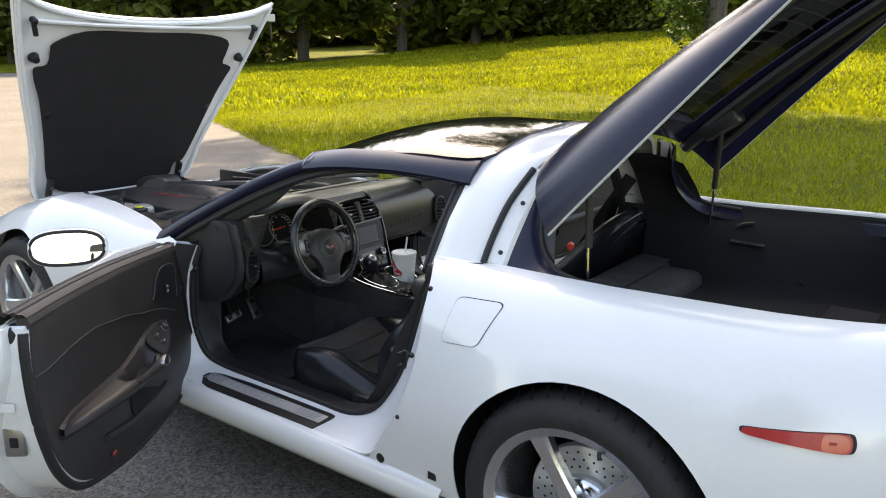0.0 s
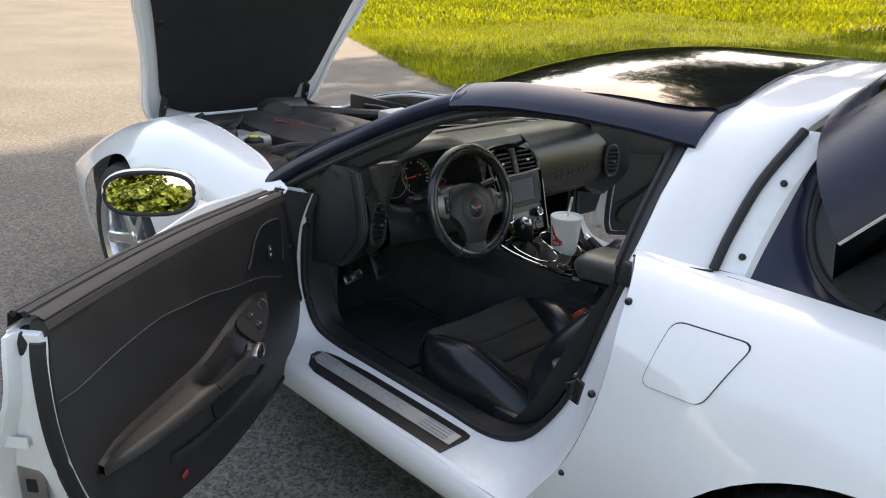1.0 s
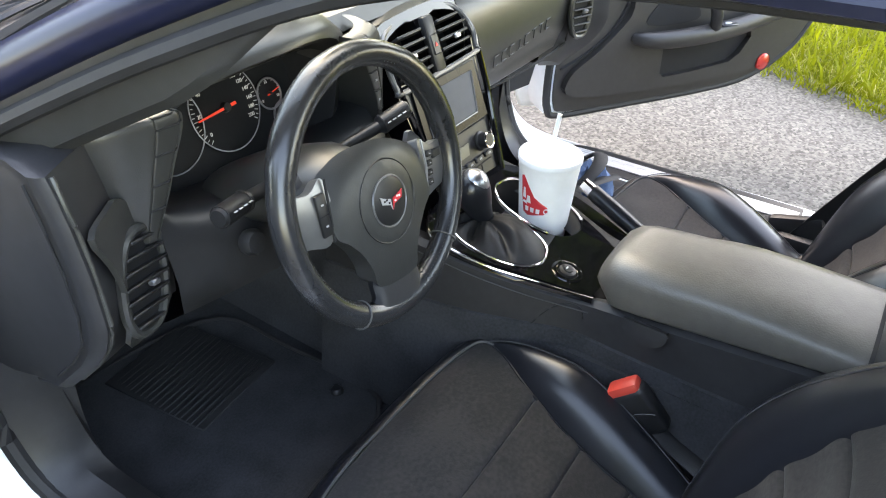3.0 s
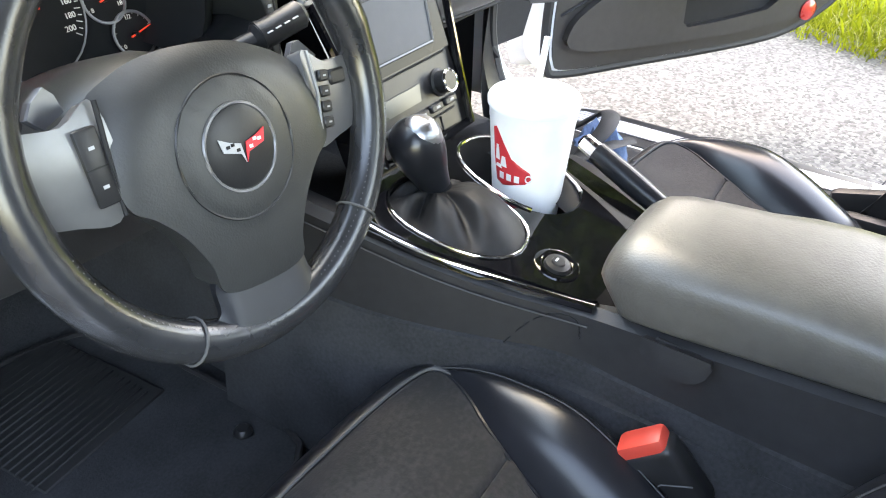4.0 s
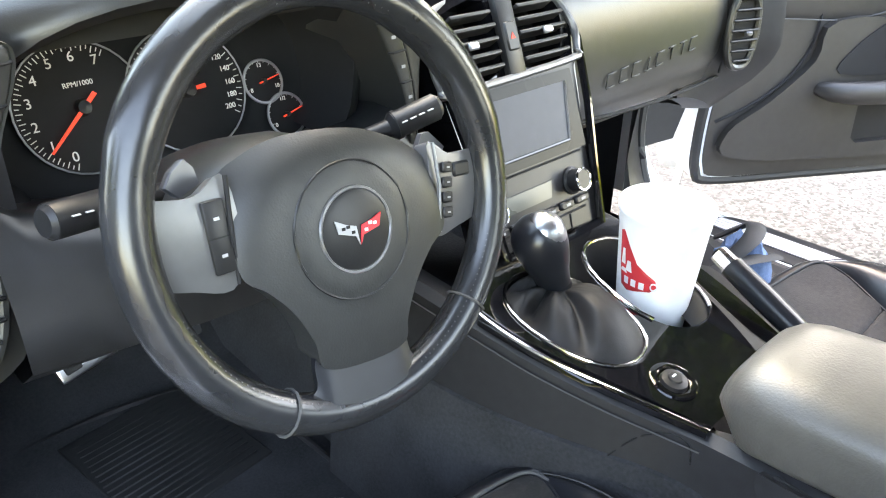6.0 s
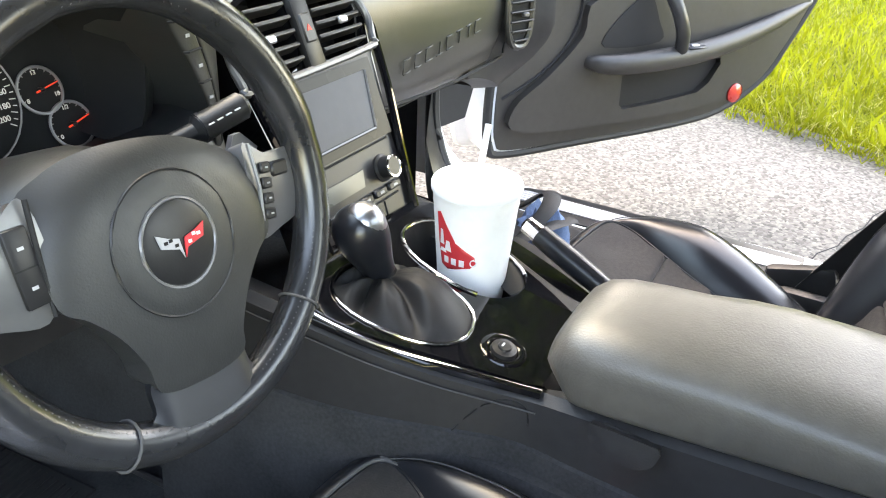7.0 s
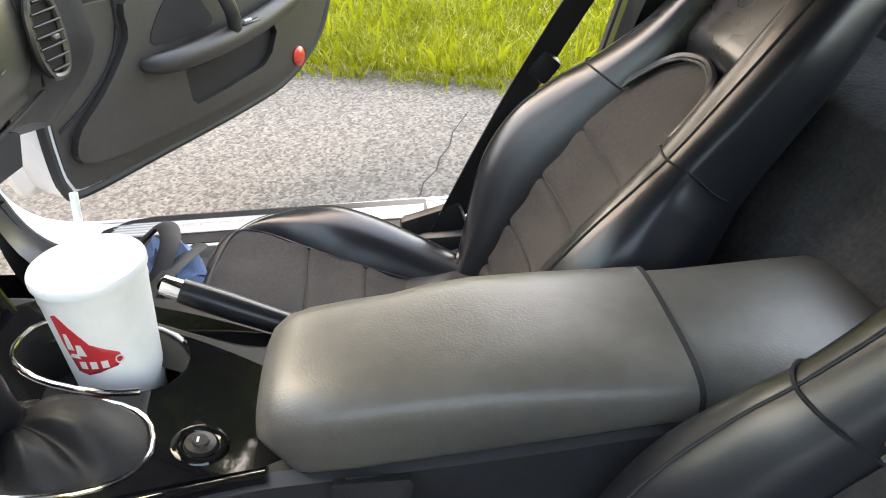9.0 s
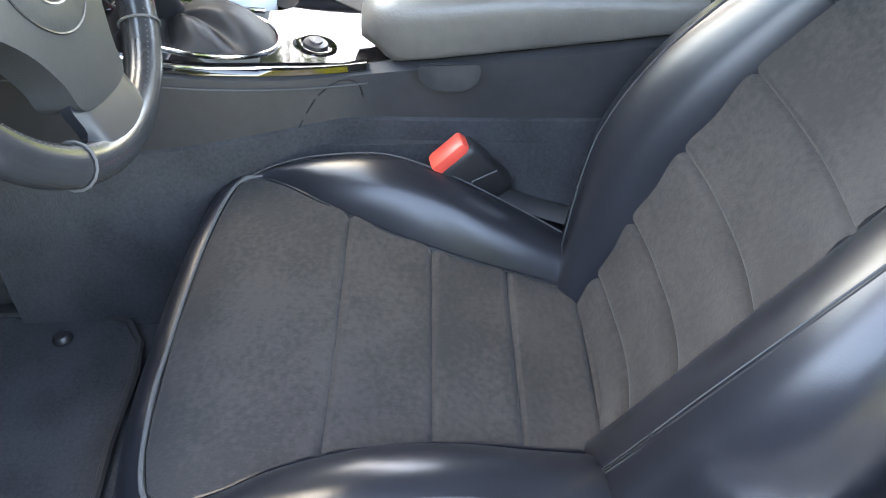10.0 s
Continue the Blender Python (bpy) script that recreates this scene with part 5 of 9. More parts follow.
    for dz in (-0.008, 0.008):
        shape("lock_symbol", rbox(0.006, 0.006, 0.001, 0, 1, frame_at(0.37, 0.695 + dz, 0.0228)), PRINT_WHITE, d, smooth=False)
    # armrest with its pull recess: inner line on the panel and outer lip, from the rear tip to the front
    inner_line = curve([(1.19, 0.590, 0.010), (1.12, 0.604, 0.012), (0.99, 0.599, 0.012), (0.88, 0.592, 0.012), (0.79, 0.588, 0.012), (0.69, 0.600, 0.012), (0.60, 0.612, 0.012), (0.51, 0.612, 0.012), (0.43, 0.596, 0.010), (0.40, 0.590, 0.008)], 6)
    lip_line = curve([(1.195, 0.584, 0.014), (1.135, 0.592, 0.045), (1.01, 0.585, 0.068), (0.88, 0.570, 0.075), (0.775, 0.554, 0.076), (0.675, 0.541, 0.075), (0.595, 0.552, 0.069), (0.53, 0.573, 0.058), (0.47, 0.590, 0.036), (0.415, 0.589, 0.012)], 6)

    def on_rest(f, v, c=0.0):
        """A place on the top of the armrest: f from the rear tip to the front, v from the panel to the lip."""
        i = min(max(f, 0), 0.9999) * (len(inner_line) - 1)
        k = int(i)
        p, q = inner_line[k].lerp(inner_line[k + 1], i - k), lip_line[k].lerp(lip_line[k + 1], i - k)
        w = p.lerp(q, v)
        return skin(w.x, w.y + c * 0.8, w.z + c * 0.6)

    rows_ = []
    for k in range(len(inner_line)):
        f = k / (len(inner_line) - 1)
        p, q = inner_line[k], lip_line[k]
        dep = 0.060 * step01(0.325, 0.365, f) * step01(0.605, 0.565, f)
        fat = math.sin(min(1, f * 1.15) * 3.14) ** 0.5 if f < 0.87 else 0.3
        row = [p + Vector((0, 0.004, -0.012)), p, p.lerp(q, 0.12) + Vector((0, 0.002 - 0.3 * dep, 0)), p.lerp(q, 0.20) + Vector((0, 0.003 - dep, 0)), p.lerp(q, 0.55) + Vector((0, 0.004 - dep, 0)), p.lerp(q, 0.66) + Vector((0, 0.005 - 0.2 * dep, 0.001)), p.lerp(q, 0.80) + Vector((0, 0.006, 0.002)), q + Vector((0, 0.003, 0)), q + Vector((0, -0.010, 0.002)), q + Vector((0, -0.026 * fat - 0.004, -0.010)), q + Vector((0, -0.055 * fat - 0.006, -q.z * 0.75)), q + Vector((0, -0.060 * fat - 0.008, -q.z - 0.008))]
        rows_.append([skin(w.x, w.y, w.z) for w in row])
    shape("armrest", loft(rows_, around=False), DOOR_SKIN, d, "moulded armrest with a pull recess", angle=50)
    # dark sheet in the recess deepens its shade by colour
    shape("pull_shade", patch([(0.372, 0.16), (0.560, 0.16), (0.560, 0.58), (0.372, 0.58)], lambda f, v: on_rest(f, v) + Vector((0, 0, -0.050)), 0.05, 0.002), DARK, d, "dark sheet for the shade in the pull recess")
    shape("recess_seam", tube([on_rest(0.345, v, 0.004) for v in (0.55, 0.7, 0.85, 1.0)] + [skin(0.865, 0.545, 0.070), skin(0.87, 0.525, 0.045)], 0.0018, 5), DARK, d)
    shape("switch_panel", patch([(v.x, v.y) for v in curve([(0.62, 0.04), (0.60, 0.45), (0.625, 0.92), (0.74, 0.95), (0.86, 0.92), (0.955, 0.60), (0.955, 0.35), (0.86, 0.06), (0.74, 0.03)], 4, True)], lambda f, v: on_rest(f, v, 0.0075), 0.03, 0.004), PLASTIC, d, "window switch panel")
    on_pod = lambda f, v, c: basis(on_rest(f, v, c), on_rest(f + 0.01, v) - on_rest(f, v), on_rest(f, v - 0.1) - on_rest(f, v))
    # dark sheet under the switches, shade painted in place of a hollow
    shape("switch_shade", patch([(0.655, 0.14), (0.715, 0.14), (0.715, 0.84), (0.655, 0.84)], lambda f, v: on_rest(f, v, 0.0085), 0.03, 0.001), DARK, d, smooth=False)
    for v in (0.31, 0.67):
        shape("window_switch", rbox(0.026, 0.017, 0.010, 0.004, 2, on_pod(0.684, v, 0.012)), PLASTIC, d, "grey window switch")
        shape("switch_mark", rbox(0.006, 0.004, 0.001, 0, 1, on_pod(0.686, v, 0.0185)), GREY_PRINT, d, smooth=False)
    shape("mirror_dial", lathe([(0, 0.006), (0.011, 0.006), (0.013, 0.003), (0.013, -0.004)], 20, on_pod(0.785, 0.5, 0.009)), PLASTIC, d)
    shape("mirror_dial_ring", tube([on_pod(0.785, 0.5, 0.0125) @ Vector((0.0135 * math.cos(k * 0.349), 0.0135 * math.sin(k * 0.349), 0)) for k in range(18)], 0.0012, 5, closed=True), GUNMETAL, d)
    shape("mirror_switch", rbox(0.006, 0.022, 0.006, 0.002, 1, on_pod(0.835, 0.5, 0.010)), GUNMETAL, d)
    rc = basis(skin(0.642, 0.546, 0.080), -u, (0, 0.25, 1))
    tear = [(0.026 * math.cos(k * 0.262) * (1.0 if math.cos(k * 0.262) > 0 else 1.35), 0.017 * math.sin(k * 0.262)) for k in range(24)]
    shape("release_ring", loft([[rc @ Vector((x * e, y * e, z)) for x, y in tear] for e, z in ((1.0, -0.012), (1.0, 0.0), (0.94, 0.004), (0.72, 0.002), (0.66, -0.003))], ends=False), SILVER, d, "satin silver door release surround")
    shape("release_button", lathe([(0, 0.005), (0.010, 0.004), (0.015, -0.001), (0.019, -0.006)], 18, rc), PLASTIC, d)
    if not passenger:
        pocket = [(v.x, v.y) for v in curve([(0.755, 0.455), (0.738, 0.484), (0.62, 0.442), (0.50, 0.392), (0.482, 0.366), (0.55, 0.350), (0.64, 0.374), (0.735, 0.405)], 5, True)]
        # flat dark sheet: the shade of an open pocket, as colour
        shape("map_pocket_shade", patch(pocket, lambda a, z: skin(a, z, 0.004), 0.03, -0.004), DARK, d, "dark sheet for the shade in the map pocket")
        shape("pocket_lip", tube([skin(q.x, q.y, 0.006) for q in curve([(0.95, 0.44), (0.80, 0.402), (0.62, 0.376), (0.50, 0.362), (0.40, 0.36)], 5)], 0.012, 8, flat=0.5, up=n), DOOR_SKIN, d)
        shape("lower_reflector", rbox(0.026, 0.014, 0.006, 0.004, 1, frame_at(0.91, 0.372, 0.006)), RED_LETTER, d, "dark red reflector")
        # edge of the door: latch, labels, plug
        e = lambda z, c: basis(at(1.30 - 0.10 * step01(0.65, 0.45, z) - 0.02 * step01(0.75, 0.60, z), z, c), -n, (0, 0, 1))
        shape("door_latch", rbox(0.05, 0.075, 0.012, 0.008, 2, e(0.60, -0.065)), SILVER, d, "steel door latch")
        shape("latch_slot", rbox(0.024, 0.03, 0.016, 0.004, 1, e(0.60, -0.065)), DARK, d)
        shape("edge_plug", lathe([(0, 0.012), (0.008, 0.011), (0.011, 0.0)], 12, e(0.585, -0.015)), PLASTIC, d)
        shape("tyre_label", rbox(0.07, 0.05, 0.002, 0, 1, e(0.52, -0.065)), GREY_PRINT, d, "grey sticker", smooth=False)
        shape("label_strip", rbox(0.06, 0.02, 0.002, 0, 1, e(0.70, -0.07)), PRINT_WHITE, d, "white sticker", smooth=False)
        # mirror
        c = Vector((-1.222, 1.662, 0.856))
        face = Vector((-0.565, -0.80, 0.145)).normalized()
        right = Vector((0, 0, 1)).cross(face).normalized()
        upv = face.cross(right)

        def oval(rx, rz, off, k=28, e=2.7, sx=0.0):
            out = []
            for i in range(k):
                a = 2 * math.pi * i / k
                ca, sa = math.cos(a), math.sin(a)
                out.append(c + right * (sx + rx * math.copysign(abs(ca) ** (2 / e), ca)) + upv * (rz * math.copysign(abs(sa) ** (2 / e), sa)) + face * off)
            return out

        hs = shape("mirror_housing", loft([oval(0.112, 0.056, 0.008), oval(0.119, 0.062, 0.0), oval(0.121, 0.064, -0.02), oval(0.112, 0.058, -0.055), oval(0.085, 0.042, -0.085, sx=0.02), oval(0.04, 0.02, -0.10, sx=0.03)]), WHITE, d, "white oval door mirror", angle=60)
        shape("mirror_rim", tube(oval(0.110, 0.054, 0.008), 0.006, 6, closed=True), RUBBER, d)
        ov = oval(0.107, 0.051, 0.0095)
        shape("mirror_glass", ([c + face * 0.0095] + ov, [[0, i + 1, (i + 1) % len(ov) + 1] for i in range(len(ov))]), MIRROR, d, "mirror glass", smooth=False)
        stalk = [c + right * 0.09 + face * -0.035 + Vector((0, 0, -0.03)), c + right * 0.13 + face * -0.055 + Vector((0, 0, -0.055)), c + right * 0.17 + face * -0.08 + Vector((0, 0, -0.075))]
        shape("mirror_stalk", tube(curve(stalk, 5), [0.036, 0.036, 0.034], 12, flat=0.6), WHITE, d, "white mirror arm")
    return d


door(-1, (-0.724, 1.742), 50.6, False)
door(1, (0.77, 1.775), 58.5, True)


# ---- hood ----
hinge_y, hinge_z, hood_tilt = 3.46, 0.64, math.degrees(math.atan2(0.803, -0.446))
hd = Vector((0, math.cos(radians(hood_tilt)), math.sin(radians(hood_tilt))))
hn = Vector((0, -hd.z, hd.y)) * -1
hn = Vector((1, 0, 0)).cross(hd)
if hn.y > 0:
    hn = -hn


def hood_at(x, l, c=0.0):
    bow = 0.05 * (1 - (x / 0.7) ** 2) - 0.02
    return Vector((0, hinge_y, hinge_z)) + hd * l + Vector((x, 0, 0)) + hn * (c - bow)


HOOD = [(v.x, v.y) for v in curve([(-0.465, 0.06), (-0.535, 0.40), (-0.615, 0.70), (-0.675, 0.95), (-0.735, 1.25), (-0.715, 1.265), (-0.60, 1.205), (-0.35, 1.145), (0, 1.12), (0.35, 1.145), (0.60, 1.205), (0.715, 1.265), (0.735, 1.25), (0.675, 0.95), (0.615, 0.70), (0.535, 0.40), (0.465, 0.06), (0.25, 0.045), (0, 0.04), (-0.25, 0.045)], 4, True)]
hood = shape("hood", patch(HOOD, lambda x, l: hood_at(x, l), 0.05, 0.022), WHITE, car, "open white hood hinged at the nose")
rim = [hood_at(x * 0.975, 0.04 + (l - 0.04) * 0.985, 0.008) for x, l in HOOD]
shape("hood_flange", tube(rim, 0.012, 8, closed=True), JAMB, hood)
INS = [(v.x, v.y) for v in curve([(-0.415, 0.19), (-0.46, 0.40), (-0.53, 0.68), (-0.575, 0.80), (-0.585, 0.87), (-0.52, 0.885), (-0.515, 0.96), (-0.50, 1.00), (-0.34, 1.055), (0, 1.05), (0.34, 1.055), (0.50, 1.03), (0.515, 0.96), (0.51, 0.885), (0.57, 0.86), (0.555, 0.80), (0.52, 0.68), (0.46, 0.40), (0.415, 0.22), (0.36, 0.20), (0.34, 0.10), (0.20, 0.06), (0, 0.05), (-0.20, 0.06), (-0.34, 0.10)], 3, True)]
shape("hood_liner", patch(INS, lambda x, l: hood_at(x, l, 0.016 + 0.006 * math.sin(x * 5) * math.sin(l * 6)), 0.05, 0.012), INSULATION, hood, "black hood insulation mat")
shape("hood_beam", tube([hood_at(x, 1.085 + 0.10 * abs(x) ** 2.2, 0.012) for x in [-0.62 + 0.062 * k for k in range(21)]], 0.020, 8, flat=0.6), JAMB, hood)
for sg in (-1, 1):
    shape("hood_bumper", lathe([(0, 0.035), (0.016, 0.032), (0.020, 0.02), (0.028, 0.0)], 10, basis(hood_at(sg * 0.598, 0.93, 0.01), (1, 0, 0), hd) @ Matrix.Rotation(0, 4, "X")), PLASTIC, hood, "black hood catch")
    shape("hood_latch", joined(rbox(0.028, 0.028, 0.04, 0.006, 1, basis(hood_at(sg * 0.635, 1.13, 0.03), (1, 0, 0), hd)), tube([hood_at(sg * 0.635, 1.12, 0.03), hood_at(sg * 0.62, 1.06, 0.04)], 0.012, 8)), PLASTIC, hood, "black hood latch")
    shape("liner_clip", lathe([(0, 0.006), (0.014, 0.003), (0.016, 0)], 10, basis(hood_at(sg * 0.48, 0.60, 0.02), (1, 0, 0), hd)), PLASTIC, hood)
    arm = [hood_at(sg * 0.40, 0.20, 0.02), hood_at(sg * 0.405, 0.08, 0.03), Vector((sg * 0.41, 3.38, 0.70)), Vector((sg * 0.42, 3.33, 0.64))]
    h = shape("hood_hinge", tube(curve(arm, 5), [0.030, 0.028, 0.024, 0.02], 8, flat=0.4, up=(1, 0, 0)), PLASTIC, car, "black hood hinge")
    shape("hinge_bolt", lathe([(0, 0.008), (0.009, 0.006), (0.011, 0)], 8, basis(hood_at(sg * 0.40, 0.15, 0.045), (1, 0, 0), hd)), SILVER, h)
    if sg > 0:
        shape("hood_strut", tube([Vector((0.41, 3.36, 0.71)), Vector((0.44, 3.02, 0.66))], 0.010, 8), PLASTIC, car, "black hood gas strut")

# ---- engine bay ----
bay = shape("engine_bay", loft([[(-0.66 * k, y, 0.70 - 0.2 * (1 - k)), (-0.60 * k, y, 0.60), (0.60 * k, y, 0.60), (0.66 * k, y, 0.70 - 0.2 * (1 - k))] for y, k in ((2.2, 1.0), (2.6, 1.0), (3.0, 1.0), (3.2, 0.92), (3.4, 0.70))], around=False), DARK, car, "dark engine bay")
front_rail = [(-0.60, 3.28, 0.665), (-0.40, 3.40, 0.655), (0, 3.45, 0.65), (0.40, 3.40, 0.655), (0.60, 3.28, 0.665)]
shape("front_rail", tube(curve(front_rail, 6), 0.022, 8, flat=0.8), JAMB, bay, "white front panel edge")
for k in range(5):
    q = curve(front_rail, 6)[3 + 4 * k]
    shape("rail_bolt", lathe([(0, 0.01), (0.010, 0.008), (0.012, 0)], 8, pose(q.x, q.y - 0.012, q.z + 0.016, 40)), PLASTIC, bay)
cover = [(v.x, v.y) for v in curve([(-0.26, 2.42), (-0.27, 2.75), (-0.22, 3.0), (-0.08, 3.10), (0.10, 3.10), (0.22, 3.0), (0.24, 2.75), (0.22, 2.42), (0, 2.36)], 4, True)]
shape("engine_cover", patch(cover, lambda x, y: (x, y, 0.755 - 0.25 * x * x - 0.12 * max(0, y - 2.7) ** 2 + 0.010 * (1 if abs(abs(x) - 0.12) < 0.05 else 0)), 0.04, 0.05), ENGINE, bay, "ribbed black plastic engine cover")
for k in range(8):
    shape("cover_letter_bar", rbox(0.030, 0.024 - 0.004 * (k % 3), 0.004, 0, 1, pose(-0.092 - 0.0095 * k, 2.50 + 0.037 * k, 0.7605, 0, 8, 14)), RED_LETTER, bay, smooth=False)
shape("cover_rail", tube([(-0.10, 2.42, 0.765), (-0.10, 3.02, 0.75)], 0.014, 8), ENGINE, bay)
intake = tube(curve([(0.0, 3.02, 0.74), (0.06, 3.16, 0.735), (0.16, 3.24, 0.72), (0.28, 3.25, 0.71)], 5), 0.075, 12, flat=0.7)
shape("air_intake", intake, ENGINE, bay, "black ribbed air intake duct")
dome_rows = []
for k in range(21):
    y = 2.46 + 0.50 * k / 20
    ridge = 0.008 * abs(math.sin((k / 20) * 4 * 3.14159)) ** 0.6
    end = math.sin(3.14159 * (0.06 + 0.88 * k / 20)) ** 0.35
    dome_rows.append([(x, y, 0.70 + (0.075 + ridge) * end * max(0.0, 1 - ((x - 0.04) / 0.115) ** 2) ** 0.5) for x in [-0.075 + 0.0115 * j for j in range(21)]])
shape("intake_manifold", loft(dome_rows, around=False), ENGINE, bay, "dark ribbed intake manifold")
shape("radiator_shroud", rbox(0.95, 0.16, 0.09, 0.03, 2, pose(-0.02, 3.24, 0.665)), ENGINE, bay, "black radiator shroud")
shape("right_panel", rbox(0.05, 0.95, 0.16, 0.02, 2, pose(0.585, 2.72, 0.69)), ENGINE, bay)
shape("fuse_box", rbox(0.16, 0.22, 0.06, 0.015, 2, pose(0.43, 2.58, 0.74)), SIGN, bay, "pale fuse box lid")
shape("brace", tube([(0.10, 3.12, 0.73), (0.40, 2.72, 0.74), (0.50, 2.5, 0.74)], 0.022, 8), ENGINE, bay)
shape("battery_cover", rbox(0.20, 0.24, 0.06, 0.02, 2, pose(-0.50, 2.40, 0.715)), ENGINE, bay)
shape("coolant_tank", lathe([(0, 0.06), (0.036, 0.058), (0.042, 0.05), (0.042, 0.02), (0.05, 0.0), (0.06, -0.05)], 20, pose(-0.51, 2.575, 0.735)), PLASTIC, bay, "black coolant cap")
shape("brake_fluid", joined(rbox(0.12, 0.15, 0.05, 0.02, 2, pose(-0.40, 2.665, 0.725)), rbox(0.10, 0.10, 0.07, 0.025, 2, pose(-0.36, 2.60, 0.72))), ENGINE_LIGHT, bay, "pale cast brake reservoir")
shape("oil_cap", lathe([(0, 0.03), (0.022, 0.03), (0.026, 0.024), (0.038, 0.02), (0.040, 0.0), (0.040, -0.03)], 18, pose(-0.433, 2.50, 0.735)), PLASTIC, bay)
shape("oil_cap_mark", lathe([(0, 0.033), (0.020, 0.033), (0.021, 0.028)], 16, pose(-0.433, 2.50, 0.735)), YELLOW, bay, "yellow filler mark")
shape("washer_filler", lathe([(0, 0.05), (0.012, 0.05), (0.014, 0.02), (0.03, 0.015), (0.034, -0.03)], 14, pose(-0.615, 2.27, 0.755)), PLASTIC, bay)
shape("engine_lid", rbox(0.40, 0.30, 0.04, 0.015, 2, pose(-0.50, 2.22, 0.735, 4, 6, 10)), PLASTIC, bay, "black plastic cowl side cover")
for k in range(9):
    shape("lid_slot", rbox(0.006, 0.08, 0.012, 0.002, 1, pose(-0.50 + 0.016 * k, 2.20, 0.756 + 0.001 * k, 4, 6, 20)), DARK, bay)
for x0, y0, x1, y1 in ((-0.60, 2.55, -0.15, 3.1), (-0.62, 2.85, -0.30, 3.2), (-0.30, 2.40, 0.30, 2.34), (-0.62, 2.35, -0.20, 2.32), (0.30, 2.40, 0.52, 3.0)):
    shape("hose", tube(curve([(x0, y0, 0.72), ((x0 + x1) / 2 + 0.03, (y0 + y1) / 2 - 0.02, 0.755), (x1, y1, 0.73)], 6), 0.013, 8), RUBBER, bay)

# ---- rear hatch ----
HINGE = Vector((0, 0.335, 1.215))
lift = Matrix.Translation(HINGE) @ Matrix.Rotation(radians(-48), 4, "X") @ Matrix.Translation(-HINGE)


def hatch_at(u, v, off=0.0):
    """u: across, -1 to 1; v: from the roof to the tail. Closed shape, then lifted."""
    hw = 0.70 - 0.03 * v * v
    x = hw * math.sin(u * 1.45) / math.sin(1.45)
    edge = max(0, abs(u) - 0.22) / 0.78
    drop = (0.247 - 0.10 * v - 0.12 * v * v) * edge ** 1.9
    y = 0.335 - 1.02 * v + 0.04 * u * u * (1 - v)
    z = 1.215 - 0.10 * v - 0.14 * v * v - drop
    nrm = Vector((math.sin(u * 1.1), -0.15, math.cos(u * 1.1)))
    return lift @ (Vector((x, y, z)) + nrm * off)


glass_rows = [[hatch_at(-0.60 + 1.2 * k / 12, 0.08 + 0.84 * j / 10, 0.0) for k in range(13)] for j in range(11)]
hatch = shape("hatch", loft([[hatch_at(u, v / 14, 0.0) for u in [s * (0.58 + 0.42 * k / 8) for k in range(9)]] for v in range(15) for s in (-1,)], around=False), HATCH_BLACK, car, "raised black glass rear hatch", angle=60)
for s in (-1, 1):
    outer = [[hatch_at(s * (0.58 + 0.42 * k / 8), v / 14, 0.004) for k in range(9)] for v in range(15)]
    inner = [[hatch_at(s * (0.58 + 0.42 * k / 8), v / 14, -0.004 - 0.012 * math.sin(k / 8 * 3.14)) for k in range(9)] for v in range(15)]
    ring = [o + list(reversed(i)) for o, i in zip(outer, inner)]
    shape("hatch_side", loft(ring), HATCH_BLACK, hatch, "glossy black hatch side", angle=60)
    shape("hatch_side_edge", tube([hatch_at(s, v / 14, 0.0) for v in range(15)], 0.0042, 6), SIGN, hatch, "pale edge of the hatch glass")
    shape("hatch_inner_frame", tube([hatch_at(s * 0.66, v / 14, -0.035) for v in range(15)], 0.036, 8, flat=0.7), PLASTIC, hatch, "black hatch frame")
    shape("hatch_trim", tube([hatch_at(s * 0.86, v / 14, -0.03) for v in range(1, 15)], 0.030, 8, flat=0.5), RUBBER, hatch)
for v0, v1 in ((0.0, 0.09), (0.90, 1.0)):
    band = [[hatch_at(-0.62 + 1.24 * k / 16, v0, 0.004), hatch_at(-0.62 + 1.24 * k / 16, v1, 0.004), hatch_at(-0.62 + 1.24 * k / 16, v1, -0.02), hatch_at(-0.62 + 1.24 * k / 16, v0, -0.02)] for k in range(17)]
    shape("hatch_band", loft(band), HATCH_BLACK, hatch)
gl = shape("hatch_glass", loft(glass_rows, around=False), HATCH_GLASS, hatch, "tinted rear glass with heater lines")
gl.visible_shadow = False
for j in range(15):
    v = 0.12 + 0.052 * j
    shape("heater_line", tube([hatch_at(-0.57 + 0.114 * k, v, -0.003) for k in range(11)], 0.0010, 4), DARK, hatch)
shape("rear_lip", tube([hatch_at(-0.9 + 0.09 * k, 1.0, -0.01) for k in range(21)], 0.022, 8, flat=0.6), PLASTIC, hatch)
shape("hatch_lock", rbox(0.16, 0.07, 0.05, 0.02, 2, Matrix.Translation(hatch_at(0, 0.98, -0.04))), PLASTIC, hatch, "black hatch latch")
for s in (-1, 1):
    e = hatch_at(s * 0.70, 0.16, -0.05)
    shape("strut_mount", rbox(0.10, 0.16, 0.06, 0.02, 2, basis(e, (1, 0, 0), hatch_at(0, 1) - hatch_at(0, 0))), PLASTIC, hatch, "black strut mounting")
    foot = Vector((s * 0.60, 0.16 if s > 0 else 0.10, 0.74))
    st = shape("hatch_strut", tube([e, e.lerp(foot, 0.52)], 0.011, 8), PLASTIC, car, "black gas strut of the hatch")
    shape("strut_rod", tube([e.lerp(foot, 0.5), foot], 0.005, 8), CHROME, st, "steel strut rod")

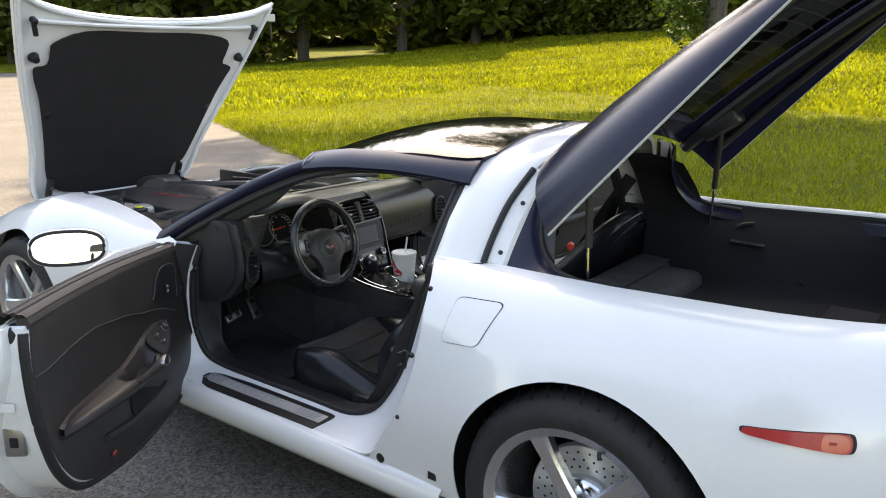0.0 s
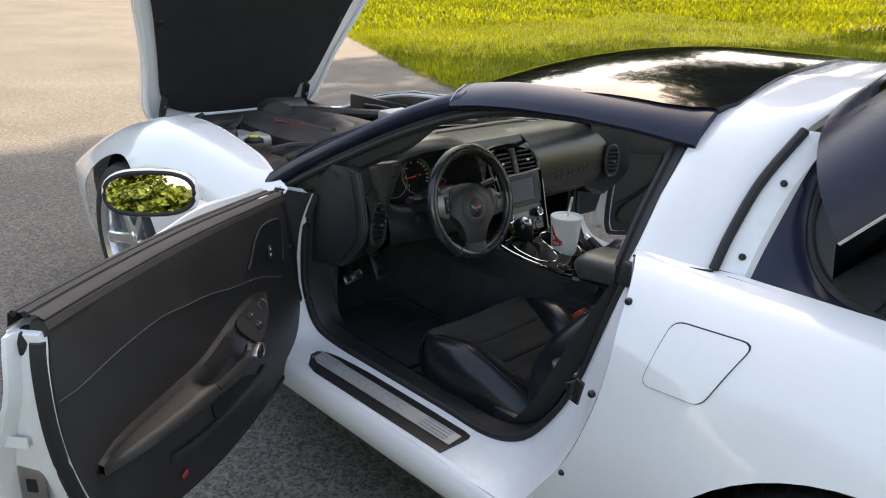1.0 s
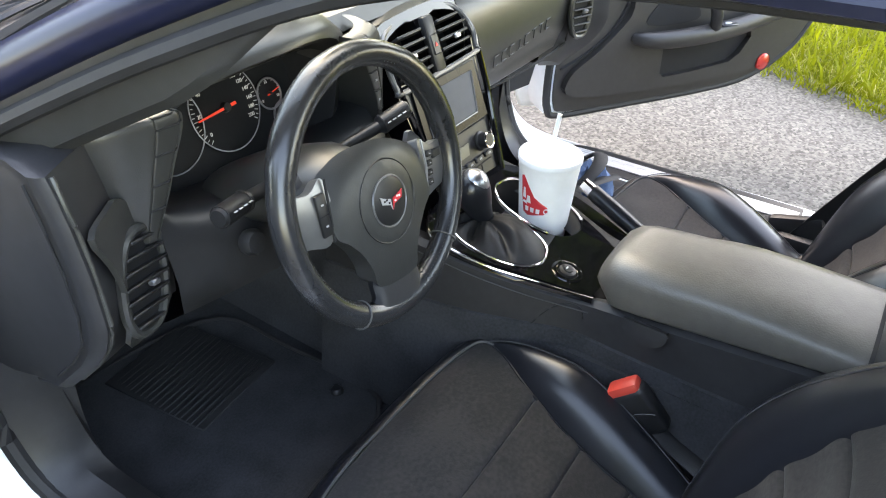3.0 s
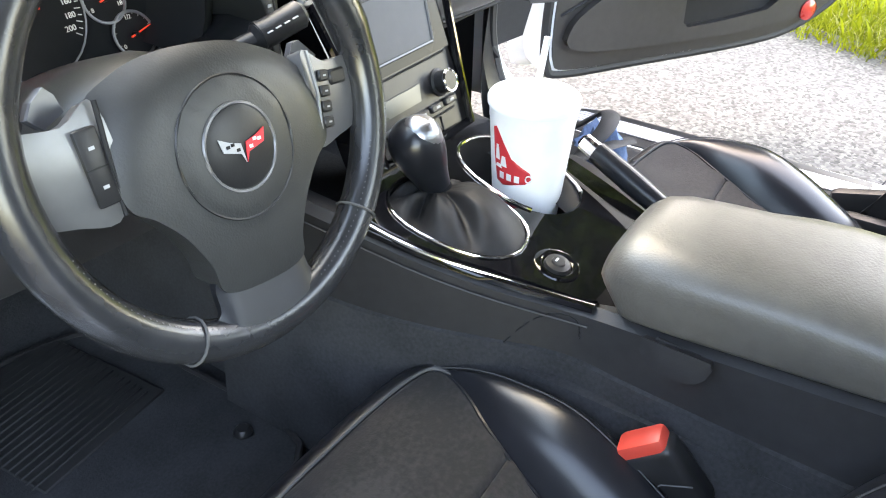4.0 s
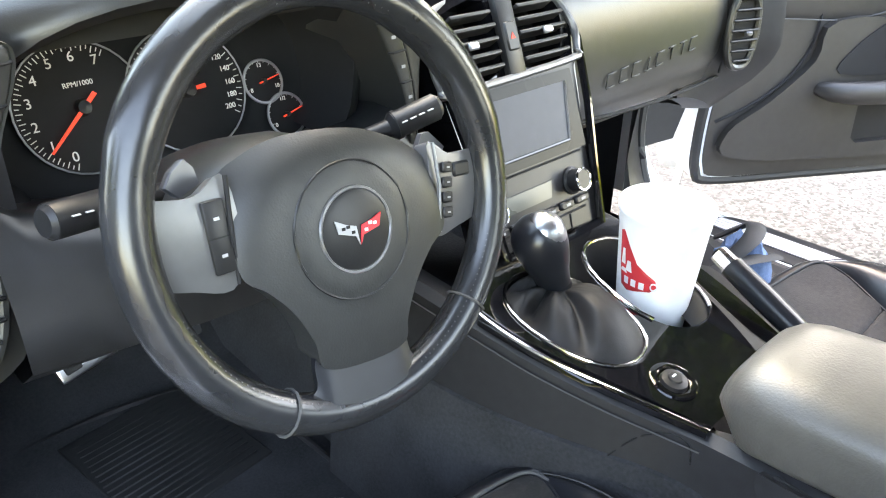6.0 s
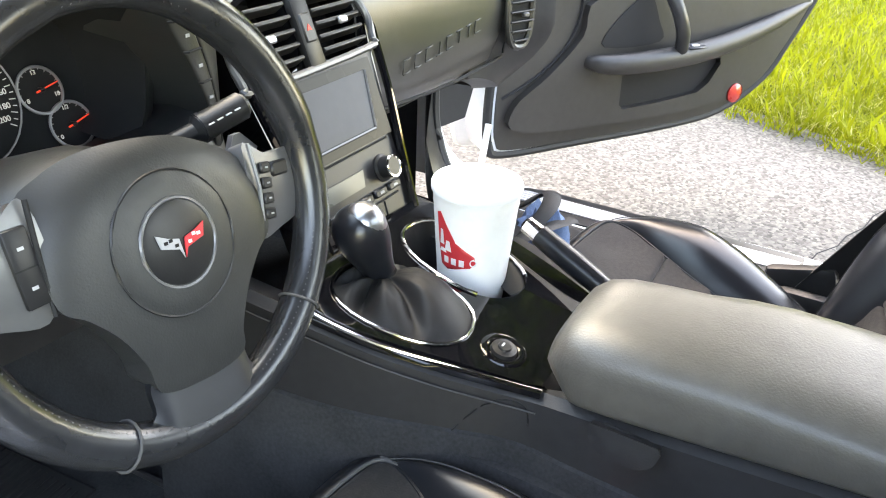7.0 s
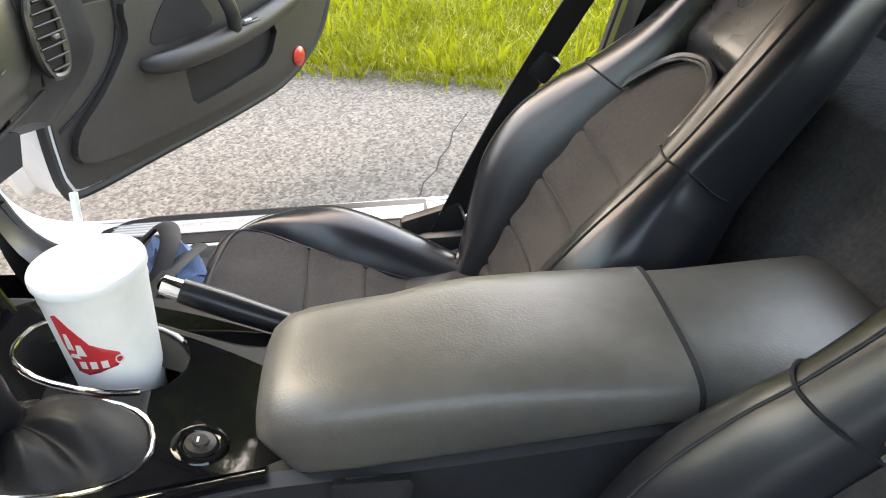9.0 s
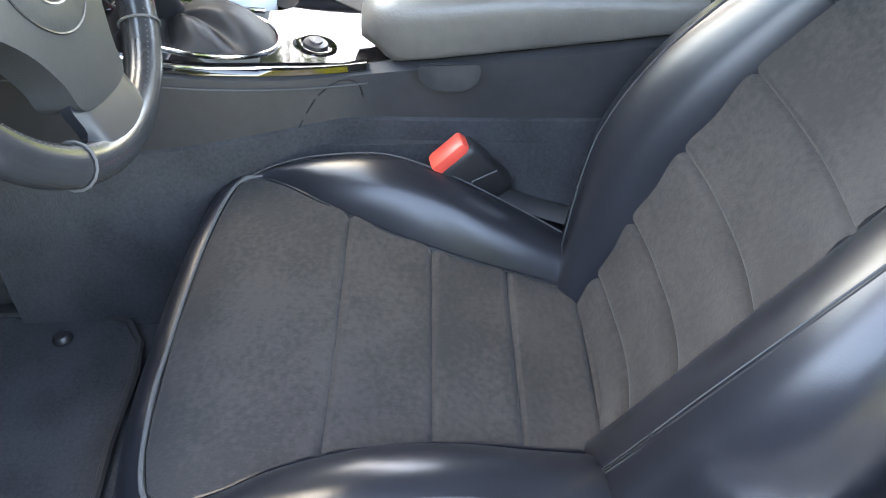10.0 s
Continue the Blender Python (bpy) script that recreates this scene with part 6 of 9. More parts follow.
# ---- cargo well ----
well = []
for k in range(9):
    y = 0.42 - 0.145 * k
    flare = 0.13 * math.exp(-((y - 0.0) / 0.30) ** 2)
    well.append([(-0.665, y, 0.90), (-0.64, y, 0.86), (-0.62 + flare, y, 0.78), (-0.60 + flare, y, 0.66), (-0.55 + flare, y, 0.615), (0, y, 0.61), (0.55 - flare, y, 0.615), (0.60 - flare, y, 0.66), (0.62 - flare, y, 0.78), (0.64, y, 0.86), (0.665, y, 0.90)])
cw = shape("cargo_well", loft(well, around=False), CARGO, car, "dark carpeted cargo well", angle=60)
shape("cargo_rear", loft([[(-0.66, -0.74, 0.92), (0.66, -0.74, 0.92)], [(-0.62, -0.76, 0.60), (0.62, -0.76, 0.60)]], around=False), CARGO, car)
shape("cargo_sill", tube([(-0.66, -0.75, 0.925), (0, -0.80, 0.925), (0.66, -0.75, 0.925)], 0.03, 8), PLASTIC, car)
shape("rear_bulkhead", joined(rbox(1.20, 0.12, 0.13, 0.04, 3, pose(0, 0.33, 0.595)), rbox(0.98, 0.18, 0.10, 0.04, 3, pose(0, 0.21, 0.616))), REAR_CARPET, car, "carpeted ledge behind the seats")
for sg in (-1, 1):
    side = curve([(sg * 0.50, 0.36, 1.10), (sg * 0.585, 0.34, 1.00), (sg * 0.625, 0.32, 0.90), (sg * 0.635, 0.28, 0.80), (sg * 0.62, 0.24, 0.66)], 5)
    shape("rear_pillar_trim", loft([[v + Vector((0, 0.14, 0)), v + Vector((-sg * 0.012, 0.02, 0)), v + Vector((-sg * 0.022, -0.06, -0.01)), v + Vector((0.0, -0.11 - 0.05 * i / len(side), -0.03))] for i, v in enumerate(side)], around=False), PLASTIC, car, "black inner rear pillar trim")
spk = pose(0.605, -0.02, 0.80, 0, 90, 0)
shape("cargo_handle", joined(tube([spk @ Vector((0.05 * math.cos(a), 0.075 * math.sin(a), -0.02)) for a in [k * 0.26 for k in range(13)]], 0.010, 8), rbox(0.03, 0.13, 0.012, 0.004, 1, pose(0.50, -0.02, 0.79, 0, 0, 0))), PLASTIC, car, "black recessed cargo panel catch")
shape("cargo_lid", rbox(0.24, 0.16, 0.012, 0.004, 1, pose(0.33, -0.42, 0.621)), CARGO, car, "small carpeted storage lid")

# ---- cabin shell ----
floor_rows = []
for x, z in ((-0.66, 0.27), (-0.62, 0.205), (-0.30, 0.195), (-0.17, 0.20), (-0.15, 0.30), (-0.13, 0.42), (0.13, 0.42), (0.15, 0.30), (0.17, 0.20), (0.30, 0.195), (0.62, 0.205), (0.66, 0.27)):
    floor_rows.append([(x, 0.42, max(z, 0.26)), (x, 0.80, z), (x, 1.60, z), (x, 1.95, z + 0.02), (x, 2.12, z + 0.16), (x, 2.16, 0.60)])
shape("cabin_floor", loft(floor_rows, around=False), CARPET, car, "black carpeted cabin floor", angle=50)
for sg in (-1, 1):
    shape("kick_panel", loft([[(sg * 0.655, y, z) for z in (0.24, 0.40, 0.60)] for y in (1.74, 1.9, 2.14)], around=False), PLASTIC, car)
    shape("cabin_side", loft([[(sg * 0.66, y, z) for z in (0.26, 0.45, 0.62, 0.86)] for y in (0.40, 0.55, 0.62)], around=False), PLASTIC, car, "black side trim behind the seat")
shape("cabin_back", loft([[(x, y + 0.006 * noise.noise(Vector((x * 9, y * 9, 0))), z) for y, z in ((0.66, 0.22), (0.63, 0.38), (0.60, 0.44), (0.56, 0.50), (0.51, 0.56), (0.478, 0.605), (0.464, 0.632), (0.444, 0.652), (0.41, 0.663), (0.36, 0.667), (0.28, 0.667))] for x in [-0.66 + 0.033 * k for k in range(41)]], around=False), REAR_CARPET, car, "carpeted panel behind the seats")
shape("engine_wall", rbox(1.36, 0.02, 0.55, 0, 1, pose(0, 2.19, 0.42)), DARK, car)
shape("dash_under", rbox(1.30, 0.50, 0.01, 0, 1, pose(0, 1.86, 0.60)), DARK, car)

mat_rug = shape("floor_mat", patch([(v.x, v.y) for v in curve([(-0.215, 1.46), (-0.20, 1.70), (-0.215, 1.86), (-0.40, 1.92), (-0.58, 1.88), (-0.60, 1.60), (-0.59, 1.44), (-0.40, 1.43)], 4, True)], lambda x, y: (x, y, 0.208 + 0.03 * max(0, y - 1.80)), 0.05, 0.006), CARPET)
tagged(mat_rug, "black carpet floor mat with ribbed rubber heel pad", "floor mat")
for k in range(17):
    shape("heel_rib", rbox(0.19, 0.004, 0.0032, 0.0015, 1, pose(-0.36, 1.685 + 0.0125 * k, 0.217, 2, 0, 6)), MAT_RUBBER, mat_rug)
shape("heel_pad", rbox(0.20, 0.23, 0.004, 0.002, 1, pose(-0.36, 1.785, 0.2145, 1, 0, 6)), MAT_RUBBER, mat_rug, "ribbed rubber heel pad")
shape("mat_edge", tube([(q.x, q.y, 0.212 + 0.03 * max(0, q.y - 1.80)) for q in curve([(-0.215, 1.46), (-0.20, 1.70), (-0.215, 1.86), (-0.40, 1.92), (-0.58, 1.88), (-0.60, 1.60), (-0.59, 1.44), (-0.40, 1.43)], 4, True)], 0.005, 6, closed=True), BLACK_CLOTH, mat_rug)
shape("mat_fastener", lathe([(0, 0.008), (0.008, 0.008), (0.012, 0.004), (0.013, 0.0)], 14, pose(-0.243, 1.535, 0.214)), PLASTIC, mat_rug)
# pedals
for x, y, z, w, h, turn in ((-0.404, 1.892, 0.345, 0.088, 0.036, 18), (-0.24, 1.95, 0.33, 0.050, 0.11, 0)):
    m = pose(x, y, z, -28, 0, 0) @ Matrix.Rotation(radians(turn * -0.6), 4, "Y")
    p = shape("pedal", rbox(w, 0.012, h, 0.005, 2, m), SILVER, car, "drilled metal pedal pad")
    for dx in ((-0.022, 0.022) if w > 0.06 else (0,)):
        for dz in ((0,) if w > 0.06 else (-0.03, 0.03)):
            shape("pedal_rubber", rbox(0.024, 0.004, 0.018, 0.002, 1, m @ pose(dx, -0.006, dz)), RUBBER, p)
    shape("pedal_arm", tube([(x, y + 0.01, z), (x, y + 0.08, z + 0.20)], 0.009, 6), DARK, p)


# ---- dashboard ----
def dash_profile(x):
    """The cross-section of the dashboard at x, from the windscreen to the knees."""
    wrap = step01(0.56, 0.72, abs(x))
    back = 0.11 * wrap
    side = -0.05 * wrap
    low = 0.0
    return [(x, 2.08 - 0.25 * (x / 0.7) ** 2, 0.795), (x, 1.90 - 0.12 * (x / 0.7) ** 2, 0.835), (x, 1.72, 0.862 + side * 0.2), (x, 1.60, 0.862 + side * 0.3), (x, 1.555, 0.838 + side * 0.4), (x, 1.532, 0.79), (x, 1.528, 0.73), (x, 1.532, 0.68), (x, 1.545, 0.632), (x, 1.58, 0.600), (x, 1.70, 0.585)]


xs = [0.142 + 0.56 * k / 18 for k in range(19)]
dash = shape("dashboard", loft([dash_profile(x) for x in xs], around=False), DASH, car, "dark grained dashboard", angle=55)
shape("dash_top", loft([dash_profile(-0.70 + 0.842 * k / 20)[:4] + [tuple(Vector(dash_profile(-0.70 + 0.842 * k / 20)[3]) + Vector((0, -0.02, -0.02)))] for k in range(21)], around=False), DASH, dash, "dark dashboard top pad")
shape("dash_vent_top", tube([(-0.5 + 0.1 * k, 1.86 - 0.05 * (abs(-0.5 + 0.1 * k) / 0.7) ** 2, 0.848) for k in range(11)], 0.02, 6, flat=0.25), PLASTIC, dash)
shape("glovebox_seam", tube([(x, 1.5335 + 0.012 * step01(0.6, 0.68, x), 0.640 - 0.012 * math.sin((x - 0.2) * 6)) for x in [0.15 + 0.51 * k / 20 for k in range(21)]], 0.0032, 6), DARK, dash)
shape("airbag_seam", tube([(0.602, 1.530, 0.640), (0.598, 1.528, 0.70), (0.585, 1.531, 0.775), (0.575, 1.556, 0.838)], 0.0025, 6), DARK, dash)
shape("glovebox_end", rbox(0.010, 0.012, 0.010, 0.003, 1, pose(0.652, 1.540, 0.628)), PLASTIC, dash)
# raised lettering kept as plain bars
for k in range(8):
    x = 0.268 + 0.0318 * k
    z = 0.690 + 0.0026 * k
    for dz in (-0.010, 0.010):
        if not (k == 3 and dz > 0) and not (k in (5, 6) and dz < 0):
            shape("raised_bar", rbox(0.021, 0.0022, 0.0024, 0.0008, 1, pose(x, 1.5285, z + dz, 0, -5, 0)), DASH, dash)
    shape("raised_bar", rbox(0.0024, 0.0022, 0.020, 0.0008, 1, pose(x - (0.010 if k not in (3, 5, 6) else 0), 1.5285, z, 0, 8, 0)), DASH, dash)


def oval_vent(cx, cy, cz, w, h, tilt, name, lean=0.0, turn=0.0):
    m = Matrix.Translation((cx, cy, cz)) @ Matrix.Rotation(radians(turn), 4, "Z") @ Matrix.Rotation(radians(tilt), 4, "X") @ Matrix.Rotation(radians(lean), 4, "Y")
    ring = []
    for i in range(28):
        a = 2 * math.pi * i / 28
        ca, sa = math.cos(a), math.sin(a)
        ring.append((w * math.copysign(abs(ca) ** 0.75, ca), 0, h * math.copysign(abs(sa) ** 0.85, sa)))
    v = shape(name, tube([m @ Vector(q) for q in ring], 0.0065, 8, closed=True, up=(0, 1, 0)), DASH, dash, "oval black air vent")
    # flat dark disc behind the slats paints the shade of the duct
    shape("vent_shade", ([m @ Vector((0, 0.001, 0))] + [m @ Vector((q[0], 0.001, q[2])) for q in ring], [[0, i + 1, (i + 1) % 28 + 1] for i in range(28)]), DARK, v)
    n = 7
    for k in range(n):
        z = -h + 2 * h * (k + 0.7) / (n + 0.4)
        ww = w * (1 - abs(z / h) ** 2.2) ** 0.5
        shape("vent_slat", rbox(2 * ww, 0.012, 0.0040, 0.0012, 1, m @ pose(0, -0.003, z, -20, 0, 0)), PLASTIC, v)
    shape("vent_tab", rbox(0.014, 0.010, 0.008, 0.002, 1, m @ pose(w * 0.2, -0.008, -0.004)), GUNMETAL, v)
    return v



# left end of the dashboard
def ridge_y(z):
    return lerp_table([(0.535, 1.590), (0.575, 1.550), (0.62, 1.505), (0.66, 1.476), (0.69, 1.467), (0.75, 1.472), (0.805, 1.484), (0.853, 1.500), (0.87, 1.51)], z)[0]


def end_face(u, v):
    """u: from the steering column to the outer ridge, v: from the bottom to the top."""
    x = -0.520 - 0.152 * u
    low = 0.605 - 0.055 * u ** 1.6
    z = low + (0.860 - low) * v
    return Vector((x, 1.552 + (ridge_y(z) - 1.552) * u ** 1.7 + 0.02 * (1 - u) * (v - 0.5) ** 2, z))


end_rows = []
for j in range(19):
    v = j / 18
    z1 = end_face(1, v).z
    row = [end_face(i / 12, v) for i in range(13)]
    ry = ridge_y(z1)
    row += [Vector((-0.677, ry - 0.003, z1)), Vector((-0.683, ry + 0.002, z1)), Vector((-0.687, ry + 0.012, z1)), Vector((-0.685, ry + 0.020, z1)), Vector((-0.688, ry + 0.05, z1 - 0.002)), Vector((-0.690, 1.64, z1 - 0.006)), Vector((-0.690, 1.80, z1 - 0.03))]
    end_rows.append(row)
low_row = [p + Vector((0, 0.03 + 0.05 * (1 - k / 20), -0.012)) for k, p in enumerate(end_rows[0])]
top_row = [p + Vector((0, 0.03, 0.008)) for p in end_rows[-1]]
far_row = [Vector((p.x, max(p.y + 0.10, 1.62), p.z + 0.006)) for p in end_rows[-1]]
vf = loft([low_row] + end_rows + [top_row, far_row], around=False)
shape("dash_end", vf, PADDED, dash, "dark dashboard end panel", angle=40)
shape("dash_end", mirrored(vf), PADDED, dash, "dark dashboard end panel", angle=40)
for sg in (1, -1):
    shape("end_seam", tube([(-sg * 0.6885, ridge_y(z) + 0.024, z) for z in (0.575, 0.62, 0.66, 0.70, 0.75, 0.80, 0.85)], 0.0018, 5), DARK, dash)
c_vent = end_face(0.48, 0.36)
bezel = [(v.x, v.y) for v in curve([(0.950, 0.770), (0.70, 0.772), (0.52, 0.755), (0.36, 0.62), (0.20, 0.36), (0.14, 0.06), (0.36, -0.01), (0.62, 0.03), (0.69, 0.20), (0.76, 0.48), (0.84, 0.62)], 3, True)]
vent_hole = [(0.48 + 0.25 * math.cos(k * 0.2618) + 0.11 * math.sin(k * 0.2618), 0.36 + 0.245 * math.sin(k * 0.2618)) for k in range(24)]
shape("vent_panel", patch(bezel, lambda u, v: end_face(u, v) + Vector((0, -0.007, 0)), 0.04, 0.007, holes=(vent_hole,)), DASH, dash, "raised panel round the air vent", angle=40)
shape("panel_ridge", tube([end_face(v.x, v.y) + Vector((0, -0.001, 0)) for v in curve([(0.99, 0.99), (0.995, 0.88), (0.985, 0.78), (0.985, 0.62), (0.985, 0.45), (0.985, 0.25), (0.985, 0.05)], 4)], 0.0034, 8), DASH, dash)
oval_vent(c_vent.x, c_vent.y - 0.018, c_vent.z, 0.041, 0.064, -3, "side_vent", 13, 19)
oval_vent(0.612, 1.507, 0.715, 0.030, 0.062, -2, "side_vent", 0, -20)
shape("dial_switch", lathe([(0, 0.022), (0.009, 0.022), (0.011, 0.016), (0.010, 0.004), (0.016, 0.002), (0.017, 0.0)], 16, Matrix.Translation(end_face(0.26, 0.30)) @ pose(0, 0, 0, 90, 0, 0)), GUNMETAL, dash, "small dark dial")
# knee panel and instrument hood
knee = []
for k in range(17):
    x = -0.552 + 0.432 * k / 16
    b = 0.03 * math.sin((k / 16) * 3.14)
    side = 1 - math.sin((k / 16) * 3.14) ** 0.5
    knee.append([(x, 1.62, 0.690 + 0.05 * side), (x, 1.565 - b * 0.3, 0.702 + 0.055 * side), (x, 1.535 - b * 0.6, 0.706 + 0.045 * side), (x, 1.520 - b, 0.690 + 0.03 * side), (x, 1.505 - b, 0.655), (x, 1.505 - b, 0.61), (x, 1.55 - b * 0.5, 0.575), (x, 1.72, 0.56)])
shape("knee_panel", loft(knee, around=False), PLASTIC, dash, "dark lower panel round the steering column", angle=55)
CX = -0.346
hood_rows = []
for k in range(25):
    a = radians(-38 + 256 * k / 24)
    ca, sa = math.cos(a), math.sin(a)
    rx, rz = 0.185, 0.112
    px, pz = math.copysign(abs(ca) ** 0.8, ca), math.copysign(abs(sa) ** 0.8, sa)
    lean = 0.05 * max(0, -sa)
    y0 = 1.50 + 0.055 * (1 - max(0, sa)) + 0.02 * abs(ca)
    hood_rows.append([(CX + px * (rx - 0.012), 1.70, 0.775 + pz * (rz - 0.018)), (CX + px * (rx - 0.008), y0 + 0.02, 0.775 + pz * (rz - 0.012)), (CX + px * rx, y0, 0.775 + pz * rz), (CX + px * (rx + 0.014), y0 + 0.004, 0.778 + pz * (rz + 0.012)), (CX + px * (rx + 0.03), y0 + 0.05, 0.782 + pz * (rz + 0.022)), (CX + px * (rx + 0.05), 1.72, 0.782 + pz * (rz + 0.010))])
binnacle = shape("instrument_hood", loft([r[2:] for r in hood_rows], around=False), DASH, dash, "arched dark instrument hood", angle=60)
shape("hood_lining", loft([r[:3] for r in hood_rows], around=False), DARK, binnacle, "matt black lining of the instrument hood", angle=60)
POD_L = [(0.872, -0.600, -0.520), (0.866, -0.615, -0.509), (0.845, -0.616, -0.512), (0.810, -0.612, -0.527), (0.777, -0.608, -0.538), (0.750, -0.604, -0.549), (0.722, -0.594, -0.560)]
POD_R = [(0.862, -0.120, -0.196), (0.850, -0.106, -0.194), (0.822, -0.100, -0.182), (0.79, -0.099, -0.164), (0.755, -0.100, -0.148), (0.72, -0.101, -0.138), (0.69, -0.102, -0.132)]


def switch_pod(rows_, sg, name, label):
    """A rounded pod whose inner edge carries a flush strip of switches; sg: the sign of its outer side."""
    y0 = 1.497
    body, strip = [], []
    tab = [tuple(v) for v in curve([Vector(r) for r in rows_], 4)]
    for i, (z, xo, xi) in enumerate(tab):
        f = i / (len(tab) - 1)
        w = (xo - xi)
        yy = y0 + 0.022 * f + 0.016 * (1 - f) ** 6
        body.append([(xo + sg * 0.010, yy + 0.070, z), (xo + sg * 0.002, yy + 0.040, z), (xo - 0.12 * w, yy + 0.020, z), (xo - 0.30 * w, yy + 0.009, z), (xo - 0.52 * w, yy + 0.001, z), (xi + 0.36 * w, yy - 0.003, z), (xi + 0.33 * w, yy - 0.001, z), (xi + 0.30 * w, yy - 0.003, z), (xi + 0.08 * w, yy - 0.004, z), (xi + 0.02 * w, yy - 0.001, z), (xi, yy + 0.010, z), (xi + 0.004 * sg, yy + 0.16, z - 0.01)])
        strip.append(body[-1][6:10])
    top = [(p[0], p[1] + 0.03 if k < 11 else p[1], p[2] - 0.004) for k, p in enumerate(body[0])]
    pod = shape(name, loft([curve(r, 3) for r in [top] + body], around=False), DASH, binnacle, label, angle=55)
    for k in range(5):
        i = int((0.12 + 0.165 * k) * (len(strip) - 1))
        a = Vector(strip[i][0]) + Vector((0, -0.0022, 0))
        b = Vector(strip[i][2]) + Vector((0, -0.0022, 0))
        c = Vector(strip[i][3]) + Vector((0, -0.0015, 0))
        shape("switch_gap", tube([a, b, c], 0.0013, 5), DARK, pod)
        if k < 4 and sg > 0:
            j = int((0.20 + 0.165 * k) * (len(strip) - 1))
            p = (Vector(strip[j][1]) + Vector(strip[j][2])) / 2
            shape("switch_mark", rbox(0.005, 0.0008, 0.003, 0, 1, Matrix.Translation(p + Vector((0, -0.001, 0)))), GREY_PRINT, pod, smooth=False)
    return pod


switch_pod(POD_L, -1, "switch_pod", "dark rounded pod with a strip of switches")
switch_pod(POD_R, 1, "switch_pod", "dark rounded pod with a strip of switches")

# gauges
GN = Vector((0, -0.94, 0.34))
GM = Matrix.Translation((0, 1.656, 0.7625)) @ Matrix.Rotation(radians(90 - 20), 4, "X")       # local z faces the driver


def gauge(x, dz, r, ring_w, sweep, numbers, ticks, needle, size, name):
    m = GM @ Matrix.Translation((x, dz, 0))
    g = shape(name, lathe([(0, 0.0), (r, 0.0), (r, -0.02)], 40, m), DARK, binnacle, "black dial with white figures")
    shape("dial_ring", tube([m @ Vector((r * math.cos(k * 0.1745), r * math.sin(k * 0.1745), 0.002)) for k in range(36)], ring_w, 6, closed=True, up=GN), SILVER_PAINT, binnacle, "pale dial ring")
    a0, a1 = sweep
    marks = []
    for k in range(ticks + 1):
        a = radians(a0 + (a1 - a0) * k / ticks)
        l = 0.06 if k % 2 else 0.10
        marks.append(rbox(r * l, r * 0.014, 0.0005, 0, 1, m @ Matrix.Rotation(a, 4, "Z") @ pose(r * (0.95 - l / 2), 0, 0.0015)))
    shape("tick_mark", joined(*marks), DIAL_WHITE, binnacle, smooth=False)["kind"] = "stuff"
    for txt, a in numbers:
        a = radians(a)
        letters("figure", txt, size, m @ pose(r * 0.76 * math.cos(a), r * 0.76 * math.sin(a), 0.0015), DIAL_WHITE, binnacle)
    a = radians(needle)
    nd = [Vector((-0.28 * r, 0.034 * r, 0)), Vector((-0.28 * r, -0.034 * r, 0)), Vector((0.86 * r, -0.016 * r, 0)), Vector((0.86 * r, 0.016 * r, 0))]
    q = m @ Matrix.Rotation(a, 4, "Z")
    shape("needle", loft([[q @ (v + Vector((0, 0, h))) for v in nd] for h in (0.004, 0.0065)]), DIAL_RED, binnacle, "red needle", smooth=False)
    shape("needle_hub", lathe([(0, 0.009), (r * 0.10, 0.008), (r * 0.13, 0.001)], 16, m), PLASTIC, binnacle)
    return g


shape("gauge_panel", loft([[GM @ Vector((CX + x, z, -0.004 - 0.0 * z)) for z in (-0.10, 0.0, 0.09)] for x in (-0.20, 0, 0.20)], around=False), DARK, binnacle, "black gauge panel")
gauge(-0.418, 0.004, 0.062, 0.0010, (248, 56), [(str(k), 244 - 26.3 * k) for k in range(8)], 42, 221, 0.0130, "tachometer")
gauge(-0.312, 0.000, 0.063, 0.0010, (222, -34), list(zip(("0", "20", "40", "60", "80", "100", "120", "140", "160", "180", "200"), (215, 178, 141, 104, 66, 50, 34, 17, 0, -16, -31))), 40, 184, 0.0078, "speedometer")
gauge(-0.2255, -0.0075, 0.0232, 0.0016, (200, -20), [("8", 205), ("13", 90), ("18", -25)], 12, 12, 0.0062, "small_gauge")
gauge(-0.2075, -0.0478, 0.0236, 0.0016, (200, -20), [("0", 210), ("1/2", 90), ("1", -20)], 12, 14, 0.0062, "small_gauge")
letters("figure", "RPM/1000", 0.0068, GM @ pose(-0.416, 0.026, 0.0015), DIAL_WHITE, binnacle)

# ---- steering wheel ----
WC, tilt = Vector((-0.346, 1.3585, 0.748)), 16.4
WM = Matrix.Translation(WC) @ Matrix.Rotation(radians(90 - tilt), 4, "X") @ Matrix.Rotation(radians(-7), 4, "Z")
wn_ = (WM.to_3x3() @ Vector((0, 0, 1)))
circ = [WM @ Vector((0.1625 * math.cos(k * math.pi / 32), 0.1625 * math.sin(k * math.pi / 32), 0)) for k in range(64)]
wheel_rim = shape("steering_wheel", tube(circ, [0.0165 + 0.0015 * (1 if (k % 64) in range(3, 12) or (k % 64) in range(20, 29) else 0) for k in range(64)], 16, closed=True, up=wn_), WHEEL_LEATHER, car, "black leather steering wheel")


def wheel_patch(name, outline, height, thick, mat, label="", step=0.012):
    pts = [(v.x, v.y) for v in curve(outline, 5, True)]
    return shape(name, patch(pts, lambda x, y: WM @ Vector((x, y, height(x, y))), step, thick), mat, wheel_rim, label, angle=55)


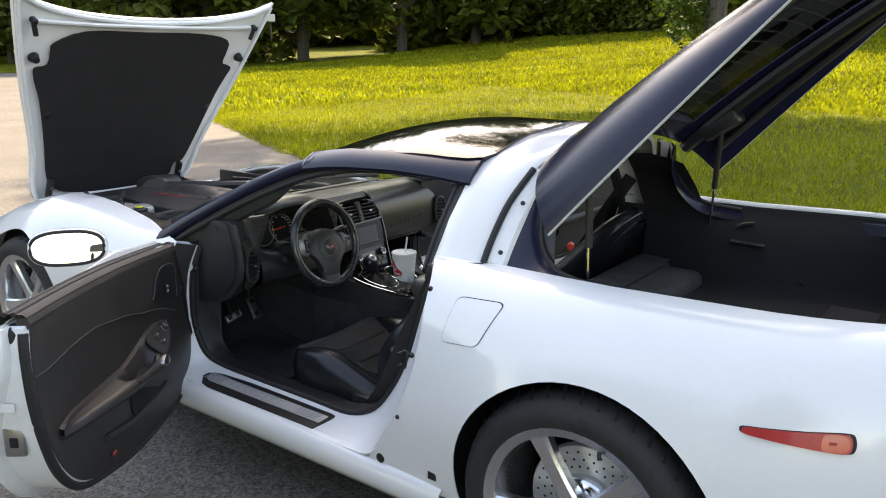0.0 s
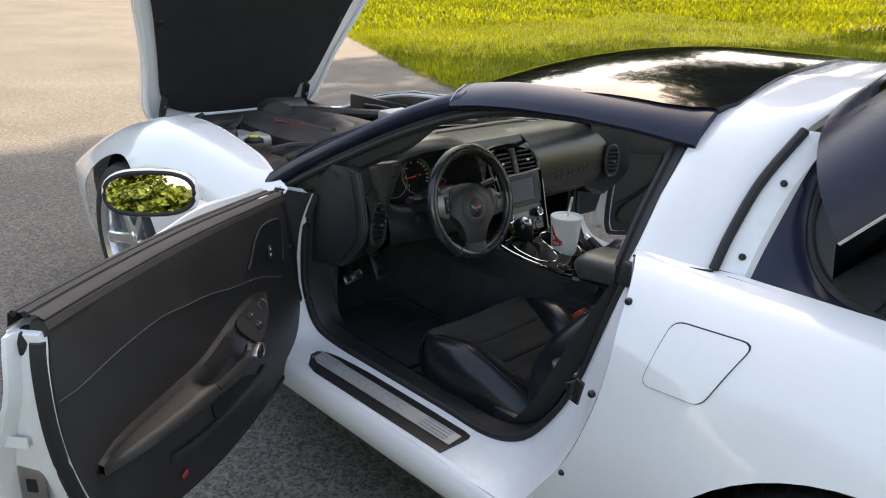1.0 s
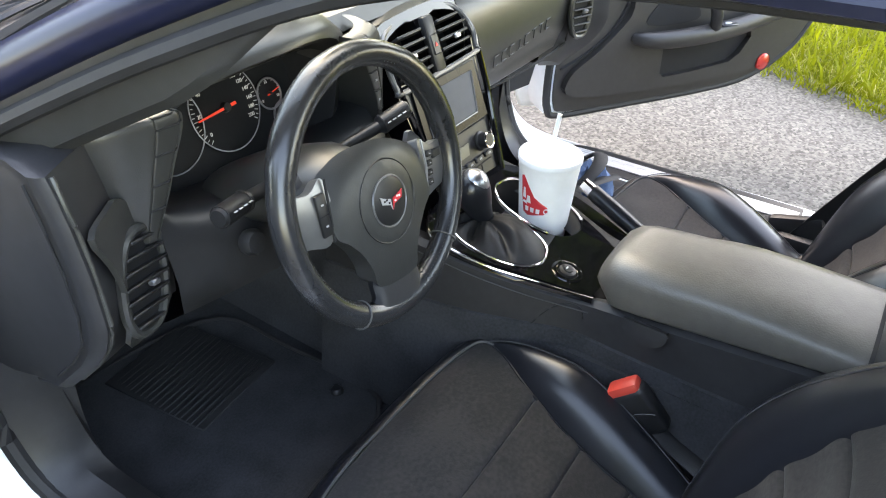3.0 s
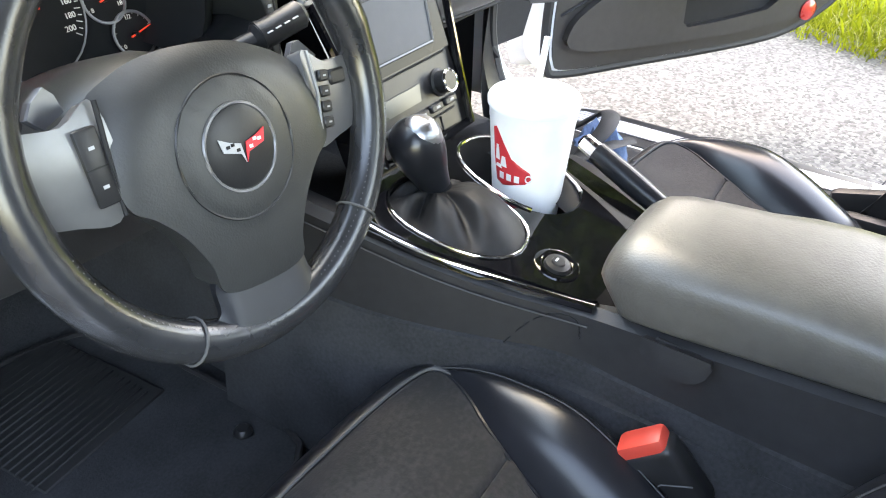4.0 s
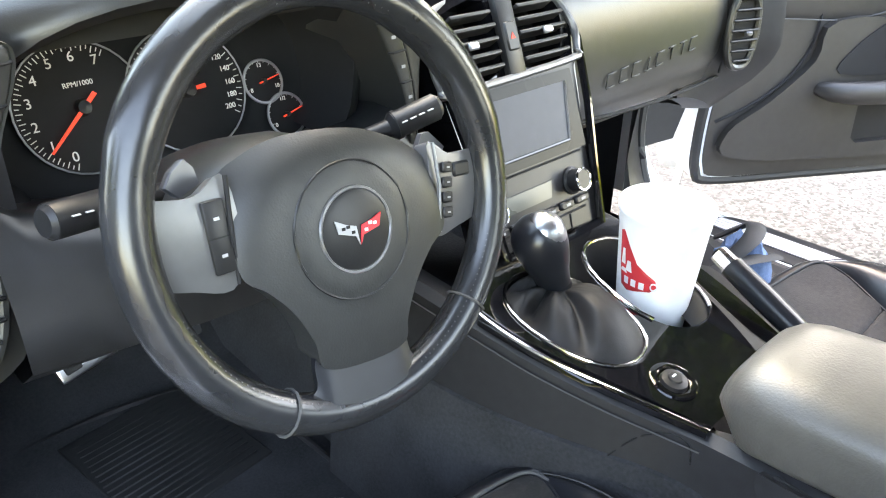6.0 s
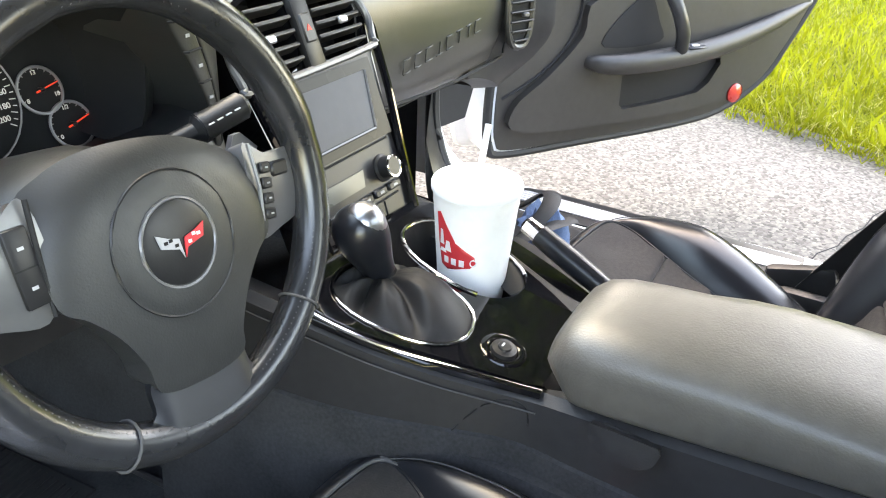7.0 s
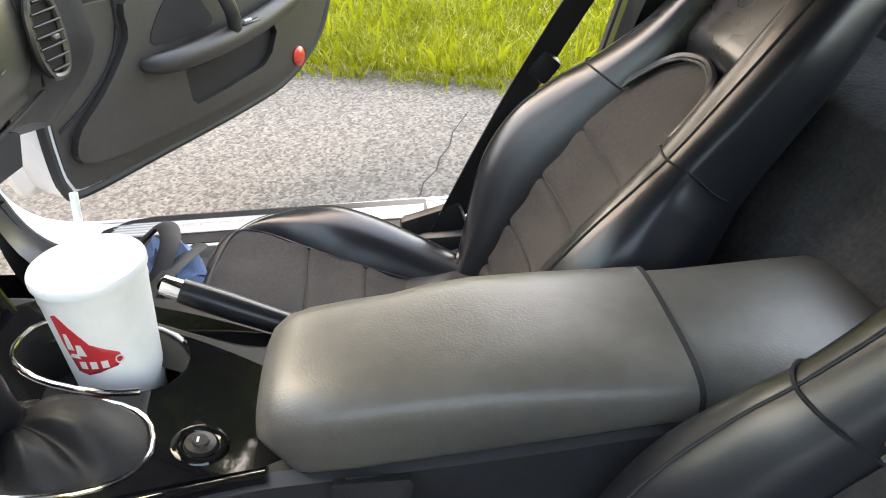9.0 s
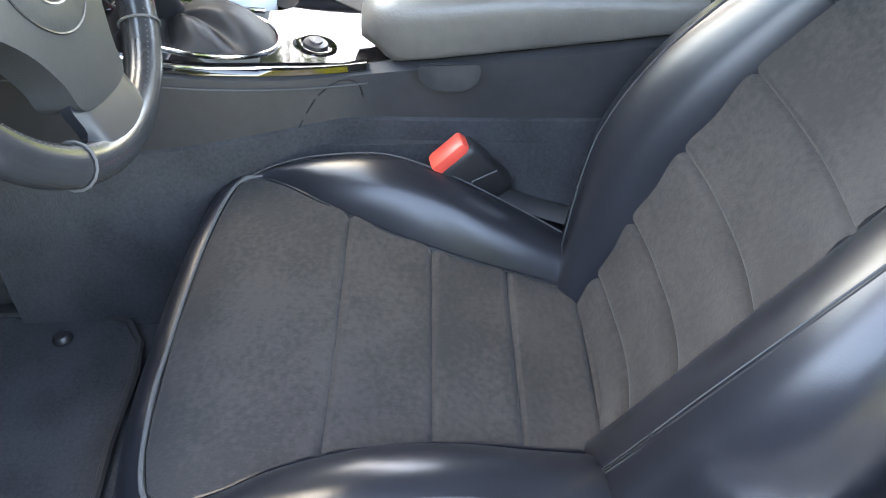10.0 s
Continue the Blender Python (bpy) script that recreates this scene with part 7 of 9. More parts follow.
def dome(x, y):
    r = math.hypot(x / 0.112, (y + 0.03) / (0.092 if y > -0.03 else 0.13))
    return 0.016 - 0.010 * r ** 2 - 0.020 * max(0, r - 0.72) ** 2 * 6 + 0.0015 * (1 if math.hypot(x, y + 0.019) < 0.05 else 0)


wheel_patch("airbag_cover", [(-0.094, 0.032), (-0.075, 0.046), (-0.051, 0.055), (-0.02, 0.0585), (0.02, 0.056), (0.05, 0.047), (0.078, 0.034), (0.097, 0.016), (0.103, -0.010), (0.100, -0.034), (0.078, -0.048), (0.058, -0.072), (0.045, -0.100), (0.040, -0.122), (0.0, -0.126), (-0.038, -0.120), (-0.046, -0.096), (-0.060, -0.070), (-0.078, -0.050), (-0.094, -0.036), (-0.097, 0.0)], dome, 0.034, AIRBAG, "grained airbag cover", 0.008)
shape("airbag_seam", tube([WM @ Vector((0.053 * math.cos(k * 0.13), -0.019 + 0.053 * math.sin(k * 0.13), dome(0.053 * math.cos(k * 0.13), -0.019 + 0.053 * math.sin(k * 0.13)) + 0.0003)) for k in range(48)], 0.0011, 5, closed=True), PLASTIC, wheel_rim)
shape("badge", lathe([(0, 0.003), (0.026, 0.0025), (0.031, 0.001), (0.0315, -0.006)], 36, WM @ pose(0, -0.019, 0.016)), PLASTIC, wheel_rim, "round black badge")
shape("badge_ring", tube([WM @ Vector((0.0325 * math.cos(k * 0.1745), -0.019 + 0.0325 * math.sin(k * 0.1745), 0.0165)) for k in range(36)], 0.0016, 6, closed=True), GUNMETAL, wheel_rim, "satin badge ring")
for sg, mt in ((-1, GREY_PRINT), (1, RED_PRINT)):
    fl = [Vector((sg * 0.0005, -0.014, 0)), Vector((sg * 0.004, -0.006, 0)), Vector((sg * 0.022, -0.001, 0)), Vector((sg * 0.025, 0.011, 0)), Vector((sg * 0.014, 0.006, 0)), Vector((sg * 0.003, 0.003, 0))]
    shape("badge_wing", loft([[WM @ pose(0, -0.018, 0.0195 + h) @ (v * 0.86) for v in fl] for h in (0, 0.001)]), mt, wheel_rim, smooth=False)
    for k in range(3):
        shape("badge_check", rbox(0.0030, 0.0023, 0.0006, 0, 1, WM @ pose(sg * (0.006 + 0.0043 * k), -0.0185 + 0.0019 * k + (0.0017 if k % 2 else -0.001), 0.0208)), DARK if sg < 0 else PRINT_WHITE, wheel_rim, smooth=False)
for sg in (-1, 1):
    sp = [(sg * 0.092, 0.034), (sg * 0.118, 0.024), (sg * 0.150, 0.024), (sg * 0.153, 0.0), (sg * 0.150, -0.030), (sg * 0.125, -0.040), (sg * 0.092, -0.040)]
    # left spoke paler, right one darker: light and shade put into the colour
    spk_ = wheel_patch("spoke", sp, lambda x, y: 0.004 - 0.006 * ((abs(x) - 0.09) / 0.06) - 3.0 * y * y, 0.016, LIT_SPOKE if sg < 0 else GUNMETAL, "satin spoke, painted paler on the lit side" if sg < 0 else "satin spoke, painted darker on the shaded side")
    m = WM @ Matrix.Translation((sg * 0.1045, -0.005, 0.0035)) @ Matrix.Rotation(radians(sg * -5), 4, "Z")
    if sg < 0:
        shape("button_panel", rbox(0.017, 0.052, 0.005, 0.002, 2, m), PLASTIC, wheel_rim, "black button panel")
        shape("button_gap", rbox(0.016, 0.0012, 0.0012, 0, 1, m @ pose(0, 0, 0.0023)), DARK, wheel_rim, smooth=False)
        for dy in (-0.013, 0.013):
            shape("button_mark", rbox(0.0042, 0.0022, 0.0006, 0, 1, m @ pose(0, dy, 0.0025)), GREY_PRINT, wheel_rim, smooth=False)
    else:
        for k in range(4):
            shape("spoke_button", rbox(0.0115, 0.0095, 0.005, 0.0015, 1, m @ pose(0.003, 0.019 - 0.0128 * k, 0.0)), PLASTIC, wheel_rim)
            shape("button_mark", rbox(0.0032, 0.0014, 0.0006, 0, 1, m @ pose(0.003, 0.019 - 0.0128 * k, 0.0026)), GREY_PRINT, wheel_rim, smooth=False)
        shape("spoke_button", rbox(0.020, 0.013, 0.005, 0.002, 1, WM @ pose(0.128, 0.010, 0.0008)), PLASTIC, wheel_rim)
    shape("spoke_trim", tube([WM @ Vector((sg * 0.0945, 0.036, 0.005)), WM @ Vector((sg * 0.0965, 0, 0.007)), WM @ Vector((sg * 0.0945, -0.040, 0.004))], 0.0018, 6), SILVER_PAINT if sg > 0 else DARK, wheel_rim)
    pts = [(-0.124, 0.030), (-0.118, 0.040), (-0.108, 0.048), (-0.102, 0.042), (-0.099, 0.030), (-0.115, 0.022)] if sg < 0 else [(0.107, 0.030), (0.114, 0.042), (0.122, 0.043), (0.139, 0.028), (0.134, 0.022)]
    shape("shift_paddle", loft([[WM @ Vector((x * k, y, h)) for x, y in pts] for h, k in ((-0.036, 1.0), (-0.030, 1.0), (-0.028, 0.99))]), GUNMETAL, wheel_rim, "satin grey shift paddle", angle=20)
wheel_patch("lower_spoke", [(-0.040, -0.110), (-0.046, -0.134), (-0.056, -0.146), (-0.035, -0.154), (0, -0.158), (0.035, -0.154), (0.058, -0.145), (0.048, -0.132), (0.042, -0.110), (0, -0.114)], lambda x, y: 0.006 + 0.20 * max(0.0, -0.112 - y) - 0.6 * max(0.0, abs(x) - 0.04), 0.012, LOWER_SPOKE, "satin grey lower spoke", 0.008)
for a0, a1 in ((200, 250), (290, 340), (15, 75), (100, 165)):
    st = []
    for k in range(26):
        a = radians(a0 + (a1 - a0) * k / 25)
        p = Vector((0.1500 * math.cos(a), 0.1500 * math.sin(a), 0.009))
        q = Vector((0.1525 * math.cos(a + 0.012), 0.1525 * math.sin(a + 0.012), 0.0125))
        st.append(tube([WM @ p, WM @ q], 0.0009, 4))
    shape("rim_stitching", joined(*st), THREAD, wheel_rim, smooth=False)["kind"] = "stuff"
for a in (244, 318):
    a = radians(a)
    c0 = Vector((0.1625 * math.cos(a), 0.1625 * math.sin(a), 0))
    rr_ = Vector((math.cos(a), math.sin(a), 0))
    shape("rim_seam", tube([WM @ (c0 + rr_ * 0.0178 * math.cos(k * 0.393) + Vector((0, 0, 0.0178 * math.sin(k * 0.393)))) for k in range(16)], 0.0012, 5, closed=True), THREAD, wheel_rim)
shape("column_shroud", tube(curve([WM @ Vector((-0.022, 0.004, -0.02)), WM @ Vector((-0.030, 0.010, -0.07)), WM @ Vector((-0.032, 0.006, -0.16)), WM @ Vector((-0.030, -0.01, -0.24))], 4), [0.058, 0.074, 0.068, 0.06], 20, flat=0.66, up=(0, 0.28, 0.96)), DASH, car, "dark steering column shroud")


def stalk(a, b, c, name, ring=True):
    a, b, c = Vector(a), Vector(b), Vector(c)
    s = shape(name, tube([a, a.lerp(b, 0.6), b, b.lerp(c, 0.1), c], [0.008, 0.0085, 0.009, 0.0135, 0.0135], 14), PLASTIC, car, "black control stalk with white marks")
    d = (c - b).normalized()
    shape("stalk_cap", tube([c, c + d * 0.004], [0.0125, 0.010], 14), SILVER_PAINT if ring else PLASTIC, s)
    for k in range(4):
        q = b.lerp(c, 0.25 + 0.18 * k)
        side = d.cross(Vector((0, 0, 1))).normalized()
        face = (Vector((-0.6, 0.9, 1.0)) - q).normalized()
        shape("stalk_mark", rbox(0.006, 0.004, 0.0006, 0, 1, basis(q + (face - d * face.dot(d)).normalized() * 0.0136, d, side)), GREY_PRINT, s, smooth=False)
    shape("stalk_ring", tube([b.lerp(c, 0.12), b.lerp(c, 0.2)], 0.0145, 14), PLASTIC, s)
    return s


stalk((-0.41, 1.47, 0.745), (-0.475, 1.452, 0.758), (-0.531, 1.438, 0.765), "control_stalk", False)
stalk((-0.285, 1.475, 0.735), (-0.215, 1.455, 0.752), (-0.166, 1.442, 0.766), "control_stalk", False)
shape("ignition_knob", lathe([(0, 0.02), (0.014, 0.018), (0.018, 0.01), (0.016, 0.0)], 14, pose(-0.462, 1.475, 0.682, 75, 0, 0)), PLASTIC, dash)

# ---- centre stack ----
SU = Vector((0, 0.377, 0.926))
SN = Vector((0, -0.926, 0.377))
SM = Matrix(((1, 0, 0, 0.036), (0, SU.y, SN.y, 1.4915), (0, SU.z, SN.z, 0.694), (0, 0, 0, 1)))     # x across, y up the slope, z towards the seats


def on_stack(x, z):
    """Local place from the world's x and z."""
    return Vector((x - 0.036, (z - 0.694) / 0.926, 0))


stack_out = [(v.x, v.y) for v in curve([(-0.125, 0.15), (-0.06, 0.165), (0.06, 0.165), (0.125, 0.15), (0.122, 0.08), (0.112, 0.0), (0.098, -0.08), (0.086, -0.185), (0, -0.19), (-0.086, -0.185), (-0.098, -0.08), (-0.112, 0.0), (-0.122, 0.08)], 4, True)]
stack = shape("console_fascia", patch(stack_out, lambda x, y: SM @ Vector((x, y, -0.004 - 0.5 * max(0, y - 0.10) ** 2)), 0.03, 0.05, holes=[[(v.x, v.y) for v in curve([(sg * 0.020 - 0.003, 0.062), (sg * 0.102 - 0.003, 0.062), (sg * 0.112 - 0.003, 0.072), (sg * 0.110 - 0.003, 0.115), (sg * 0.094 - 0.003, 0.138), (sg * 0.020 - 0.003, 0.146)][::sg], 3, True)] for sg in (-1, 1)]), PIANO, car, "piano black console fascia")
shape("stack_panel", patch([(v.x, v.y) for v in curve([(-0.108, 0.045), (-0.10, 0.052), (0.10, 0.052), (0.108, 0.045), (0.097, -0.06), (0.078, -0.178), (-0.078, -0.178), (-0.097, -0.06)], 3, True)], lambda x, y: SM @ Vector((x, y, 0.0015)), 0.03, 0.006), PLASTIC, stack, "satin black control panel")
for sg in (-1, 1):
    shape("stack_edge", tube([SM @ Vector((sg * x, y, z)) for x, y, z in ((0.128, 0.15, -0.02), (0.124, 0.08, 0.004), (0.114, 0.0, 0.008), (0.100, -0.08, 0.008), (0.088, -0.19, 0.006))], 0.0055, 8), PIANO, stack)
shape("screen_bezel", patch([(-0.098, -0.054), (0.090, -0.054), (0.090, 0.046), (-0.098, 0.046)], lambda x, y: SM @ Vector((x + 0.004, y, 0.006)), 0.04, 0.008), BEZEL, stack, "dark screen bezel")
scr = [Vector((on_stack(x, z).x, on_stack(x, z).y, 0.0075)) for x, z in ((-0.042, 0.657), (0.098, 0.657), (0.112, 0.724), (-0.042, 0.724))]
shape("touch_screen", patch([(v.x, v.y) for v in scr], lambda x, y: SM @ Vector((x, y, 0.0078)), 0.05, 0.001), SCREEN, stack, "blank grey touch screen", smooth=False)
sc = [SM @ Vector((v.x * 1.0, v.y, 0.0075)) for v in scr]
shape("screen_frame", tube([sc[1], sc[2]], 0.0026, 6), GUNMETAL, stack)
shape("screen_frame", tube([sc[0], sc[1]], 0.0022, 6), PIANO, stack)
lc = [on_stack(x, z) for x, z in ((-0.04, 0.600), (0.046, 0.600), (0.052, 0.619), (-0.04, 0.619))]
shape("radio_display", patch([(v.x, v.y) for v in lc], lambda x, y: SM @ Vector((x, y, 0.004)), 0.03, 0.001), LCD, stack, "blank grey-green display", smooth=False)
for x in (-0.020, 0.092):
    k = on_stack(x, 0.609)
    shape("radio_knob", lathe([(0, 0.020), (0.012, 0.020), (0.014, 0.018), (0.0145, 0.004), (0.018, 0.002), (0.018, 0)], 24, SM @ pose(k.x if x > 0 else k.x - 0.045, k.y, 0.002)), PLASTIC, stack, "ribbed radio knob")
    shape("knob_ring", tube([SM @ pose(k.x if x > 0 else k.x - 0.045, k.y, 0.0) @ Vector((0.0135 * math.cos(a * 0.314), 0.0135 * math.sin(a * 0.314), 0.021)) for a in range(20)], 0.0018, 5, closed=True), CHROME, stack)
for k in range(6):
    q = on_stack(-0.055 + 0.031 * k, 0.585)
    shape("radio_button", rbox(0.026, 0.010, 0.008, 0.002, 1, SM @ pose(q.x, q.y, 0.004)), PLASTIC, stack)
    shape("button_mark", rbox(0.008, 0.003, 0.0006, 0, 1, SM @ pose(q.x, q.y, 0.0085)), GREY_PRINT, stack, smooth=False)
for z in (0.574, 0.640):
    a, b = on_stack(-0.06, z), on_stack(0.120 if z > 0.6 else 0.108, z)
    shape("panel_gap", tube([SM @ Vector((a.x, a.y, 0.002)), SM @ Vector((b.x, b.y, 0.002))], 0.0016, 5), DARK, stack)
for k, xx in enumerate((-0.03, 0.036, 0.075)):
    a, b = on_stack(xx, 0.572), on_stack(xx - 0.004, 0.530)
    shape("panel_gap", tube([SM @ Vector((a.x, a.y, 0.002)), SM @ Vector((b.x, b.y, 0.002))], 0.0012, 5), DARK, stack)
# twin centre vents with the hazard switch between them
hood_line = [SM @ Vector((x, y, z)) for x, y, z in ((-0.128, 0.060, 0.006), (-0.130, 0.10, 0.004), (-0.110, 0.140, -0.006), (-0.05, 0.158, -0.012), (0.05, 0.158, -0.012), (0.100, 0.140, -0.006), (0.120, 0.10, 0.004), (0.116, 0.066, 0.006), (0.10, 0.056, 0.006), (-0.11, 0.052, 0.006))]
shape("vent_surround", tube(curve(hood_line, 4, True), 0.0050, 8, closed=True), GUNMETAL, stack, "grey vent surround")
shape("vent_roof", loft([[p + SN * 0.002, p + Vector((0, 0.03, 0.012)), p + Vector((0, 0.16, 0.012))] for p in curve(hood_line[1:7], 5)], around=False), DASH, stack)
for sg in (-1, 1):
    for k in range(5):
        y = 0.068 + 0.0155 * k
        half = 0.043 - (0.010 if k == 4 else 0)
        shape("vent_slat", rbox(2 * half, 0.0050, 0.020, 0.0018, 2, SM @ pose(-0.004 + sg * 0.062 - sg * (0.006 if k == 4 else 0), y, 0.0, -18, 0, 0)), PLASTIC, stack)
    shape("vent_tab", rbox(0.016, 0.009, 0.006, 0.002, 1, SM @ pose(-0.004 + sg * 0.066, 0.098, 0.012)), SILVER_PAINT, stack)
# dark sheet behind both vents, their inner shade given as colour
shape("vent_shade", patch([(-0.118, 0.056), (0.112, 0.056), (0.112, 0.148), (-0.118, 0.148)], lambda x, y: SM @ Vector((x, y, -0.050)), 0.05, 0.002), DARK, stack)
shape("hazard_panel", rbox(0.030, 0.100, 0.012, 0.004, 2, SM @ pose(-0.002, 0.098, 0.003)), PLASTIC, stack, "glossy hazard switch panel")
shape("hazard_button", rbox(0.020, 0.034, 0.005, 0.002, 1, SM @ pose(-0.002, 0.100, 0.0085)), PLASTIC, stack)
shape("hazard_mark", loft([[SM @ Vector((-0.002 + 0.005 * math.cos(a), 0.099 + 0.005 * math.sin(a), h)) for a in (1.57, 3.665, 5.76)] for h in (0.0111, 0.0117)]), NEEDLE, stack, "red triangle", smooth=False)

# ---- console ----
def con_z(y):
    return 0.502 + 0.23 * (y - 1.202)


left_edge = [(-0.060, 1.09), (-0.070, 1.133), (-0.108, 1.232), (-0.138, 1.305), (-0.150, 1.37), (-0.142, 1.41), (-0.09, 1.44)]
right_edge = [(0.12, 1.44), (0.16, 1.40), (0.168, 1.33), (0.155, 1.24), (0.125, 1.14), (0.11, 1.09)]
con_out = [(v.x, v.y) for v in curve(left_edge, 4)] + [(v.x, v.y) for v in curve(right_edge, 4)]
CUPS = (0.070, 1.318, 0.060, 0.083, -8)


def ring_at(c, k=1.0, n=28, e=2.3):
    cx, cy, rx, ry, rot = c
    out = []
    for i in range(n):
        a = 2 * math.pi * i / n
        ca, sa = math.cos(a), math.sin(a)
        x, y = k * rx * math.copysign(abs(ca) ** (2 / e), ca), k * ry * math.copysign(abs(sa) ** (2 / e), sa)
        r = radians(rot)
        out.append((cx + x * math.cos(r) - y * math.sin(r), cy + x * math.sin(r) + y * math.cos(r)))
    return out


BOOT = (-0.066, 1.322, 0.060, 0.080, 12)
console = shape("console", patch(con_out, lambda x, y: (x, y, con_z(y) + 0.004 - 0.045 * x - 0.35 * max(0, abs(x) - 0.11) ** 2), 0.03, 0.012, holes=(ring_at(BOOT), ring_at(CUPS))), PIANO, car, "piano black centre console", angle=60)
shape("console_edge", tube([(x - 0.003, y, con_z(y) + 0.001 - 0.03 * x) for x, y in [(v.x, v.y) for v in curve(left_edge, 4)]], 0.0028, 8), CHROME, console, "chrome console edging")
shape("chrome_ring", tube([(x, y, con_z(y) + 0.005 - 0.045 * x) for x, y in ring_at(BOOT)], 0.0022, 8, closed=True), CHROME, console, "chrome trim ring")
cup_ring = ring_at(CUPS)
cup_ring = cup_ring[-4:] + cup_ring[:18]
shape("chrome_ring", tube([(x, y, con_z(y) + 0.005 - 0.045 * x) for x, y in cup_ring], 0.0026, 8), CHROME, console, "chrome trim ring")
shape("cup_well", loft([[(x, y, con_z(y) + 0.003) for x, y in ring_at(CUPS)], [(x, y, con_z(y) - 0.03) for x, y in ring_at(CUPS, 0.96)], [(x, y, con_z(y) - 0.065) for x, y in ring_at(CUPS, 0.9)], [(x, y, con_z(y) - 0.066) for x, y in ring_at(CUPS, 0.1)]], ends=False), PLASTIC, console, "black cup holder")
shape("boot_base", loft([[(x, y, con_z(y) - 0.006) for x, y in ring_at(BOOT, 0.98)], [(x, y, con_z(y) - 0.03) for x, y in ring_at(BOOT, 0.8)], [(x, y, con_z(y) - 0.03) for x, y in ring_at(BOOT, 0.1)]], ends=False), BOOT_LEATHER, console)
# gear lever
collar, knob_top = Vector((-0.044, 1.368, 0.550)), Vector((-0.060, 1.397, 0.628))
axis = (knob_top - collar).normalized()
boot_rings = []
for t in range(29):
    f = t / 28
    ring = []
    for i, (x, y) in enumerate(ring_at(BOOT, 0.97, 96)):
        d = Vector((x - collar.x, y - collar.y, 0)).normalized()
        rear = max(0.0, d.dot(Vector((-0.12, -0.99, 0)))) ** 2
        top = collar + d * 0.0175
        p = Vector((x, y, con_z(y) + 0.004)).lerp(top, f)
        zr = con_z(y) + 0.004
        hump = math.sin(f * 3.14159)
        ang = math.atan2(d.x, -d.y)
        fold = 0.010 * math.exp(-((ang + 0.62 - 0.25 * f) / 0.12) ** 2) + 0.008 * math.exp(-((ang + 1.25 + 0.2 * f) / 0.14) ** 2) + 0.005 * math.exp(-((ang - 0.75) / 0.15) ** 2) + 0.006 * math.exp(-((ang + 2.1) / 0.2) ** 2)
        crest_ = 0.007 * math.exp(-((ang + 0.92) / 0.13) ** 2) + 0.004 * math.exp(-((ang + 1.6) / 0.2) ** 2)
        p.z = zr + (top.z - zr) * f ** (1.10 - 0.45 * rear) + hump * (0.021 * rear + 0.004 * (1 - rear) - 1.7 * fold + 1.5 * crest_) + 0.0015 * hump * noise.noise(Vector((x * 60, y * 60, f * 5)))
        ring.append(p)
    boot_rings.append(ring)
shape("gear_boot", loft(boot_rings, ends=False), BOOT_LEATHER, console, "creased leather gear boot", angle=60)
kd = (-0.012, 0.0, 0.014, 0.028, 0.042, 0.055, 0.067, 0.077, 0.084, 0.0875)
kr = (0.0180, 0.0185, 0.0215, 0.0262, 0.0300, 0.0316, 0.0302, 0.0250, 0.0165, 0.004)
lever = shape("gear_knob", tube(curve([collar + axis * d for d in kd], 3), [v.x for v in curve([(r, 0) for r in kr], 3)], 26), LEATHER, console, "black leather gear knob")
face_n = (Vector((0.22, -0.80, 0.45)) - axis * axis.dot(Vector((0.22, -0.80, 0.45)))).normalized()
shape("knob_inlay", tube(curve([collar + axis * (d + 0.002) + face_n * 0.0085 for d in kd[3:]], 3), [v.x for v in curve([(r, 0) for r in (0.010, 0.0195, 0.0240, 0.0240, 0.0195, 0.0115, 0.002)], 3)], 26), SILVER, lever, "satin silver knob inlay")
shape("knob_collar", tube([collar + axis * -0.010, collar + axis * -0.002], 0.0185, 20), BOOT_LEATHER, lever)
bt = lambda r0: [( -0.053 + r0 * math.cos(k * 0.2618), 1.203 + r0 * math.sin(k * 0.2618)) for k in range(24)]
shape("dial_ring", tube([(x, y, con_z(y) + 0.007) for x, y in bt(0.021)], 0.005, 8, closed=True, flat=0.5), PIANO, console, "black dial ring")
shape("dial", lathe([(0, 0.010), (0.007, 0.010), (0.008, 0.008), (0.014, 0.007), (0.016, 0.0)], 22, pose(-0.053, 1.203, con_z(1.203) + 0.004, 13)), PLASTIC, console, "round ride control dial")
shape("dial_mark", rbox(0.006, 0.002, 0.0006, 0, 1, pose(-0.053, 1.203, con_z(1.203) + 0.0146, 13)), PRINT_WHITE, console, smooth=False)
# sides of the tunnel
tun = []
for y, xl, zt in ((0.56, -0.118, 0.545), (0.76, -0.116, 0.543), (0.91, -0.113, 0.528), (1.05, -0.107, 0.513), (1.10, -0.104, 0.508), (1.14, -0.101, 0.503), (1.18, -0.106, 0.502), (1.24, -0.126, 0.511), (1.31, -0.148, 0.526), (1.38, -0.162, 0.541), (1.46, -0.168, 0.55), (1.60, -0.17, 0.56)):
    tun.append([(xl + 0.055, y, zt - 0.020), (xl + 0.012, y, zt + 0.001), (xl, y, zt - 0.006), (xl - 0.004, y, zt - 0.035), (xl - 0.007, y, 0.452), (xl - 0.010, y, 0.42), (xl - 0.018, y, 0.35), (xl - 0.03, y, 0.20)])
tun = [[tuple(v) for v in row] for row in zip(*[curve(rail, 4) for rail in zip(*tun)])]
side_vf = loft(tun, around=False)
tun_l = shape("console_side", side_vf, PADDED, console, "dark padded console side", angle=35)
shape("console_side", mirrored(side_vf), PADDED, console, angle=35)
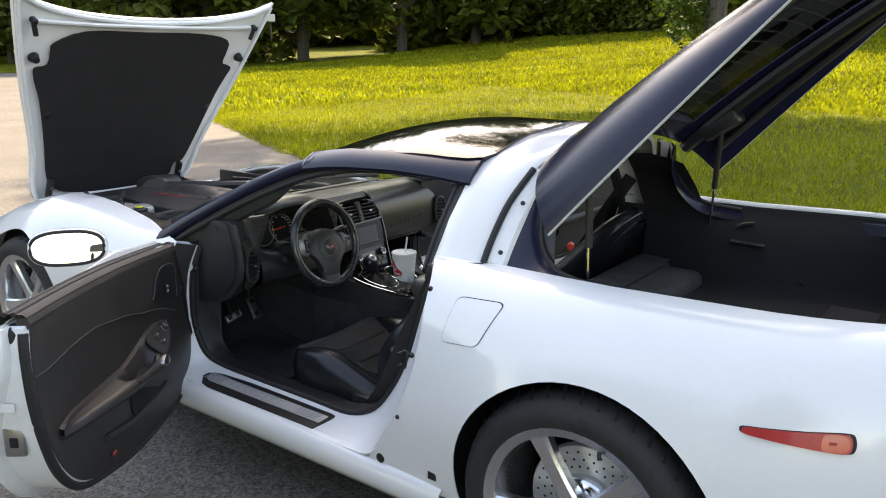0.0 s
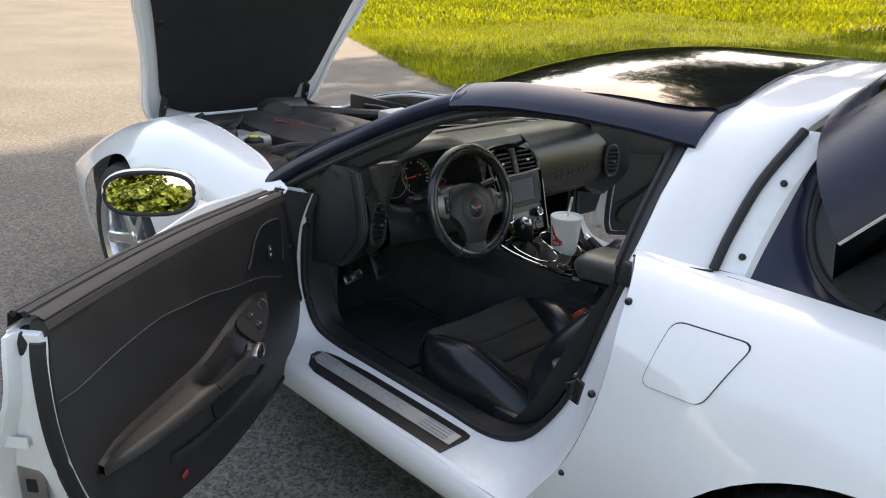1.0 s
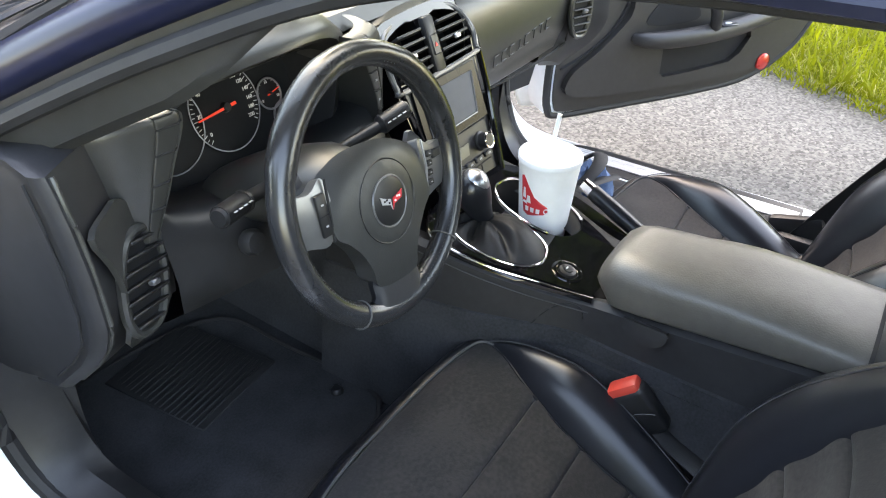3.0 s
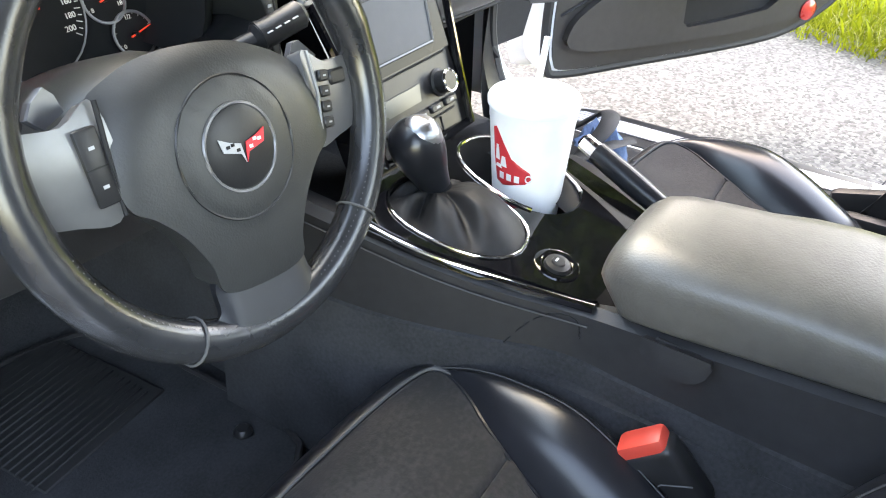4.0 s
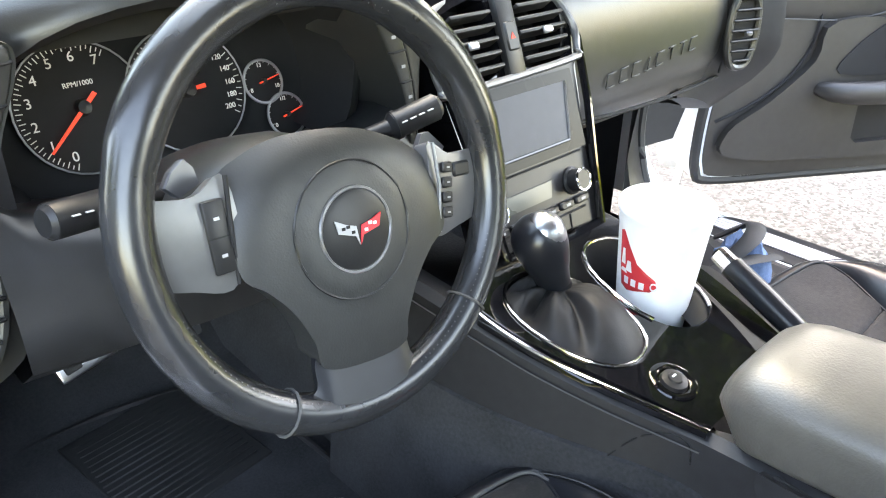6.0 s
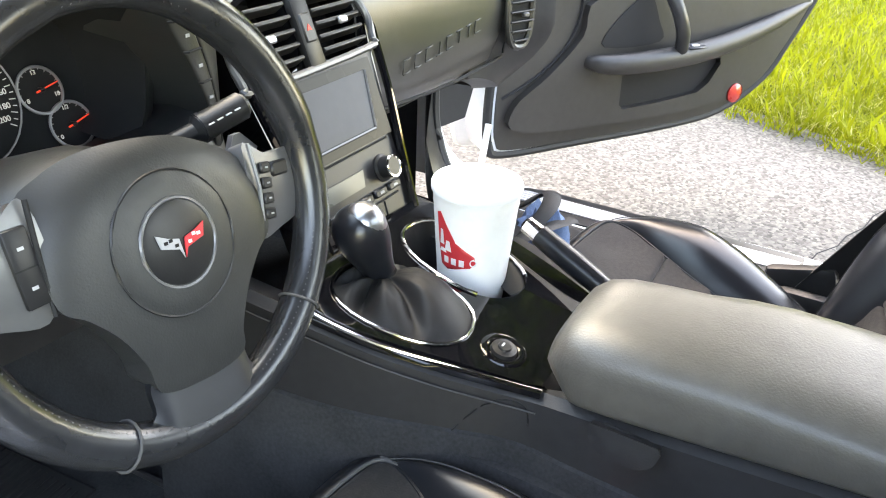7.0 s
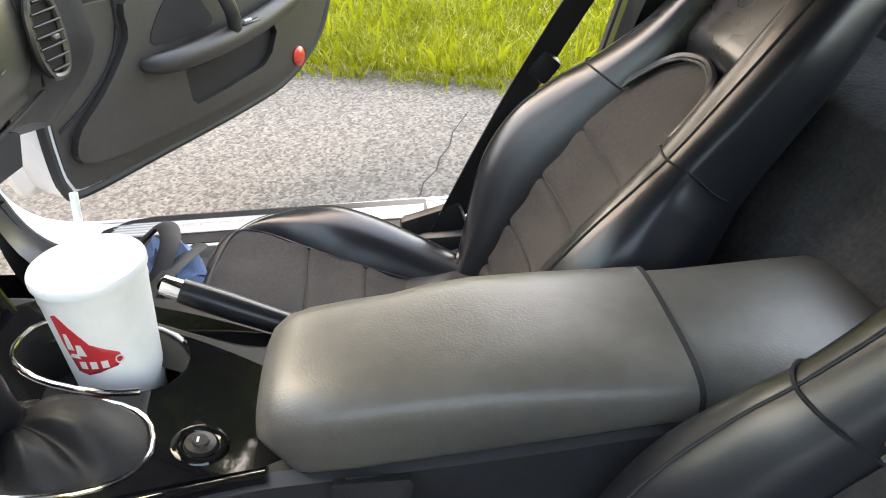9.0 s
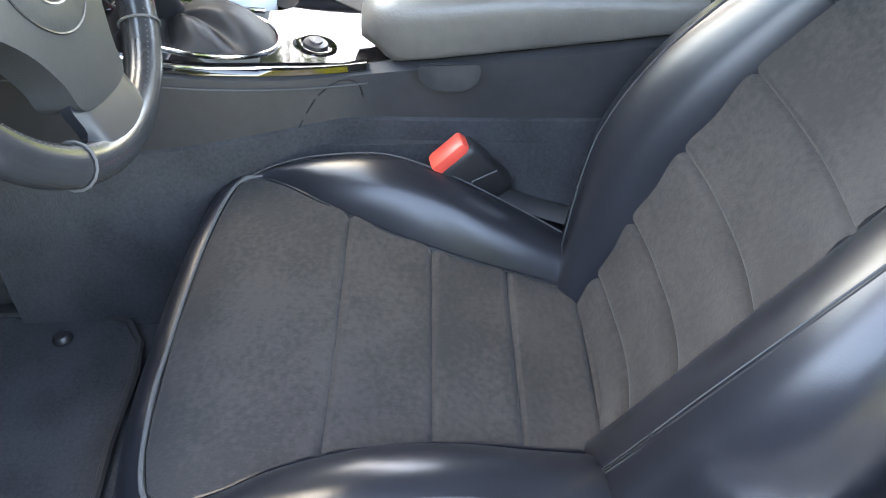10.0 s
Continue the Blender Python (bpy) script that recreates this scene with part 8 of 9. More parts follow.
shape("side_carpet", loft([[Vector(r[4]) + Vector((0.004, 0, -0.004)), Vector(r[4]) + Vector((-0.005, 0, -0.008)), Vector(r[5]) + Vector((-0.007, 0, 0)), Vector(r[6]) + Vector((-0.008, 0, 0)), Vector(r[7]) + Vector((-0.01, 0, 0))] for r in tun], around=False), CARPET, console, "black carpet on the tunnel side")
shape("side_stitching", tube([(v[3][0] - 0.0005, v[3][1], v[3][2] + 0.020) for v in tun[20:]], 0.0012, 4), THREAD_DARK, console)
lip = []
for r in tun:
    y = r[2][1]
    if 1.135 < y < 1.38:
        x0 = lerp_table([(v.y, v.x) for v in curve(left_edge, 4)], y)[0]
        x1, z0, z1 = r[2][0] + 0.004, con_z(y) + 0.0005 - 0.03 * x0, r[1][2] + 0.0035
        lip.append([(x0 + 0.002, y, z0), ((x0 + x1) / 2, y, max(z0, z1) + 0.001), (x1, y, z1), (x1 - 0.0015, y, z1 - 0.006)])
shape("console_lip", loft(lip, around=False), PIANO, console, "glossy black lip beside the chrome edging", angle=60)


def side_at(y, z, out=0.0):
    """A point on the console's padded side, towards the driver."""
    k = min(range(len(tun)), key=lambda q: abs(tun[q][2][1] - y))
    row = sorted((p[2], p[0]) for p in tun[k][2:])
    return Vector((lerp_table(row, z)[0] - out, y, z))


shape("side_seam", tube([side_at(v.x, v.y, 0.0004) for v in curve([(1.221, 0.445), (1.203, 0.471), (1.184, 0.487), (1.165, 0.492), (1.151, 0.487), (1.146, 0.470)], 5)], 0.0012, 5), DARK, console)
tab = [(v.x, v.y) for v in curve([(1.079, 0.513), (1.076, 0.500), (1.066, 0.491), (1.046, 0.488), (1.026, 0.491), (1.016, 0.500), (1.013, 0.515)], 4)]
shape("armrest_latch", patch(tab, lambda y, z: side_at(y, z, 0.009 - 3.0 * (y - 1.046) ** 2), 0.012, 0.012), PADDED, console, "dark armrest latch", angle=50)
shape("latch_slot", rbox(0.006, 0.046, 0.007, 0.002, 1, pose(-0.1125, 1.046, 0.5115, 4)), DARK, console)

# ---- armrest ----
arm_rings = []
for y, w, top, cut in ((1.146, 0.045, 0.545, 0.0), (1.143, 0.064, 0.560, 0.004), (1.136, 0.077, 0.573, 0.006), (1.122, 0.086, 0.585, 0.008), (1.10, 0.091, 0.592, 0.010), (1.06, 0.094, 0.596, 0.011), (1.02, 0.095, 0.598, 0.010), (0.98, 0.096, 0.601, 0.003), (0.94, 0.097, 0.602, 0.0), (0.88, 0.098, 0.600, 0.0), (0.82, 0.099, 0.596, 0.0), (0.768, 0.100, 0.592, 0.0)):
    bot = lerp_table([(0.76, 0.546), (0.91, 0.529), (1.08, 0.511), (1.12, 0.508), (1.15, 0.512)], y)[0]
    lean = 0.020 * step01(1.09, 1.146, y)
    ring = []
    for i in range(40):
        a = 2 * math.pi * i / 40
        ca, sa = math.cos(a), math.sin(a)
        e2 = 2 / 3.3 if sa > 0 else 2 / 7
        x = w * math.copysign(abs(ca) ** e2, ca)
        z = bot + (top - bot) * 0.40 + ((top - bot) * 0.60 if sa > 0 else (top - bot) * 0.40) * math.copysign(abs(sa) ** e2, sa)
        ring.append((-0.017 + x - (cut if x > 0 else 0), y - lean * step01(top - 0.02, bot, z), z))
    arm_rings.append(ring)
armrest = shape("armrest", loft(arm_rings), ARM_LEATHER, console, "grained black padded armrest lid, painted pale for the light on top", angle=60)
shape("armrest_base", loft([[(-0.090, y, z - 0.02), (-0.094, y, z + 0.004), (0.07, y, z + 0.004), (0.066, y, z - 0.02)] for y, z in ((1.11, 0.510), (0.91, 0.526), (0.76, 0.544))]), PLASTIC, console)
rear_rings = []
for y, w, top in ((0.764, 0.104, 0.591), (0.72, 0.112, 0.585), (0.66, 0.130, 0.575), (0.60, 0.150, 0.564), (0.54, 0.168, 0.549), (0.50, 0.175, 0.528)):
    rear_rings.append([(-0.004 + w * math.copysign(abs(math.cos(a)) ** 0.6, math.cos(a)), y, 0.49 + (top - 0.49) * max(0.0, math.sin(a)) ** 0.6) for a in [k * math.pi / 12 for k in range(13)]] + [(-0.15, y, 0.40), (0.15, y, 0.40)])
shape("console_rear", loft(rear_rings), ARM_LEATHER, console, "black console rear cover in the armrest's light-painted leather", angle=60)
mid = [sum(v[k] for v in arm_rings[-1]) / len(arm_rings[-1]) for k in range(3)]
shape("armrest_gap", loft([[(mid[0] + (v[0] - mid[0]) * 1.004, y, mid[2] + (v[2] - mid[2]) * 1.004) for v in arm_rings[-1]] for y in (0.7690, 0.7635)]), DARK, console)

# ---- handbrake ----
hb = shape("handbrake", tube([(0.128, 1.10, 0.485), (0.134, 1.146, 0.503), (0.142, 1.20, 0.525), (0.150, 1.252, 0.546)], [0.012, 0.014, 0.0155, 0.0145], 14), LEATHER, car, "black leather handbrake lever")
shape("brake_button", tube([(0.150, 1.252, 0.546), (0.1535, 1.272, 0.554), (0.154, 1.276, 0.556)], [0.0125, 0.0115, 0.006], 14), CHROME, hb, "chrome release button")
shape("brake_boot", tube([(0.115, 1.06, 0.46), (0.128, 1.10, 0.48), (0.134, 1.14, 0.500)], [0.035, 0.024, 0.016], 12), LEATHER, hb, "creased leather boot")
shape("brake_tray", patch([(0.10, 1.02), (0.10, 1.22), (0.17, 1.34), (0.20, 1.30), (0.17, 1.02)], lambda x, y: (x, y, 0.47 + 0.18 * (y - 1.1)), 0.04, 0.01), LEATHER, hb)

# ---- seats ----
def rail_loft(rails, along=5, across=4):
    """A padded surface drawn over rails that run side by side, smooth both ways."""
    lines = [curve(r, along) for r in rails]
    return loft([curve([ln[i] for ln in lines], across) for i in range(len(lines[0]))], around=False)


CUSHION = [(0.855, 0.104), (0.93, 0.110), (1.00, 0.118), (1.07, 0.127), (1.13, 0.143), (1.19, 0.168), (1.24, 0.196), (1.275, 0.208), (1.292, 0.196), (1.308, 0.150), (1.318, 0.085), (1.322, 0.012)]
BACK = [(-0.09, 0.080), (0.05, 0.104), (0.12, 0.110), (0.22, 0.112), (0.30, 0.109), (0.36, 0.100), (0.40, 0.080), (0.425, 0.050), (0.436, 0.012)]


def seat(cx, inner, name, tip, base, lean, drop, full):
    """A bucket seat; inner: the sign of the side next to the console; tip: degrees of recline; full: swell of the outer bolster."""
    seams = (1.162, 1.070, 0.985, 0.905)

    def cz(x, y):
        z = 0.292 + 0.096 * step01(0.82, 1.25, y) + 0.012 * (x / 0.2) ** 2
        for ys in seams:
            z -= 0.0075 * math.exp(-abs(y - ys) / 0.004) - 0.005 * math.exp(-((y - ys) / 0.026) ** 2)
        z += 0.0025 * noise.noise(Vector((x * 16, y * 16, cx)))
        return z - drop - 7.0 * max(0, y - 1.275) ** 2

    ys_ = sorted(set([0.855 + 0.467 * k / 64 for k in range(65)] + [q + d for q in seams for d in (-0.006, -0.003, -0.0015, 0, 0.0015, 0.003, 0.006)]))
    grid = []
    for y in ys_:
        h = lerp_table(CUSHION, y)[0]
        grid.append([(cx - h - 0.004, y, cz(-h, y) - 0.03)] + [(cx + h * u / 12, y, cz(h * u / 12, y)) for u in range(-12, 13)] + [(cx + h + 0.004, y, cz(h, y) - 0.03)])
    s = shape(name, loft(grid, around=False), SUEDE, car, "black leather bucket seat with suede inserts", angle=70)
    front = curve([(-0.208, 1.262), (-0.200, 1.289), (-0.150, 1.308), (-0.085, 1.318), (0, 1.322), (0.085, 1.318), (0.150, 1.308), (0.200, 1.289), (0.208, 1.262)], 5)
    shape("piping", tube([(cx + v.x * 1.005, v.y + 0.003, cz(v.x, v.y) + 0.001) for v in front], 0.0022, 6), THREAD, s, "pale stitched piping")
    roll = []
    for v in front:
        z = cz(v.x, v.y)
        d = Vector((v.x * 0.5, 0.2, 0)).normalized()
        p = Vector((cx + v.x, v.y, 0))
        roll.append([p + Vector((0, 0, z - 0.002)), p + d * 0.010 + Vector((0, 0, z + 0.001)), p + d * 0.024 + Vector((0, 0, z - 0.008)), p + d * 0.034 + Vector((0, 0, z - 0.03)), p + d * 0.036 + Vector((0, 0, z - 0.06)), p + d * 0.026 + Vector((0, 0, 0.27)), p + d * 0.0 + Vector((0, 0, 0.235))])
    shape("front_roll", loft(roll, around=False), LEATHER, s, "black leather front roll", angle=60)
    # cushion bolsters: border of the suede, crest and outer side, from the front corner to the back
    for sg in (-1, 1):
        wide = 1.0 if sg == -inner else 0.90
        tab = ((1.298, 0.203, 0.206, 0.392, 0.210, 0.37), (1.27, 0.207, 0.218, 0.404, 0.240 * wide, 0.37), (1.235, 0.194, 0.220, 0.415, 0.258 * wide, 0.375), (1.19, 0.168, 0.216, 0.424, 0.268 * wide, 0.38), (1.12, 0.140, 0.207, 0.428, 0.272 * wide, 0.38),
               (1.05, 0.124, 0.192, 0.408, 0.262 * wide, 0.36), (0.98, 0.116, 0.178, 0.374, 0.246 * wide, 0.33), (0.91, 0.109, 0.160, 0.338, 0.226 * wide, 0.295), (0.86, 0.104, 0.145, 0.316, 0.205 * wide, 0.275))
        rails = [[], [], [], [], [], [], [], []]
        for y, xi, xc, zc, xo, zo in tab:
            zi, zc, zo = cz(xi, y) - 0.004, zc - drop, zo - drop
            xc = xc if sg == -inner else xc * 0.97
            for r, (x, z) in zip(rails, ((xi - 0.004, zi - 0.02), (xi, zi), (xi + 0.42 * (xc - xi), zi + 0.72 * (zc - zi)), (xc, zc), (xc + 0.55 * (xo - xc), zc - 0.18 * (zc - zo) - 0.002), (xo, zo), (xo + 0.002, zo - 0.05), (xo - 0.006, 0.225))):
                r.append((cx + sg * x, y, z))
        shape("cushion_bolster", rail_loft(rails), LEATHER, s, "smooth leather cushion bolster", angle=80)
        edge = curve([(x, y, z + 0.0035) for x, y, z in rails[1]], 5)
        shape("bolster_piping", tube(edge, 0.0022, 6), LEATHER, s)
        shape("bolster_stitch", tube([v + Vector((0, 0, 0.0012)) for v in curve([Vector(q).lerp(Vector(p), 0.45) + Vector((0, 0, 0.0035)) for p, q in zip(rails[4], rails[3])], 5)], 0.0010, 4), THREAD_DARK, s)
    shape("seat_base", rbox(0.42, 0.42, 0.10, 0.02, 2, pose(cx, 1.07, 0.250)), PLASTIC, s, "black seat base")
    # backrest: l runs up the slope, c towards the driver
    up, fw, o = Vector((0, -math.sin(radians(tip)), math.cos(radians(tip)))), Vector((0, math.cos(radians(tip)), math.sin(radians(tip)))), Vector((cx, *base))

    def at(x, l, c=0.0):
        return o + Vector((x + lean, 0, 0)) + up * l + fw * c

    back_seams = (-0.018, 0.057, 0.151, 0.250)

    def lumbar(x, l):
        c = 0.012 * math.sin(min(1, max(0, l / 0.42)) * 3.14) + 0.020 * (x / 0.12) ** 2
        for ls in back_seams:
            c -= 0.009 * math.exp(-abs(l - ls) / 0.0042) - 0.006 * math.exp(-((l - ls) / 0.030) ** 2)
        return c + 0.002 * noise.noise(Vector((x * 18, l * 18, cx)))

    ls_ = sorted(set([-0.09 + 0.526 * k / 64 for k in range(65)] + [q + d for q in back_seams for d in (-0.006, -0.003, -0.0015, 0, 0.0015, 0.003, 0.006)]))
    grid = []
    for l in ls_:
        h = lerp_table(BACK, l)[0]
        grid.append([at(-h, l, lumbar(h, l) - 0.03)] + [at(h * u / 12, l, lumbar(h * u / 12, l)) for u in range(-12, 13)] + [at(h, l, lumbar(h, l) - 0.03)])
    shape("back_insert", loft(grid, around=False), SUEDE, s, "dark suede backrest insert", angle=70)
    top_arc = curve([(-0.105, 0.34), (-0.100, 0.36), (-0.080, 0.40), (-0.050, 0.425), (0, 0.436), (0.050, 0.425), (0.080, 0.40), (0.100, 0.36), (0.105, 0.34)], 4)
    shape("insert_edge", tube([at(v.x, v.y + 0.004, lumbar(v.x, v.y) + 0.006) for v in top_arc], 0.0055, 6), LEATHER, s)
    shape("insert_piping", tube([at(v.x * 0.97, v.y - 0.003, lumbar(v.x, v.y) + 0.008) for v in top_arc], 0.0022, 6), THREAD, s, "pale stitched piping")
    edge_in = ((0.082, -0.085, 0.006), (0.104, 0.05, 0.022), (0.110, 0.12, 0.026), (0.112, 0.20, 0.026), (0.110, 0.28, 0.022), (0.104, 0.34, 0.018), (0.094, 0.42, 0.016), (0.092, 0.52, 0.020), (0.070, 0.605, 0.016), (0.0, 0.635, 0.014))
    crest = ((0.130, -0.085, 0.022), (0.172, 0.05, 0.066), (0.184, 0.12, 0.078), (0.186, 0.20, 0.076), (0.178, 0.28, 0.062), (0.167, 0.335, 0.050), (0.151, 0.42, 0.040), (0.138, 0.53, 0.034), (0.102, 0.645, 0.020), (0.0, 0.69, 0.012))
    outer = ((0.180, -0.09, -0.015), (0.232, 0.045, 0.006), (0.254, 0.11, 0.014), (0.250, 0.20, 0.008), (0.220, 0.285, -0.004), (0.198, 0.34, -0.012), (0.186, 0.43, -0.02), (0.170, 0.55, -0.026), (0.128, 0.68, -0.03), (0.0, 0.725, -0.03))
    rear = ((0.17, -0.09, -0.075), (0.222, 0.045, -0.075), (0.240, 0.11, -0.072), (0.234, 0.20, -0.068), (0.202, 0.29, -0.064), (0.180, 0.345, -0.062), (0.166, 0.43, -0.062), (0.148, 0.55, -0.060), (0.108, 0.66, -0.056), (0.0, 0.70, -0.055))
    for sg in (-1, 1):
        rails = [[], [], [], [], [], [], [], []]
        for i, k, e, r in zip(edge_in, crest, outer, rear):
            i, k, e, r = Vector(i), Vector(k), Vector(e), Vector(r)
            if sg != inner:
                swell = full * math.exp(-((k.y - 0.20) / 0.20) ** 2)
                k += Vector((0.5 * swell, 0, swell))
                e += Vector((0.6 * swell, 0, 0.9 * swell))
            row = (i + Vector((-0.004, 0, -0.03)), i, i.lerp(k, 0.48) + Vector((-0.006, 0, 0.012)), k, k.lerp(e, 0.5) + Vector((0.012, 0.004, 0.014)), e, e.lerp(r, 0.5) + Vector((0.004, 0, 0)), r)
            for q, v in zip(rails, row):
                q.append(at(sg * v.x, v.y, v.z))
        shape("back_bolster", rail_loft(rails, 6, 5), LEATHER, s, "smooth leather backrest bolster", angle=80)
        mid = curve(rails[3], 6)
        side = curve([q.lerp(p, 0.12) for p, q in zip(rails[4], rails[3])], 6)
        for ln, lift in ((mid, 0.0006), (side, 0.0006)):
            shape("double_stitch", tube([v + fw * lift for v in ln[2:48]], 0.0008, 4), THREAD_DARK, s)
        shape("crest_seam", tube([(p + q) / 2 + fw * 0.0005 for p, q in zip(mid[1:50], side[1:50])], 0.0011, 4), DARK, s)
        cross = curve([rl[5].lerp(rl[4], 0.12) + (fw * 0.0015 if j < 4 else Vector((sg * 0.0015, 0, 0))) for j, rl in enumerate(rails[1:7])], 6)
        shape("bolster_seam", tube(cross, 0.0017, 5), DARK, s)
    pad = []
    for k in range(25):
        l = 0.33 + 0.305 * k / 24
        h = max(0.004, lerp_table([(0.28, 0.110), (0.34, 0.104), (0.42, 0.094), (0.52, 0.092), (0.605, 0.070), (0.635, 0.004)], l)[0])
        pad.append([at(h * u / 8, l, -0.010 + 0.024 * step01(0.415, 0.465, l) - 0.35 * (h * u / 8) ** 2 - 0.5 * max(0, l - 0.54) ** 2) for u in range(-8, 9)])
    shape("head_pad", loft(pad, around=False), LEATHER, s, "smooth leather headrest pad", angle=60)
    shape("head_emblem", joined(*[rbox(0.036, 0.006, 0.001, 0.0, 1, basis(at(sg * 0.019, 0.552, 0.0146), (1, 0, 0), up) @ Matrix.Rotation(radians(sg * 18), 4, "Z")) for sg in (-1, 1)]), GREY_PRINT, s, "small grey embroidered emblem", smooth=False)
    shell = []
    for l, hw, dep in ((-0.06, 0.165, 0.08), (0.06, 0.212, 0.095), (0.18, 0.228, 0.10), (0.30, 0.190, 0.10), (0.42, 0.162, 0.095), (0.54, 0.145, 0.088), (0.64, 0.110, 0.075), (0.70, 0.045, 0.065)):
        shell.append([at(hw * math.cos(a), l, -0.052 - (dep - 0.052) * math.sin(a) ** 0.8) for a in [k * math.pi / 12 for k in range(13)]])
    shape("back_shell", loft(shell, around=False), LEATHER, s, "black leather seat back", angle=60)
    # buckle between the cushion and the console
    m = Matrix.Translation((cx + inner * 0.218, 1.020, 0.392)) @ pose(0, 0, 0, -40, 0, inner * 10)
    bk = shape("belt_buckle", rbox(0.034, 0.060, 0.085, 0.009, 3, m), PLASTIC, s, "black seat belt buckle")
    shape("buckle_button", rbox(0.029, 0.050, 0.022, 0.006, 2, m @ pose(0, 0, 0.042)), RED_BUTTON, bk, "red release button")
    shape("buckle_seam", tube([m @ Vector((-0.0175, y, 0.005 - 0.35 * abs(y))) for y in (-0.028, -0.014, 0, 0.014, 0.028)], 0.0010, 4), THREAD, bk)
    b = m @ Vector((0, -0.004, -0.04))
    shape("buckle_strap", tube(curve([b, b + Vector((-inner * 0.006, -0.05, -0.022)), b + Vector((-inner * 0.02, -0.10, -0.030))], 4), 0.018, 8, flat=0.3), WEB, s)
    shape("recliner_cover", rbox(0.03, 0.16, 0.10, 0.014, 2, pose(cx - inner * 0.240, 0.90, 0.265)), PLASTIC, s)
    shape("seat_switch", rbox(0.014, 0.10, 0.02, 0.006, 2, pose(cx - inner * 0.258, 1.12, 0.275)), PLASTIC, s)
    for sg in (-1, 1):
        knot = Vector((cx + sg * 0.158, 0.892, 0.340 - drop))
        shape("belt_slot", tube(curve([knot + Vector((0, -0.022, 0.006)), knot + Vector((sg * 0.018, 0.0, 0.010)), knot + Vector((0, 0.020, 0.0)), knot + Vector((-sg * 0.020, 0.0, 0.004))], 4, True), 0.006, 6, closed=True), LEATHER, s)
    return s


seat(-0.372, 1, "driver_seat", 30.1, (0.868, 0.352), 0.0, 0.0, 0.0)
seat(0.392, -1, "passenger_seat", 38.5, (0.846, 0.330), 0.02, 0.034, 0.026)


# ---- seat belts ----
def webbing(pts, w, name, parent, label):
    pts = curve(pts, 6)
    rows_ = []
    for i, p in enumerate(pts):
        d = (pts[min(i + 1, len(pts) - 1)] - pts[max(i - 1, 0)]).normalized()
        s = d.cross(Vector((1, 0.3, 0.2))).normalized()
        nn = s.cross(d)
        rows_.append([p + s * w + nn * 0.0012, p - s * w + nn * 0.0012, p - s * w - nn * 0.0012, p + s * w - nn * 0.0012])
    return shape(name, loft(rows_), WEB, parent, label)


pb = webbing([(0.60, 0.50, 0.98), (0.655, 0.64, 0.79), (0.682, 0.755, 0.600), (0.672, 0.85, 0.44), (0.655, 0.94, 0.28)], 0.027, "seat_belt", car, "black seat belt webbing")
shape("belt_guide", rbox(0.03, 0.045, 0.05, 0.01, 2, pose(0.684, 0.745, 0.595, 40)), PLASTIC, pb, "black belt guide")
shape("belt_cover", rbox(0.03, 0.12, 0.18, 0.014, 2, pose(0.665, 0.93, 0.26, -15)), PLASTIC, pb, "black belt anchor cover")
db = webbing([(-0.60, 0.50, 0.98), (-0.645, 0.60, 0.80), (-0.655, 0.70, 0.60), (-0.645, 0.80, 0.40), (-0.63, 0.90, 0.27)], 0.024, "seat_belt", car, "black seat belt webbing")
tg = pose(-0.640, 0.735, 0.535, -32, 8, 10)
shape("belt_tongue", joined(rbox(0.010, 0.060, 0.012, 0.003, 1, tg @ pose(0, 0, 0.022)), rbox(0.010, 0.060, 0.010, 0.003, 1, tg @ pose(0, 0, -0.022)), rbox(0.010, 0.012, 0.05, 0.003, 1, tg @ pose(0, 0.028, 0)), rbox(0.010, 0.012, 0.05, 0.003, 1, tg @ pose(0, -0.028, 0))), SILVER, db, "metal belt tongue")

# ---- drink ----
cup = shape("drink_cup", lathe([(0.0, 0.455), (0.0400, 0.455), (0.0415, 0.470), (0.0444, 0.507), (0.0515, 0.598), (0.0522, 0.604), (0.0528, 0.606), (0.0528, 0.612), (0.0535, 0.618), (0.0545, 0.622), (0.0545, 0.627), (0.053, 0.629), (0.0515, 0.628), (0.050, 0.618)], 48, pose(0.0842, 1.3131, 0)), FOAM)
tagged(cup, "white foam drinking cup with red triangular print in the holder", "cup")
shape("lid", lathe([(0.0, 0.624), (0.035, 0.6245), (0.045, 0.624), (0.048, 0.628), (0.0505, 0.6315), (0.0545, 0.631), (0.0560, 0.628), (0.0558, 0.622)], 48, pose(0.0842, 1.3131, 0)), CUP_LID, cup, "flat white plastic lid")
shape("straw", tube([(0.099, 1.319, 0.610), (0.104, 1.320, 0.640), (0.112, 1.317, 0.692)], 0.0042, 10), CUP_LID, cup, "pale drinking straw")


def on_cup(u, z, off=0.0006):
    """u: degrees round the cup, z: height."""
    r = 0.0444 + (z - 0.507) * (0.0515 - 0.0444) / 0.091 + off
    a = radians(u)
    return (0.0842 + r * math.cos(a), 1.3131 + r * math.sin(a), z)


def on_cup_patch(name, pts, off, mat, label=""):
    return shape(name, patch([(u * 0.001, z) for u, z in pts], lambda u, z: on_cup(u * 1000, z, off), 0.006, 0.0004), mat, cup, label, angle=80)


def on_print(d):
    return 147 + (d + 34) * 1.40


